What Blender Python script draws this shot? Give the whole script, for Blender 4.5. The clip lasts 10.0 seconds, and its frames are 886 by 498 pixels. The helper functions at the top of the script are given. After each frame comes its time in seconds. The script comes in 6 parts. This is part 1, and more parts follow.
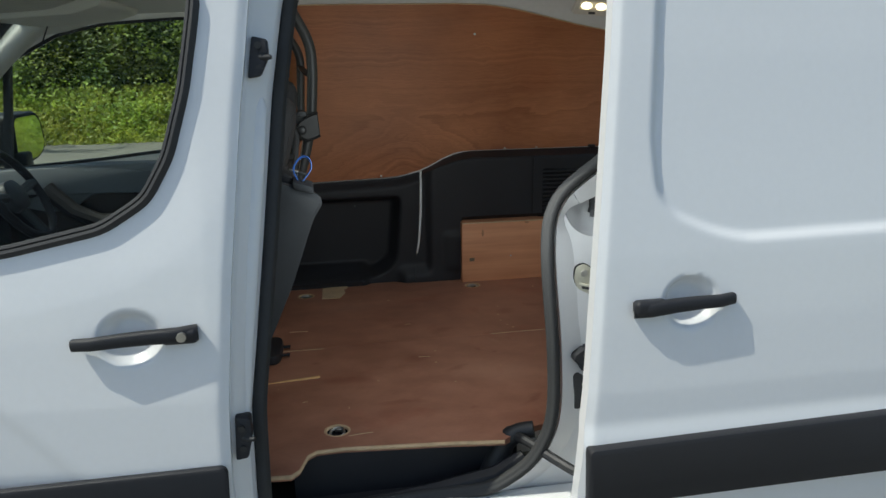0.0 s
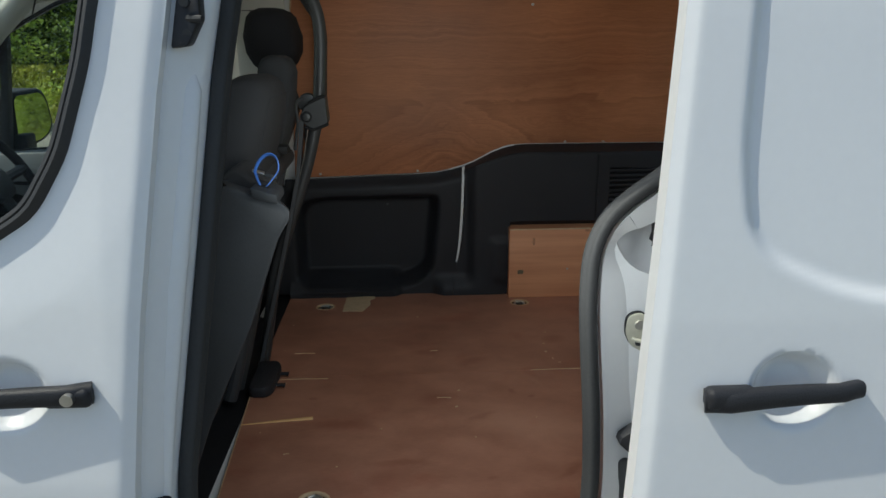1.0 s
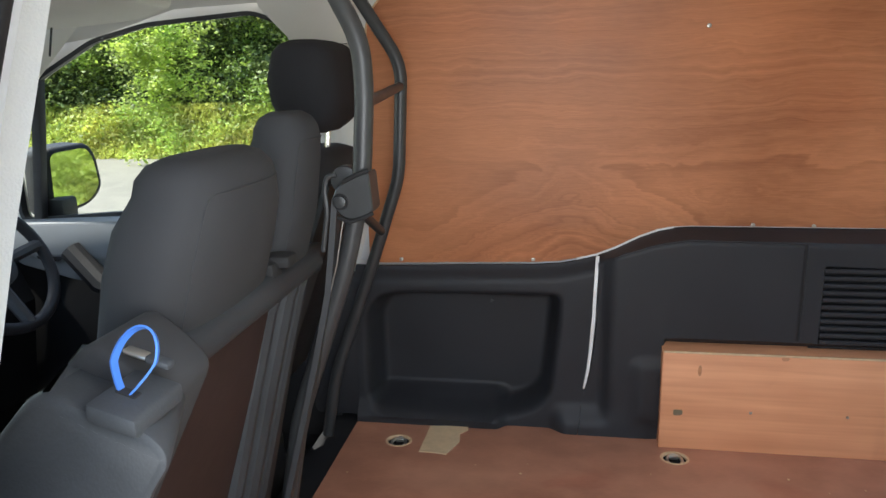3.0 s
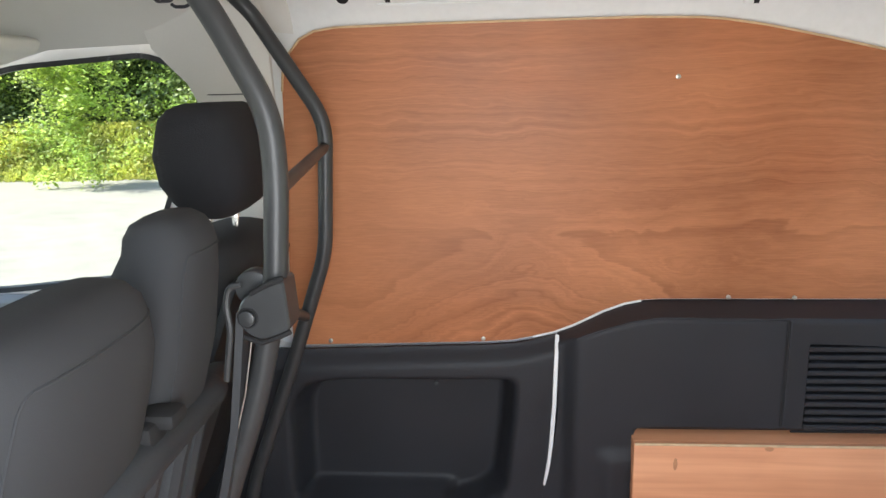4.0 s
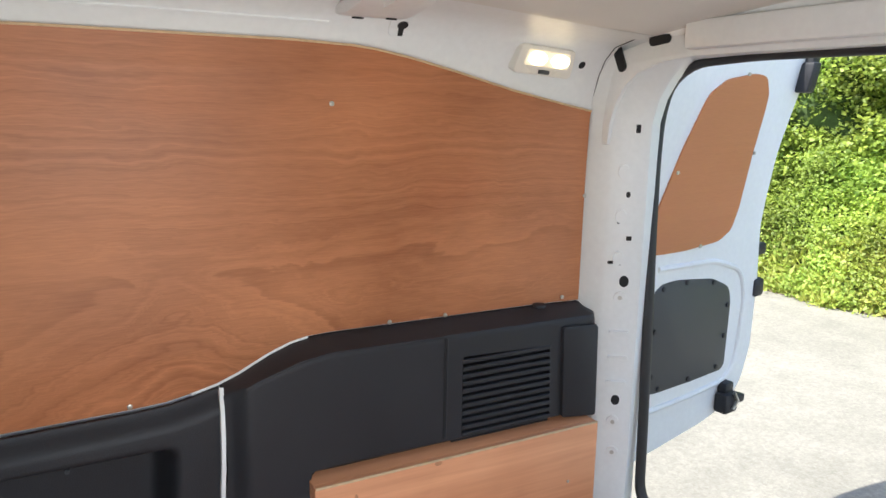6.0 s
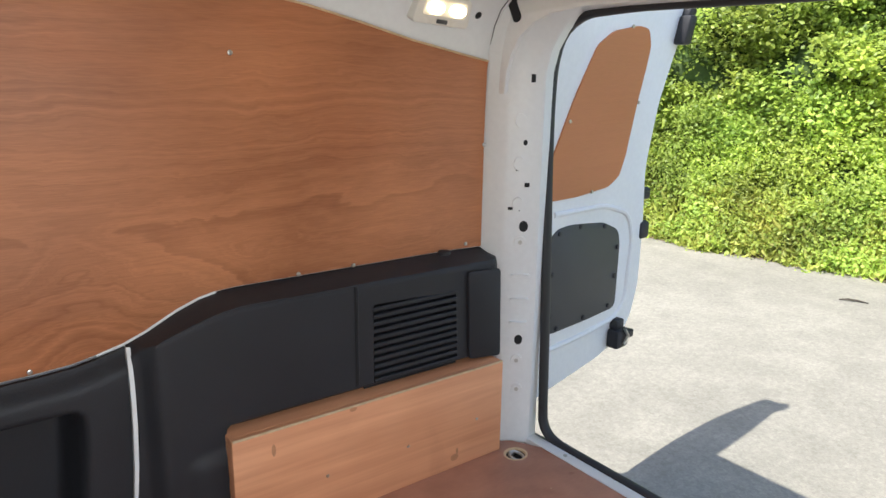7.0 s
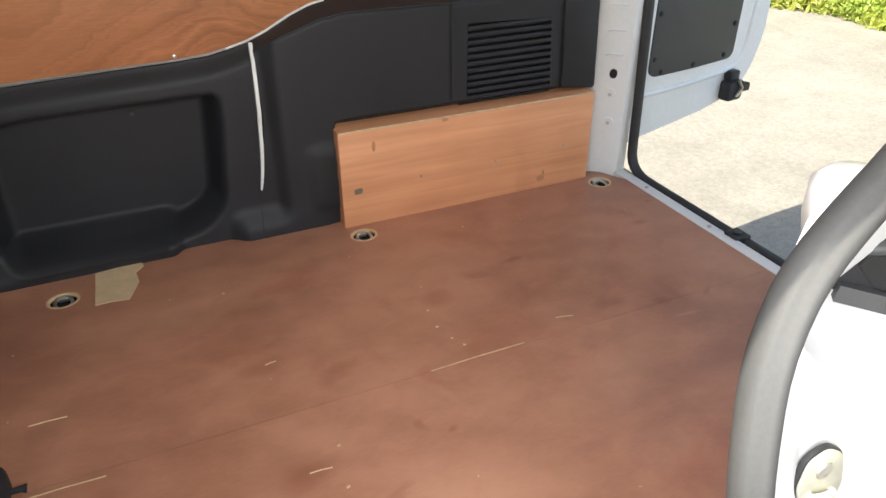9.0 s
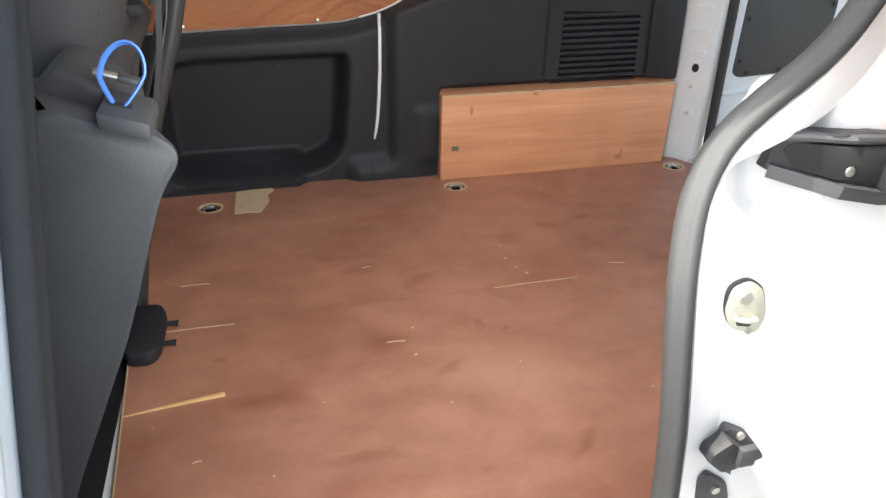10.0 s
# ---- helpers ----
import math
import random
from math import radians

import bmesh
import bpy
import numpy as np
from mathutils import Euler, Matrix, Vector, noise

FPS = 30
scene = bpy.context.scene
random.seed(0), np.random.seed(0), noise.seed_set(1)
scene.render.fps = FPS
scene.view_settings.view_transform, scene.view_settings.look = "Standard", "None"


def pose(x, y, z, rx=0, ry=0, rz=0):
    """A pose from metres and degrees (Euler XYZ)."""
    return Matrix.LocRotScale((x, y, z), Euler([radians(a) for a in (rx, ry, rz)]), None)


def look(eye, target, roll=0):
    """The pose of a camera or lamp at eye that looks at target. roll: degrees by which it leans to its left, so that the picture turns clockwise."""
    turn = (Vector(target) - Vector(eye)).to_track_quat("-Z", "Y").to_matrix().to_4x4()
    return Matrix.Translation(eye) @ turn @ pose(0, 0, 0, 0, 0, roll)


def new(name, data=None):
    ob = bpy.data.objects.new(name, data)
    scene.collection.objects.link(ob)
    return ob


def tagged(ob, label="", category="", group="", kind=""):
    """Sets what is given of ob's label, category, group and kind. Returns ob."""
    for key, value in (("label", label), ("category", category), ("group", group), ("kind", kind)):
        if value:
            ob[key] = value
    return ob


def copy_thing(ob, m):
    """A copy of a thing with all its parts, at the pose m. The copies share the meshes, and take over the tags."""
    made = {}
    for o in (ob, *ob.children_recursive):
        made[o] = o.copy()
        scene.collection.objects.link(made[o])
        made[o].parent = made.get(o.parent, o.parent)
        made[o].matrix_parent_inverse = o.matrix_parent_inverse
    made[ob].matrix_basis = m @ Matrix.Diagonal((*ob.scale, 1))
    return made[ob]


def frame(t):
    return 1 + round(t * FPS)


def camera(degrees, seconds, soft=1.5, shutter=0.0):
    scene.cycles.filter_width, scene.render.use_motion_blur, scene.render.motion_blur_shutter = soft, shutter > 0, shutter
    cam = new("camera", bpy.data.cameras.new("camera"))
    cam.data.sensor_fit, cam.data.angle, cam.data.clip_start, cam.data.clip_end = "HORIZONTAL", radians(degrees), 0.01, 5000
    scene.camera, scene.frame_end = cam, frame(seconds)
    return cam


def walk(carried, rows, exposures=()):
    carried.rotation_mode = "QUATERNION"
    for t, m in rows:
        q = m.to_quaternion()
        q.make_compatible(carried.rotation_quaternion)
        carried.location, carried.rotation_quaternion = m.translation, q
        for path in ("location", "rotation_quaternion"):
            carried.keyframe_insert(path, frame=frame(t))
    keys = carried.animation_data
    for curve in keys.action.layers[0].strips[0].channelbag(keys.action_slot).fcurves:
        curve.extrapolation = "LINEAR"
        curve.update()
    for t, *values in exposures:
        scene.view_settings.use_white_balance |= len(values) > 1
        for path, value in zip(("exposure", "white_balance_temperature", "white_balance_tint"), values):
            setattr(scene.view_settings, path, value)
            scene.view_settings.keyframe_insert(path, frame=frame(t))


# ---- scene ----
cam = camera(63.4, 10.0)
PATH = [
    (0, (-0.66, -1.647, 1.641), (-0.331, 0.255, 1.121), -0.8),
    (0.5, (-0.548, -1.402, 1.619), (-0.314, 0.507, 1.071), -0.6),
    (1, (-0.429, -1.181, 1.61), (-0.325, 0.736, 1.048), -0.3),
    (1.5, (-0.288, -0.942, 1.605), (-0.369, 0.979, 1.055), -0.1),
    (2, (-0.238, -0.748, 1.605), (-0.466, 1.168, 1.078), -0.1),
    (2.2, (-0.236, -0.66, 1.603), (-0.503, 1.254, 1.087), -0.3),
    (3.3, (-0.313, -0.235, 1.65), (-0.644, 1.684, 1.193), -1.3),
    (3.5, (-0.319, -0.158, 1.672), (-0.639, 1.764, 1.223), -1.5),
    (4, (-0.347, -0.041, 1.722), (-0.488, 1.904, 1.28), -1.2),
    (4.5, (-0.423, 0.058, 1.737), (-0.214, 2.006, 1.336), -0.5),
    (5, (-0.461, 0.111, 1.739), (0.059, 2.004, 1.358), 0.2),
    (5.5, (-0.48, 0.133, 1.725), (0.3, 1.938, 1.36), 0.8),
    (5.7, (-0.474, 0.13, 1.734), (0.373, 1.903, 1.356), 1.0),
    (6.8, (-0.513, 0.109, 1.713), (0.635, 1.687, 1.274), 0.9),
    (7, (-0.524, 0.106, 1.709), (0.651, 1.649, 1.218), 0.9),
    (7.5, (-0.534, 0.096, 1.69), (0.638, 1.57, 1.017), 0.9),
    (8, (-0.534, 0.049, 1.668), (0.528, 1.519, 0.824), 0.4),
    (8.5, (-0.51, -0.039, 1.662), (0.363, 1.455, 0.658), 0.6),
    (9, (-0.492, -0.196, 1.597), (0.21, 1.37, 0.57), -0.3),
    (9.5, (-0.529, -0.354, 1.591), (0.039, 1.261, 0.557), 0.4),
    (10, (-0.559, -0.566, 1.586), (-0.116, 1.112, 0.591), 1.3),
]
EXPOSURES = [(0.0, -0.14, 6500, 2), (1.0, -0.18, 6500, 2), (2.2, 0.1, 6500, 3), (3.3, 1.85, 6500, 9), (4.5, 1.95, 6500, 9), (5.5, 1.85, 6450, 8), (6.8, 1.5, 6550, 9), (7.5, 1.45, 6700, 9), (8.5, 1.62, 7200, 9), (9.5, 1.78, 7100, 9), (10.0, 1.75, 6950, 9)]
walk(cam, [(t, look(eye, target, roll)) for t, eye, target, roll in PATH], EXPOSURES)

# ---------------------------------------------------------------- world and light
SUN_WAY = Vector((0.66, 0.036, -1.0)).normalized()
world = bpy.data.worlds.new("sky")
scene.world = world
world.use_nodes = True
wn = world.node_tree.nodes
sky = wn.new("ShaderNodeTexSky")
sky.sky_type = "NISHITA"
sky.sun_disc = False
sky.sun_elevation = math.asin(-SUN_WAY.z)
sky.sun_rotation = math.atan2(-SUN_WAY.x, -SUN_WAY.y) % (2 * math.pi)
sky.air_density, sky.dust_density, sky.ozone_density = 1.0, 1.5, 1.0
wn["Background"].inputs["Strength"].default_value = 0.15
world.node_tree.links.new(sky.outputs["Color"], wn["Background"].inputs["Color"])
sun = new("sun", bpy.data.lights.new("sun", "SUN"))
sun.data.energy, sun.data.angle, sun.data.color = 3.6, radians(0.55), (1.0, 0.95, 0.87)
sun.rotation_mode = "QUATERNION"
sun.rotation_quaternion = SUN_WAY.to_track_quat("-Z", "Y")

# daylight that comes in through the open side of the van
side_light = new("side_opening_daylight", bpy.data.lights.new("side_opening_daylight", "AREA"))
side_light.data.shape, side_light.data.size, side_light.data.size_y = "RECTANGLE", 0.50, 0.66
side_light.data.energy, side_light.data.color = 3.7, (0.97, 0.98, 1.0)
side_light.matrix_world = look((-0.33, 0.02, 1.48), (0.02, 1.40, 1.10))


# ---------------------------------------------------------------- materials
def mat(name, base, rough=0.5, metal=0.0, vary=0.12, scale=6.0, fine=60.0, bump=0.05, spec=0.5, coat=0.0, rough_vary=0.1, stretch=(1, 1, 1)):
    """A surface of one kind: two scales of uneven colour, uneven gloss and fine relief."""
    m = bpy.data.materials.new(name)
    m.use_nodes = True
    nt, n, l = m.node_tree, m.node_tree.nodes, m.node_tree.links
    b = n["Principled BSDF"]
    co = n.new("ShaderNodeTexCoord")
    mp = n.new("ShaderNodeMapping")
    mp.inputs["Scale"].default_value = stretch
    l.new(co.outputs["Object"], mp.inputs["Vector"])
    big = n.new("ShaderNodeTexNoise")
    big.inputs["Scale"].default_value, big.inputs["Detail"].default_value = scale, 5
    small = n.new("ShaderNodeTexNoise")
    small.inputs["Scale"].default_value, small.inputs["Detail"].default_value = fine, 3
    l.new(mp.outputs[0], big.inputs["Vector"])
    l.new(mp.outputs[0], small.inputs["Vector"])
    mixed = n.new("ShaderNodeMix")
    mixed.inputs[0].default_value = 0.4
    l.new(big.outputs["Fac"], mixed.inputs[2])
    l.new(small.outputs["Fac"], mixed.inputs[3])
    ramp = n.new("ShaderNodeValToRGB")
    ramp.color_ramp.elements[0].position, ramp.color_ramp.elements[1].position = 0.3, 0.7
    for e, k in zip(ramp.color_ramp.elements, (1 - vary, 1 + vary)):
        e.color = (*[min(1.0, c * k) for c in base], 1)
    l.new(mixed.outputs[0], ramp.inputs["Fac"])
    l.new(ramp.outputs["Color"], b.inputs["Base Color"])
    mr = n.new("ShaderNodeMapRange")
    mr.inputs["To Min"].default_value, mr.inputs["To Max"].default_value = max(0.02, rough - rough_vary), min(1.0, rough + rough_vary)
    l.new(big.outputs["Fac"], mr.inputs["Value"])
    l.new(mr.outputs[0], b.inputs["Roughness"])
    b.inputs["Metallic"].default_value = metal
    b.inputs["Specular IOR Level"].default_value = spec
    b.inputs["Coat Weight"].default_value = coat
    b.inputs["Coat Roughness"].default_value = 0.08
    if bump:
        bp = n.new("ShaderNodeBump")
        bp.inputs["Strength"].default_value, bp.inputs["Distance"].default_value = bump, 0.004
        l.new(small.outputs["Fac"], bp.inputs["Height"])
        l.new(bp.outputs["Normal"], b.inputs["Normal"])
    return m


def wood(name, dark, light, rough, squeeze=(0.55, 1.0, 5.0), scale=2.2, swirl=1.4, lines=26.0, coat=0.0, stains=0.0):
    """Rotary-cut veneer: flowing bands bent by slow noise, fine pores, optional stains."""
    m = bpy.data.materials.new(name)
    m.use_nodes = True
    n, l = m.node_tree.nodes, m.node_tree.links
    b = n["Principled BSDF"]
    co = n.new("ShaderNodeTexCoord")
    mp = n.new("ShaderNodeMapping")
    mp.inputs["Scale"].default_value = squeeze
    l.new(co.outputs["Object"], mp.inputs["Vector"])
    slow = n.new("ShaderNodeTexNoise")
    slow.inputs["Scale"].default_value, slow.inputs["Detail"].default_value, slow.inputs["Distortion"].default_value = scale, 2.0, swirl
    l.new(mp.outputs[0], slow.inputs["Vector"])
    mul = n.new("ShaderNodeMath")
    mul.operation = "MULTIPLY"
    mul.inputs[1].default_value = lines
    l.new(slow.outputs["Fac"], mul.inputs[0])
    sn = n.new("ShaderNodeMath")
    sn.operation = "SINE"
    l.new(mul.outputs[0], sn.inputs[0])
    pores = n.new("ShaderNodeTexNoise")
    pores.inputs["Scale"].default_value, pores.inputs["Detail"].default_value = 38.0, 4.0
    mp2 = n.new("ShaderNodeMapping")
    mp2.inputs["Scale"].default_value = (0.12 * squeeze[0] / 0.55, 1, 3.0)
    l.new(co.outputs["Object"], mp2.inputs["Vector"])
    l.new(mp2.outputs[0], pores.inputs["Vector"])
    cloud = n.new("ShaderNodeTexNoise")
    cloud.inputs["Scale"].default_value, cloud.inputs["Detail"].default_value = 2.6, 3.0
    l.new(co.outputs["Object"], cloud.inputs["Vector"])
    a1 = n.new("ShaderNodeMath")
    a1.operation = "MULTIPLY_ADD"
    a1.inputs[1].default_value, a1.inputs[2].default_value = 0.075, 0.10
    l.new(sn.outputs[0], a1.inputs[0])
    a2 = n.new("ShaderNodeMath")
    a2.operation = "MULTIPLY_ADD"
    a2.inputs[1].default_value = 0.30
    l.new(pores.outputs["Fac"], a2.inputs[0])
    l.new(a1.outputs[0], a2.inputs[2])
    a3 = n.new("ShaderNodeMath")
    a3.operation = "MULTIPLY_ADD"
    a3.inputs[1].default_value = 0.55
    l.new(cloud.outputs["Fac"], a3.inputs[0])
    l.new(a2.outputs[0], a3.inputs[2])
    ramp = n.new("ShaderNodeValToRGB")
    ramp.color_ramp.elements[0].position, ramp.color_ramp.elements[1].position = 0.33, 0.75
    ramp.color_ramp.elements[0].color, ramp.color_ramp.elements[1].color = (*dark, 1), (*light, 1)
    l.new(a3.outputs[0], ramp.inputs["Fac"])
    colour = ramp.outputs["Color"]
    if stains:
        st = n.new("ShaderNodeTexNoise")
        st.inputs["Scale"].default_value, st.inputs["Detail"].default_value, st.inputs["Distortion"].default_value = 3.4, 6.0, 0.6
        l.new(co.outputs["Object"], st.inputs["Vector"])
        sr = n.new("ShaderNodeValToRGB")
        sr.color_ramp.elements[0].position, sr.color_ramp.elements[1].position = 0.60, 0.70
        l.new(st.outputs["Fac"], sr.inputs["Fac"])
        mx = n.new("ShaderNodeMix")
        mx.data_type = "RGBA"
        mx.blend_type = "MULTIPLY"
        mx.inputs[7].default_value = (0.62, 0.52, 0.52, 1)
        sm = n.new("ShaderNodeMath")
        sm.operation = "MULTIPLY"
        sm.inputs[1].default_value = stains
        l.new(sr.outputs["Color"], sm.inputs[0])
        l.new(sm.outputs[0], mx.inputs[0])
        l.new(colour, mx.inputs[6])
        colour = mx.outputs[2]
    l.new(colour, b.inputs["Base Color"])
    mr = n.new("ShaderNodeMapRange")
    mr.inputs["To Min"].default_value, mr.inputs["To Max"].default_value = rough - 0.1, rough + 0.12
    l.new(cloud.outputs["Fac"], mr.inputs["Value"])
    l.new(mr.outputs[0], b.inputs["Roughness"])
    b.inputs["Coat Weight"].default_value = coat
    bp = n.new("ShaderNodeBump")
    bp.inputs["Strength"].default_value, bp.inputs["Distance"].default_value = 0.12, 0.002
    l.new(a2.outputs[0], bp.inputs["Height"])
    l.new(bp.outputs["Normal"], b.inputs["Normal"])
    return m


def leaf_mat(name, dark, light, through_light=0.35):
    m = bpy.data.materials.new(name)
    m.use_nodes = True
    n, l = m.node_tree.nodes, m.node_tree.links
    b, out = n["Principled BSDF"], n["Material Output"]
    geo = n.new("ShaderNodeNewGeometry")
    ramp = n.new("ShaderNodeValToRGB")
    ramp.color_ramp.elements[0].color, ramp.color_ramp.elements[1].color = (*dark, 1), (*light, 1)
    l.new(geo.outputs["Random Per Island"], ramp.inputs["Fac"])
    co = n.new("ShaderNodeTexCoord")
    patch = n.new("ShaderNodeTexNoise")
    patch.inputs["Scale"].default_value, patch.inputs["Detail"].default_value = 1.1, 3
    l.new(co.outputs["Object"], patch.inputs["Vector"])
    hue = n.new("ShaderNodeHueSaturation")
    mr = n.new("ShaderNodeMapRange")
    mr.inputs["From Min"].default_value, mr.inputs["From Max"].default_value = 0.3, 0.7
    mr.inputs["To Min"].default_value, mr.inputs["To Max"].default_value = 0.6, 1.5
    l.new(patch.outputs["Fac"], mr.inputs["Value"])
    l.new(mr.outputs[0], hue.inputs["Value"])
    l.new(ramp.outputs["Color"], hue.inputs["Color"])
    tone = n.new("ShaderNodeTexNoise")
    tone.inputs["Scale"].default_value, tone.inputs["Detail"].default_value = 0.8, 2
    l.new(co.outputs["Object"], tone.inputs["Vector"])
    hr = n.new("ShaderNodeMapRange")
    hr.inputs["From Min"].default_value, hr.inputs["From Max"].default_value = 0.3, 0.7
    hr.inputs["To Min"].default_value, hr.inputs["To Max"].default_value = 0.475, 0.525
    l.new(tone.outputs["Color"], hr.inputs["Value"])
    l.new(hr.outputs[0], hue.inputs["Hue"])
    hue.inputs["Saturation"].default_value = 0.92
    l.new(hue.outputs["Color"], b.inputs["Base Color"])
    b.inputs["Roughness"].default_value = 0.5
    tr = n.new("ShaderNodeBsdfTranslucent")
    l.new(hue.outputs["Color"], tr.inputs["Color"])
    mx = n.new("ShaderNodeMixShader")
    mx.inputs[0].default_value = through_light
    l.new(b.outputs[0], mx.inputs[1])
    l.new(tr.outputs[0], mx.inputs[2])
    l.new(mx.outputs[0], out.inputs["Surface"])
    return m


def glow(name, colour, strength):
    m = bpy.data.materials.new(name)
    m.use_nodes = True
    b = m.node_tree.nodes["Principled BSDF"]
    b.inputs["Base Color"].default_value = (0.8, 0.75, 0.6, 1)
    b.inputs["Emission Color"].default_value = (*colour, 1)
    b.inputs["Emission Strength"].default_value = strength
    return m


def glass_mat(name):
    m = bpy.data.materials.new(name)
    m.use_nodes = True
    n, l = m.node_tree.nodes, m.node_tree.links
    clear, gloss, mx, fr = n.new("ShaderNodeBsdfTransparent"), n.new("ShaderNodeBsdfGlossy"), n.new("ShaderNodeMixShader"), n.new("ShaderNodeFresnel")
    clear.inputs["Color"].default_value = (0.93, 0.96, 0.94, 1)
    gloss.inputs["Roughness"].default_value = 0.02
    fr.inputs["IOR"].default_value = 1.14
    l.new(fr.outputs[0], mx.inputs[0])
    l.new(clear.outputs[0], mx.inputs[1])
    l.new(gloss.outputs[0], mx.inputs[2])
    l.new(mx.outputs[0], n["Material Output"].inputs["Surface"])
    return m


def blot(n, l, vec, x, y, rx, ry, turn=0.0, soft=0.35):
    """A soft-edged patch of its own shape lying on a board; 1 inside, 0 outside."""
    mp = n.new("ShaderNodeMapping")
    mp.vector_type = "TEXTURE"
    mp.inputs["Location"].default_value = (x, y, 0)
    mp.inputs["Rotation"].default_value = (0, 0, radians(turn))
    mp.inputs["Scale"].default_value = (rx, ry, 1)
    flat = n.new("ShaderNodeVectorMath")
    flat.operation = "MULTIPLY"
    flat.inputs[1].default_value = (1, 1, 0)
    ln = n.new("ShaderNodeVectorMath")
    ln.operation = "LENGTH"
    mr = n.new("ShaderNodeMapRange")
    mr.interpolation_type = "SMOOTHSTEP"
    mr.inputs["From Min"].default_value, mr.inputs["From Max"].default_value = soft, 1.0
    mr.inputs["To Min"].default_value, mr.inputs["To Max"].default_value = 1.0, 0.0
    l.new(vec, mp.inputs["Vector"])
    l.new(mp.outputs[0], flat.inputs[0])
    l.new(flat.outputs[0], ln.inputs[0])
    l.new(ln.outputs["Value"], mr.inputs["Value"])
    return mr.outputs[0]


def tint(n, l, colour, mask, amount, by, mode="MULTIPLY"):
    k = n.new("ShaderNodeMath")
    k.operation = "MULTIPLY"
    k.inputs[1].default_value = amount
    l.new(mask, k.inputs[0])
    mx = n.new("ShaderNodeMix")
    mx.data_type, mx.blend_type = "RGBA", mode
    mx.inputs[7].default_value = (*by, 1)
    l.new(k.outputs[0], mx.inputs[0])
    l.new(colour, mx.inputs[6])
    return mx.outputs[2]


def veneer(name, dark, light, contrast=1.0, rough=0.5, figure=1.0):
    """Sliced veneer: irregular growth lines along the contours of a slow, bent field, close at the top and wide below."""
    m = bpy.data.materials.new(name)
    m.use_nodes = True
    n, l = m.node_tree.nodes, m.node_tree.links
    b = n["Principled BSDF"]
    co = n.new("ShaderNodeTexCoord").outputs["Object"]

    def tex(scale, stretch, detail, twist=0.0, rough_=0.5):
        mp, t = n.new("ShaderNodeMapping"), n.new("ShaderNodeTexNoise")
        mp.inputs["Scale"].default_value = stretch
        mp.inputs["Location"].default_value = (0.37, 0.0, 0.61)
        t.inputs["Scale"].default_value, t.inputs["Detail"].default_value, t.inputs["Distortion"].default_value = scale, detail, twist
        t.inputs["Roughness"].default_value = rough_
        l.new(co, mp.inputs["Vector"])
        l.new(mp.outputs[0], t.inputs["Vector"])
        return t.outputs["Fac"]

    def calc(op, a, b_=None, c=None):
        q = n.new("ShaderNodeMath")
        q.operation = op
        for i, v in enumerate((a, b_, c)):
            if v is None:
                continue
            if isinstance(v, (int, float)):
                q.inputs[i].default_value = v
            else:
                l.new(v, q.inputs[i])
        return q.outputs[0]

    sep = n.new("ShaderNodeSeparateXYZ")
    l.new(co, sep.inputs[0])
    x, z = sep.outputs["X"], sep.outputs["Z"]
    slow = calc("SUBTRACT", tex(2.3, (0.65, 1.0, 1.0), 2.0, 0.6), 0.5)
    wave = calc("SUBTRACT", tex(7.0, (0.75, 1.0, 1.5), 3.0, 0.9), 0.5)
    feather = calc("SUBTRACT", tex(1.0, (7.0, 9.0, 130.0), 3.0), 0.5)
    # two tongues of figure meet nose to nose low on the sheet; close, nearly level lines run above and below them
    dx, dz = calc("ADD", x, 0.272), calc("SUBTRACT", z, 1.386)
    run = calc("SQRT", calc("MULTIPLY_ADD", dx, dx, 0.0012))
    reach = calc("MINIMUM", run, 0.40)
    dz = calc("MULTIPLY_ADD", reach, 0.22, dz)
    rise = calc("SQRT", calc("MULTIPLY_ADD", dz, dz, 0.0006))
    high = calc("MAXIMUM", calc("SUBTRACT", z, 1.47), 0.0)
    field = calc("MULTIPLY_ADD", rise, 0.85, calc("MULTIPLY", high, 0.75))
    field = calc("MULTIPLY_ADD", reach, -0.22, field)
    field = calc("MULTIPLY_ADD", slow, 0.11 * figure, field)
    field = calc("MULTIPLY_ADD", wave, 0.075 * figure, field)
    field = calc("MULTIPLY_ADD", feather, 0.020, field)
    rings = n.new("ShaderNodeTexNoise")
    rings.noise_dimensions = "1D"
    rings.inputs["Scale"].default_value, rings.inputs["Detail"].default_value, rings.inputs["Roughness"].default_value = 1.0, 3.0, 0.62
    l.new(calc("MULTIPLY", field, 46.0), rings.inputs["W"])
    pores = tex(1.0, (26.0, 60.0, 420.0), 2.0)
    cloud = tex(2.4, (0.8, 1.0, 1.2), 3.0)
    fade = n.new("ShaderNodeMapRange")
    fade.inputs["From Min"].default_value, fade.inputs["From Max"].default_value = 0.36, 0.66
    fade.inputs["To Min"].default_value, fade.inputs["To Max"].default_value = 0.25, 1.0
    l.new(tex(1.9, (0.7, 1.0, 1.3), 3.0, 0.3), fade.inputs["Value"])
    lines = calc("MULTIPLY", calc("SUBTRACT", rings.outputs["Fac"], 0.5), fade.outputs[0])
    strong = n.new("ShaderNodeMapRange")
    strong.inputs["From Min"].default_value, strong.inputs["From Max"].default_value = 1.44, 1.58
    strong.inputs["To Min"].default_value, strong.inputs["To Max"].default_value = 1.0, 0.55
    l.new(z, strong.inputs["Value"])
    lines = calc("MULTIPLY", lines, strong.outputs[0])
    mixed = calc("MULTIPLY_ADD", lines, 0.80 * contrast, 0.55)
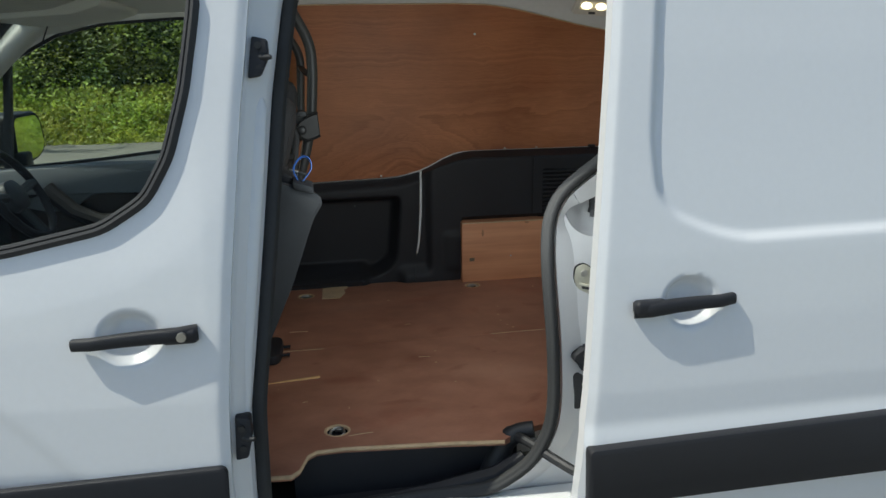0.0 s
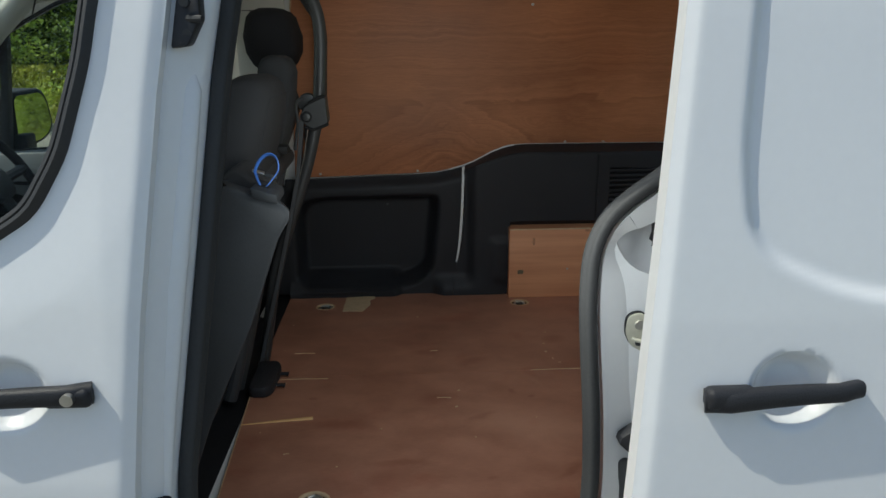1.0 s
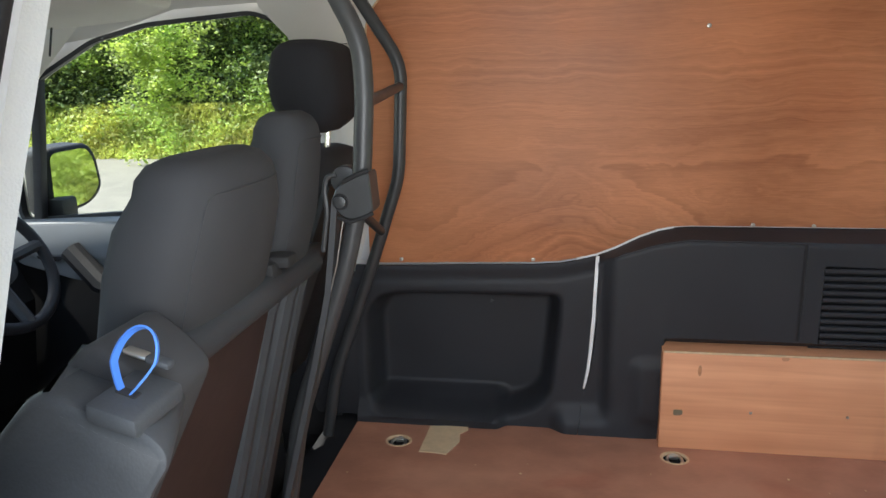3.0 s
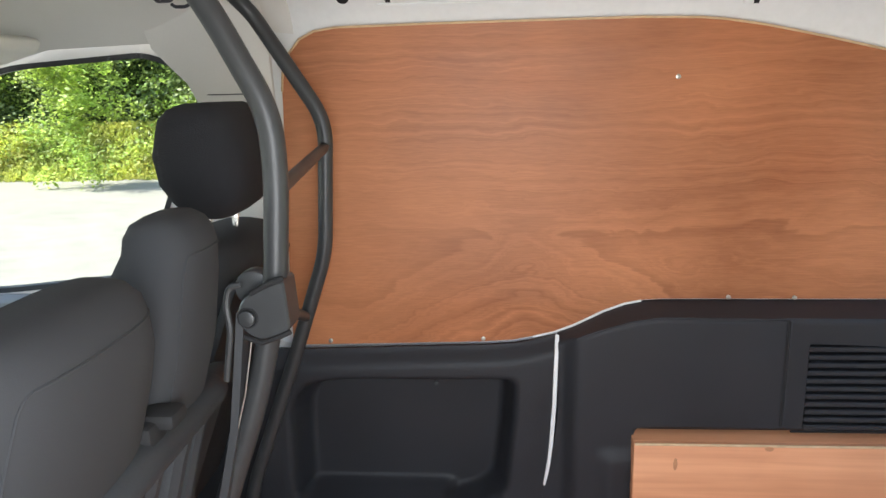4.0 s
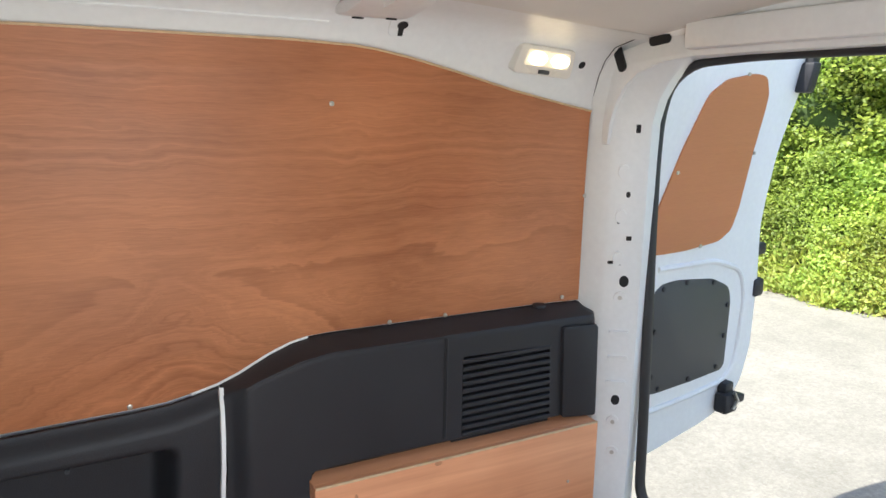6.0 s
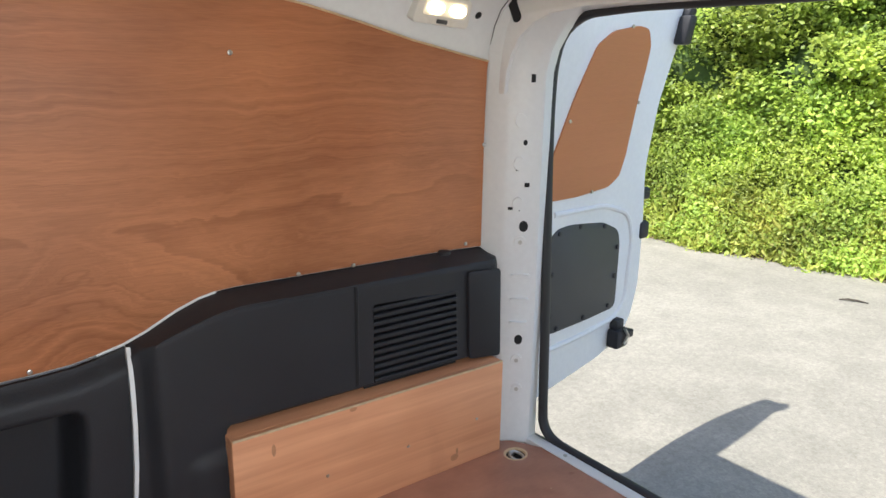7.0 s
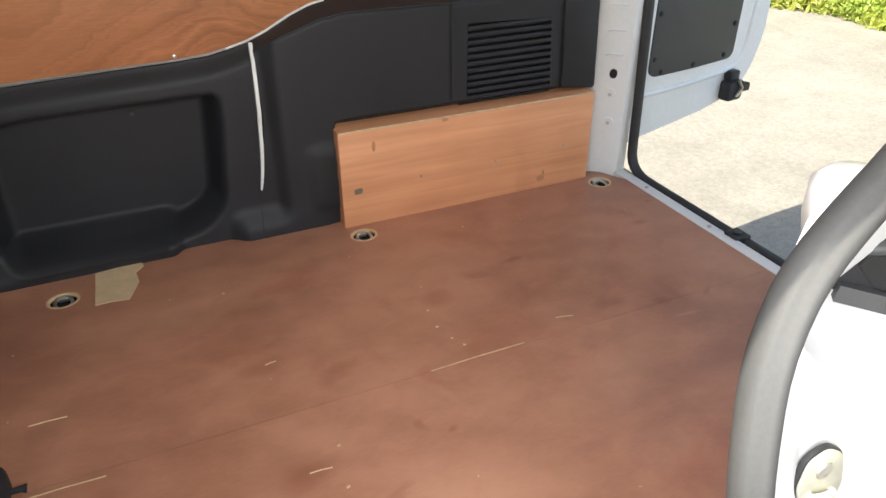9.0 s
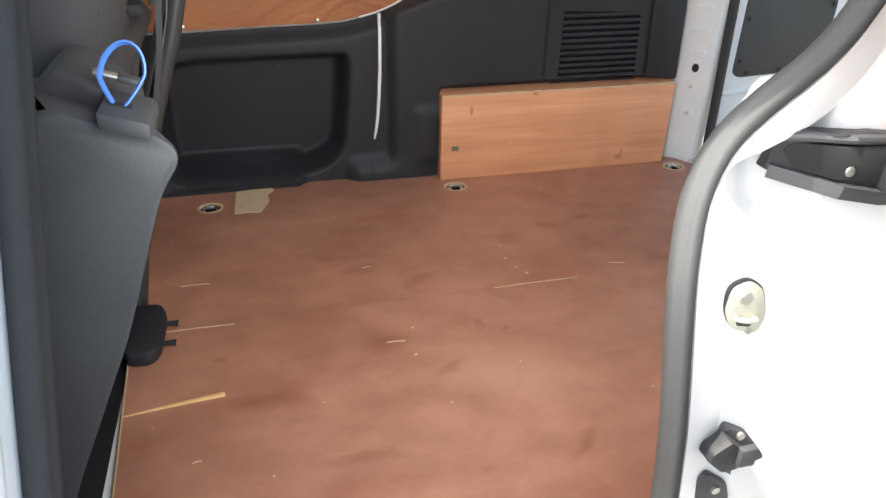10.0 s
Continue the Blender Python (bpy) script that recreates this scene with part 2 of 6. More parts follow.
    mixed = calc("MULTIPLY_ADD", calc("SUBTRACT", cloud, 0.5), 0.85, mixed)
    mixed = calc("MULTIPLY_ADD", calc("SUBTRACT", pores, 0.5), 0.28, mixed)
    ramp = n.new("ShaderNodeValToRGB")
    ramp.color_ramp.elements[0].position, ramp.color_ramp.elements[1].position = 0.22, 0.80
    ramp.color_ramp.elements[0].color, ramp.color_ramp.elements[1].color = (*dark, 1), (*light, 1)
    l.new(mixed, ramp.inputs["Fac"])
    colour = ramp.outputs["Color"]
    # rubbed, slightly redder patches
    patch = tex(3.1, (0.6, 1.0, 1.4), 4.0, 0.4)
    pr = n.new("ShaderNodeMapRange")
    pr.inputs["From Min"].default_value, pr.inputs["From Max"].default_value = 0.52, 0.68
    l.new(patch, pr.inputs["Value"])
    colour = tint(n, l, colour, pr.outputs[0], 0.5, (1.0, 0.88, 0.80))
    l.new(colour, b.inputs["Base Color"])
    mr = n.new("ShaderNodeMapRange")
    mr.inputs["To Min"].default_value, mr.inputs["To Max"].default_value = rough - 0.1, rough + 0.14
    l.new(cloud, mr.inputs["Value"])
    l.new(mr.outputs[0], b.inputs["Roughness"])
    bp = n.new("ShaderNodeBump")
    bp.inputs["Strength"].default_value, bp.inputs["Distance"].default_value = 0.10, 0.0015
    l.new(mixed, bp.inputs["Height"])
    l.new(bp.outputs["Normal"], b.inputs["Normal"])
    return m


SMUDGES = [(0.085, 1.115, 0.060, 0.045, 20), (0.213, 1.170, 0.055, 0.028, -25), (0.333, 1.203, 0.050, 0.014, 5), (0.455, 0.930, 0.075, 0.028, 10), (0.558, 0.885, 0.030, 0.018, 0), (0.765, 1.224, 0.030, 0.022, 0),
           (0.705, 0.871, 0.028, 0.012, 20), (-0.362, 1.042, 0.075, 0.040, 10), (-0.129, 0.742, 0.018, 0.026, 20), (-0.073, 0.712, 0.018, 0.014, 0), (-0.35, 0.715, 0.070, 0.050, 20), (-0.600, 0.570, 0.130, 0.040, -5),
           (-0.450, 0.380, 0.110, 0.030, 0), (-0.235, 0.306, 0.025, 0.016, 20), (-0.04, 0.330, 0.075, 0.020, 45), (-0.706, 0.731, 0.020, 0.016, 0), (-0.226, 0.596, 0.070, 0.022, 30), (-0.21, 0.955, 0.075, 0.040, 20), (0.870, 1.328, 0.016, 0.010, 0)]
SCUFFS = [(-0.050, 0.815, 0.016, 0.085, 25), (0.588, 0.821, 0.060, 0.010, -10), (0.506, 0.553, 0.040, 0.016, 50), (-0.55, 1.30, 0.22, 0.10, 10), (-0.10, 0.55, 0.30, 0.14, -15), (0.30, 0.70, 0.25, 0.10, 20)]


def floor_mat(name, dark, light, rough):
    """Brown phenolic film, mottled and scratched, with smudges and scuffs where the floor has them."""
    m = bpy.data.materials.new(name)
    m.use_nodes = True
    n, l = m.node_tree.nodes, m.node_tree.links
    b = n["Principled BSDF"]
    co = n.new("ShaderNodeTexCoord").outputs["Object"]

    def tex(scale, stretch=(1, 1, 1), detail=4.0, twist=0.0):
        mp, t = n.new("ShaderNodeMapping"), n.new("ShaderNodeTexNoise")
        mp.inputs["Scale"].default_value = stretch
        t.inputs["Scale"].default_value, t.inputs["Detail"].default_value, t.inputs["Distortion"].default_value = scale, detail, twist
        l.new(co, mp.inputs["Vector"])
        l.new(mp.outputs[0], t.inputs["Vector"])
        return t
    big, mid, fine = tex(2.6, (0.8, 1, 1), 5.0, 0.4), tex(13.0, (0.7, 1, 1), 4.0, 0.2), tex(170.0, (0.3, 1, 1), 2.0)
    warp = n.new("ShaderNodeVectorMath")
    warp.operation = "MULTIPLY_ADD"
    warp.inputs[1].default_value = (0.06, 0.06, 0.0)
    l.new(mid.outputs["Color"], warp.inputs[0])
    shift = n.new("ShaderNodeVectorMath")
    shift.operation = "ADD"
    shift.inputs[1].default_value = (-0.03, -0.03, 0.0)
    l.new(co, shift.inputs[0])
    l.new(shift.outputs[0], warp.inputs[2])
    mix1 = n.new("ShaderNodeMix")
    mix1.inputs[0].default_value = 0.42
    l.new(big.outputs["Fac"], mix1.inputs[2])
    l.new(mid.outputs["Fac"], mix1.inputs[3])
    mix2 = n.new("ShaderNodeMix")
    mix2.inputs[0].default_value = 0.10
    l.new(mix1.outputs[0], mix2.inputs[2])
    l.new(fine.outputs["Fac"], mix2.inputs[3])
    ramp = n.new("ShaderNodeValToRGB")
    ramp.color_ramp.elements[0].position, ramp.color_ramp.elements[1].position = 0.38, 0.62
    ramp.color_ramp.elements[0].color, ramp.color_ramp.elements[1].color = (*dark, 1), (*light, 1)
    l.new(mix2.outputs[0], ramp.inputs["Fac"])
    colour = ramp.outputs["Color"]
    red = tex(5.5, (1, 1, 1), 5.0, 0.6)
    rr = n.new("ShaderNodeMapRange")
    rr.inputs["From Min"].default_value, rr.inputs["From Max"].default_value = 0.58, 0.72
    l.new(red.outputs["Fac"], rr.inputs["Value"])
    colour = tint(n, l, colour, rr.outputs[0], 0.55, (0.86, 0.66, 0.62))
    for x, y, rx, ry, turn in SMUDGES:
        colour = tint(n, l, colour, blot(n, l, warp.outputs[0], x, y, rx, ry, turn, 0.15), 0.46, (0.60, 0.42, 0.38))
    for x, y, rx, ry, turn in SCUFFS:
        colour = tint(n, l, colour, blot(n, l, warp.outputs[0], x, y, rx, ry, turn, 0.0), 0.22, (0.62, 0.36, 0.24), "MIX")
    l.new(colour, b.inputs["Base Color"])
    mr = n.new("ShaderNodeMapRange")
    mr.inputs["To Min"].default_value, mr.inputs["To Max"].default_value = rough - 0.12, rough + 0.16
    l.new(mix1.outputs[0], mr.inputs["Value"])
    l.new(mr.outputs[0], b.inputs["Roughness"])
    bp = n.new("ShaderNodeBump")
    bp.inputs["Strength"].default_value, bp.inputs["Distance"].default_value = 0.03, 0.001
    l.new(fine.outputs["Fac"], bp.inputs["Height"])
    l.new(bp.outputs["Normal"], b.inputs["Normal"])
    return m


def concrete(name, base):
    """Weathered yard concrete: exposed aggregate of pale and dark grains, faint wide stains, small pits."""
    m = bpy.data.materials.new(name)
    m.use_nodes = True
    n, l = m.node_tree.nodes, m.node_tree.links
    b = n["Principled BSDF"]
    co = n.new("ShaderNodeTexCoord").outputs["Object"]

    def tex(scale, detail, twist=0.0):
        t = n.new("ShaderNodeTexNoise")
        t.inputs["Scale"].default_value, t.inputs["Detail"].default_value, t.inputs["Distortion"].default_value = scale, detail, twist
        l.new(co, t.inputs["Vector"])
        return t.outputs["Fac"]

    def spread(value, low, high, to_low, to_high):
        r = n.new("ShaderNodeMapRange")
        r.inputs["From Min"].default_value, r.inputs["From Max"].default_value = low, high
        r.inputs["To Min"].default_value, r.inputs["To Max"].default_value = to_low, to_high
        l.new(value, r.inputs["Value"])
        return r.outputs[0]

    def times(a, c):
        q = n.new("ShaderNodeMath")
        q.operation = "MULTIPLY"
        l.new(a, q.inputs[0])
        l.new(c, q.inputs[1])
        return q.outputs[0]
    grain, coarse, stain, wide = tex(85.0, 3.0), tex(26.0, 4.0, 0.3), tex(3.2, 6.0, 0.5), tex(0.55, 4.0, 0.4)
    cells = n.new("ShaderNodeTexVoronoi")
    cells.inputs["Scale"].default_value = 60.0
    l.new(co, cells.inputs["Vector"])
    sep = n.new("ShaderNodeSeparateColor")
    l.new(cells.outputs["Color"], sep.inputs[0])
    tone = times(spread(grain, 0.3, 0.7, 0.90, 1.10), spread(sep.outputs[0], 0.0, 1.0, 0.92, 1.08))
    tone = times(tone, spread(coarse, 0.3, 0.7, 0.91, 1.09))
    tone = times(tone, spread(stain, 0.32, 0.68, 0.88, 1.08))
    tone = times(tone, spread(wide, 0.35, 0.65, 0.93, 1.06))
    mx = n.new("ShaderNodeVectorMath")
    mx.operation = "SCALE"
    mx.inputs[0].default_value = base
    l.new(tone, mx.inputs["Scale"])
    l.new(mx.outputs[0], b.inputs["Base Color"])
    b.inputs["Roughness"].default_value = 0.92
    bp = n.new("ShaderNodeBump")
    bp.inputs["Strength"].default_value, bp.inputs["Distance"].default_value = 0.7, 0.004
    l.new(times(grain, coarse), bp.inputs["Height"])
    l.new(bp.outputs["Normal"], b.inputs["Normal"])
    return m


WHITE = mat("white_body_paint", (0.80, 0.81, 0.82), 0.32, vary=0.02, scale=2.0, bump=0.0, coat=0.5, rough_vary=0.06)
INNER = mat("thin_white_inner_paint", (0.78, 0.79, 0.78), 0.42, vary=0.05, scale=4.0, bump=0.02)
LINER = mat("pale_grey_headlining", (0.74, 0.725, 0.68), 0.9, vary=0.04, scale=5, fine=400, bump=0.2)
PLY = veneer("red_brown_plywood", (0.235, 0.075, 0.025), (0.55, 0.214, 0.088), 1.15, 0.48)
PLYDOOR = veneer("orange_plywood", (0.42, 0.150, 0.056), (0.57, 0.212, 0.083), 0.45, 0.5, 0.4)
BOARD = wood("pale_plywood_board", (0.62, 0.268, 0.128), (0.86, 0.420, 0.222), 0.55, squeeze=(0.4, 1, 4), lines=12, stains=0.25)
FLOOR = floor_mat("brown_faced_floor_ply", (0.330, 0.146, 0.090), (0.490, 0.236, 0.150), 0.40)
STAIN = mat("brown_stain", (0.50, 0.235, 0.115), 0.6, vary=0.2, scale=40)
PALE = mat("bare_wood_edge", (0.62, 0.44, 0.26), 0.7, vary=0.15, scale=30)
FRESH = mat("fresh_split_wood", (0.80, 0.50, 0.22), 0.65, vary=0.12, scale=30)
TAN = mat("tan_paper", (0.62, 0.46, 0.28), 0.8, vary=0.12, scale=18)
TRIM = mat("black_grained_plastic", (0.0255, 0.0262, 0.0300), 0.50, spec=0.32, vary=0.15, scale=5, fine=420, bump=0.25)
ZINC = mat("dull_zinc_plate", (0.60, 0.59, 0.49), 0.42, metal=0.35, vary=0.15, scale=40)
GREYP = mat("dark_grey_plastic", (0.050, 0.052, 0.056), 0.52, vary=0.1, scale=8, fine=420, bump=0.25)
RUBBER = mat("black_rubber", (0.025, 0.026, 0.028), 0.55, vary=0.2, scale=12, fine=150, bump=0.1)
SEALM = mat("grey_rubber_seal", (0.046, 0.047, 0.048), 0.72, spec=0.3, vary=0.12, scale=10, fine=180, bump=0.12)
FABRIC = mat("charcoal_seat_fabric", (0.029, 0.030, 0.033), 0.92, vary=0.16, scale=5, fine=900, bump=0.15)
FABRIC2 = mat("black_headrest_fabric", (0.012, 0.012, 0.015), 0.95, vary=0.18, scale=7, fine=520, bump=0.5)
SHELL = mat("worn_grey_seat_shell", (0.032, 0.036, 0.041), 0.6, vary=0.2, scale=9, fine=300, bump=0.08)
REDBOARD = mat("dark_red_brown_board", (0.026, 0.014, 0.013), 0.6, vary=0.25, scale=9)
TUBE = mat("satin_dark_tube", (0.052, 0.054, 0.056), 0.42, metal=0.25, vary=0.12, scale=8, bump=0.02)
STEEL = mat("zinc_steel", (0.55, 0.54, 0.50), 0.35, metal=0.9, vary=0.15, scale=20)
CHROME = mat("chrome", (0.75, 0.75, 0.76), 0.15, metal=1.0, vary=0.05, bump=0)
BLUE = mat("blue_nylon", (0.05, 0.16, 0.52), 0.4, vary=0.08, scale=20, bump=0)
DARK = mat("dark_void", (0.012, 0.012, 0.013), 0.8, vary=0.1)
DASH = mat("charcoal_dashboard", (0.011, 0.012, 0.014), 0.6, vary=0.1, fine=400, bump=0.2)
CARD = mat("grey_door_card", (0.19, 0.205, 0.215), 0.65, vary=0.06, fine=300, bump=0.15)
CONCRETE = concrete("sunlit_concrete", (0.214, 0.203, 0.174))
# deep green with the shade behind the far leaves painted in
TREE_SHADE = mat("tree_shade_green", (0.060, 0.095, 0.022), 0.95, vary=0.5, scale=3, fine=20, bump=0.6)
# dark green: the shade in the hedge's hollows is put into this colour
HEDGE_SHADE = mat("hedge_shade_green", (0.040, 0.070, 0.014), 0.9, vary=0.5, scale=7, fine=45, bump=0.8)
TWIG = mat("dark_dry_twig", (0.045, 0.036, 0.028), 0.9, vary=0.3, scale=30)
SOIL = mat("leaf_litter", (0.17, 0.135, 0.085), 0.95, vary=0.4, scale=6, fine=40, bump=0.5)
LEAF = leaf_mat("bright_leaf", (0.225, 0.33, 0.030), (0.44, 0.555, 0.066), 0.50)
SHRUB = leaf_mat("shrub_leaf", (0.14, 0.228, 0.022), (0.38, 0.49, 0.055), 0.50)
LEAFD = leaf_mat("dark_leaf", (0.075, 0.115, 0.024), (0.29, 0.36, 0.085), 0.35)
GRASS = leaf_mat("grass_blade", (0.28, 0.33, 0.040), (0.54, 0.56, 0.100), 0.45)
GLASS = glass_mat("clear_glass")
MIRROR = mat("mirror_silver", (0.85, 0.86, 0.86), 0.03, metal=1.0, vary=0.0, bump=0, rough_vary=0.01)
LAMP = glow("warm_lamp", (1.0, 0.80, 0.50), 3.2)
LITLENS = glow("lit_lamp_lens", (1.0, 0.82, 0.56), 0.14)
LENS = mat("frosted_lamp_lens", (0.75, 0.72, 0.65), 0.3, vary=0.03)


# ---------------------------------------------------------------- shape helpers
def thing(name, loc, label, category, group="", kind=""):
    e = new(name)
    e.location = loc
    e.empty_display_size = 0.05
    return tagged(e, label, category, group, kind)


def finish(name, bm, material, angle=35):
    bmesh.ops.recalc_face_normals(bm, faces=bm.faces)
    me = bpy.data.meshes.new(name)
    bm.to_mesh(me)
    bm.free()
    me.materials.append(material)
    for p in me.polygons:
        p.use_smooth = True
    me.set_sharp_from_angle(angle=radians(angle))
    return new(name, me)


def part(name, bm, material, parent, label="", angle=35):
    ob = finish(name, bm, material, angle)
    ob.parent = parent
    if parent.type == "EMPTY":
        ob.matrix_parent_inverse = Matrix.Translation(parent.location).inverted()
    if label:
        tagged(ob, label)
    return ob


def solid(name, bm, material, label, category, group="", kind="", angle=35):
    return tagged(finish(name, bm, material, angle), label, category, group, kind)


def box(x0, x1, y0, y1, z0, z1, bevel=0.0, seg=2):
    bm = bmesh.new()
    bmesh.ops.create_cube(bm, size=1)
    for v in bm.verts:
        v.co = Vector((x0 if v.co.x < 0 else x1, y0 if v.co.y < 0 else y1, z0 if v.co.z < 0 else z1))
    if bevel:
        bmesh.ops.bevel(bm, geom=bm.edges[:], offset=bevel, segments=seg, profile=0.5, affect="EDGES")
    return bm


def join(*bms):
    out = bms[0]
    for b in bms[1:]:
        me = bpy.data.meshes.new("tmp")
        b.to_mesh(me)
        b.free()
        out.from_mesh(me)
        bpy.data.meshes.remove(me)
    return out


PLANES = {"y": lambda u, v, w: (u, w, v), "x": lambda u, v, w: (w, u, v), "z": lambda u, v, w: (u, v, w)}


def plate(outer, axis, a, b, holes=(), bevel=0.0, seg=2):
    """A flat piece: the outline (with holes) in the plane across an axis, from a to b along it."""
    bm = bmesh.new()
    at = PLANES[axis]
    edges = []
    for loop in (outer, *holes):
        vs = [bm.verts.new(at(u, v, a)) for u, v in loop]
        edges += [bm.edges.new((vs[i], vs[(i + 1) % len(vs)])) for i in range(len(vs))]
    if holes:
        bmesh.ops.triangle_fill(bm, use_beauty=True, use_dissolve=False, edges=edges)
    else:
        bm.faces.new([e.verts[0] for e in edges])
    rim = set(edges)
    got = bmesh.ops.extrude_face_region(bm, geom=bm.faces[:])
    up = Vector(at(0, 0, b - a))
    bmesh.ops.translate(bm, verts=[g for g in got["geom"] if isinstance(g, bmesh.types.BMVert)], vec=up)
    if bevel:
        bmesh.ops.recalc_face_normals(bm, faces=bm.faces)
        keep = [e for e in bm.edges if len(e.link_faces) == 2 and e.calc_face_angle(0) > 1.2]
        bmesh.ops.bevel(bm, geom=keep, offset=bevel, segments=seg, profile=0.5, affect="EDGES")
    return bm


def bend(bm, move, zs=()):
    """Cut at the heights zs, then move every corner by move(co)."""
    for z in zs:
        bmesh.ops.bisect_plane(bm, geom=bm.verts[:] + bm.edges[:] + bm.faces[:], plane_co=(0, 0, z), plane_no=(0, 0, 1))
    for v in bm.verts:
        v.co = Vector(move(v.co))
    return bm


def rounded(points, radius, n=5, closed=True):
    """A corner-rounded outline (2D or 3D)."""
    pts = [Vector(p) for p in points]
    out = []
    m = len(pts)
    for i, p in enumerate(pts):
        if not closed and i in (0, m - 1):
            out.append(p)
            continue
        a, b = pts[i - 1] - p, pts[(i + 1) % m] - p
        r = min(radius, a.length * 0.48, b.length * 0.48)
        s, e = p + a.normalized() * r, p + b.normalized() * r
        for k in range(n + 1):
            t = k / n
            out.append(s * (1 - t) ** 2 + p * (2 * t * (1 - t)) + e * t * t)
    return [tuple(q) for q in out]


def ellipse(cx, cy, rx, ry, n=20):
    return [(cx + rx * math.cos(2 * math.pi * i / n), cy + ry * math.sin(2 * math.pi * i / n)) for i in range(n)]


def sweep(path, profile, closed=False, up=(0, 0, 1), scales=None):
    """A profile (side, up) carried along a path."""
    bm = bmesh.new()
    pts = [Vector(p) for p in path]
    rings = []
    n = len(pts)
    side0 = None
    for i, p in enumerate(pts):
        if closed:
            d = pts[(i + 1) % n] - pts[i - 1]
        else:
            d = pts[min(i + 1, n - 1)] - pts[max(i - 1, 0)]
        d.normalize()
        if side0 is None:
            ref = Vector(up)
            if abs(d.dot(ref)) > 0.95:
                ref = Vector((1, 0, 0)) if abs(d.x) < 0.9 else Vector((0, 1, 0))
            s = d.cross(ref).normalized()
        else:
            s = (side0 - d * side0.dot(d)).normalized()
        side0 = s
        w = s.cross(d)
        k = scales[i] if scales else 1.0
        rings.append([bm.verts.new(p + s * (a * k) + w * (b * k)) for a, b in profile])
    m = len(profile)
    for i in range(n if closed else n - 1):
        r0, r1 = rings[i], rings[(i + 1) % n]
        for j in range(m):
            bm.faces.new((r0[j], r0[(j + 1) % m], r1[(j + 1) % m], r1[j]))
    if not closed:
        bm.faces.new(rings[0])
        bm.faces.new(rings[-1][::-1])
    return bm


def tube(path, r, n=10, closed=False, scales=None):
    return sweep(path, [(r * math.cos(2 * math.pi * i / n), r * math.sin(2 * math.pi * i / n)) for i in range(n)], closed, scales=scales)


def disc(centre, axis, r, h, n=20, bevel=0.0):
    u, v, w = {"x": (centre[1], centre[2], centre[0]), "y": (centre[0], centre[2], centre[1]), "z": centre}[axis]
    return plate(ellipse(u, v, r, r, n), axis, w, w + h, bevel=bevel)


def loft(rings, cap=True, open_first=False):
    bm = bmesh.new()
    vs = [[bm.verts.new(p) for p in ring] for ring in rings]
    m = len(vs[0])
    for a, b in zip(vs, vs[1:]):
        for j in range(m):
            bm.faces.new((a[j], a[(j + 1) % m], b[(j + 1) % m], b[j]))
    if cap:
        if not open_first:
            bm.faces.new(vs[0][::-1])
        bm.faces.new(vs[-1])
    return bm


def cushion(sections, n=28, power=3.2):
    """A padded form: sections of centre x, y, z, half depth along x and half width along y, bottom to top."""
    rings = []
    for x, y, z, hx, hy in sections:
        ring = []
        for i in range(n):
            a = 2 * math.pi * i / n
            c, s = math.cos(a), math.sin(a)
            ring.append((x + hx * math.copysign(abs(c) ** (2 / power), c), y + hy * math.copysign(abs(s) ** (2 / power), s), z))
        rings.append(ring)
    return loft(rings)


def lerp(z, table):
    if z <= table[0][0]:
        return table[0][1]
    for (a, u), (b, v) in zip(table, table[1:]):
        if z <= b:
            return u + (v - u) * (z - a) / (b - a)
    return table[-1][1]


def smooth01(t):
    t = max(0.0, min(1.0, t))
    return t * t * (3 - 2 * t)


def inside(u, v, poly):
    hit = False
    for i in range(len(poly)):
        (x0, y0), (x1, y1) = poly[i - 1], poly[i]
        if (y0 > v) != (y1 > v) and u < (x1 - x0) * (v - y0) / (y1 - y0) + x0:
            hit = not hit
    return hit


def edge_gap(u, v, poly):
    """Signed distance to an outline, positive inside it."""
    best = 9.0
    for i in range(len(poly)):
        (x0, y0), (x1, y1) = poly[i - 1], poly[i]
        dx, dy = x1 - x0, y1 - y0
        t = max(0.0, min(1.0, ((u - x0) * dx + (v - y0) * dy) / (dx * dx + dy * dy + 1e-12)))
        best = min(best, math.hypot(u - x0 - t * dx, v - y0 - t * dy))
    return best if inside(u, v, poly) else -best


# ---------------------------------------------------------------- the van's lines
MID = 0.87          # middle of the van, across
FZ = 0.60           # top of the load floor
SIDE = [(0.40, -0.10), (0.50, -0.125), (0.58, -0.136), (0.65, -0.140), (0.75, -0.137), (0.90, -0.120), (1.05, -0.094), (1.20, -0.064), (1.30, -0.041), (1.45, -0.005), (1.64, 0.040), (1.80, 0.082), (1.95, 0.13)]
WALL = [(0.60, 1.755), (1.0, 1.755), (1.05, 1.72), (1.09, 1.682), (1.2, 1.675), (1.5, 1.668), (1.7, 1.660), (1.80, 1.648), (1.86, 1.632), (1.90, 1.610), (1.93, 1.575), (1.943, 1.53), (1.95, 1.45)]
B_EDGE = [(0.50, -0.893), (0.70, -0.897), (0.887, -0.890), (1.161, -0.866), (1.525, -0.825), (1.645, -0.807), (1.764, -0.792), (1.95, -0.763)]
B_SEAL = [(0.50, -0.862), (0.84, -0.856), (0.98, -0.836), (1.255, -0.800), (1.554, -0.764), (1.736, -0.733), (1.95, -0.69)]


def side_y(z):
    return lerp(z, SIDE)


def wall_y(z):
    return lerp(z, WALL)


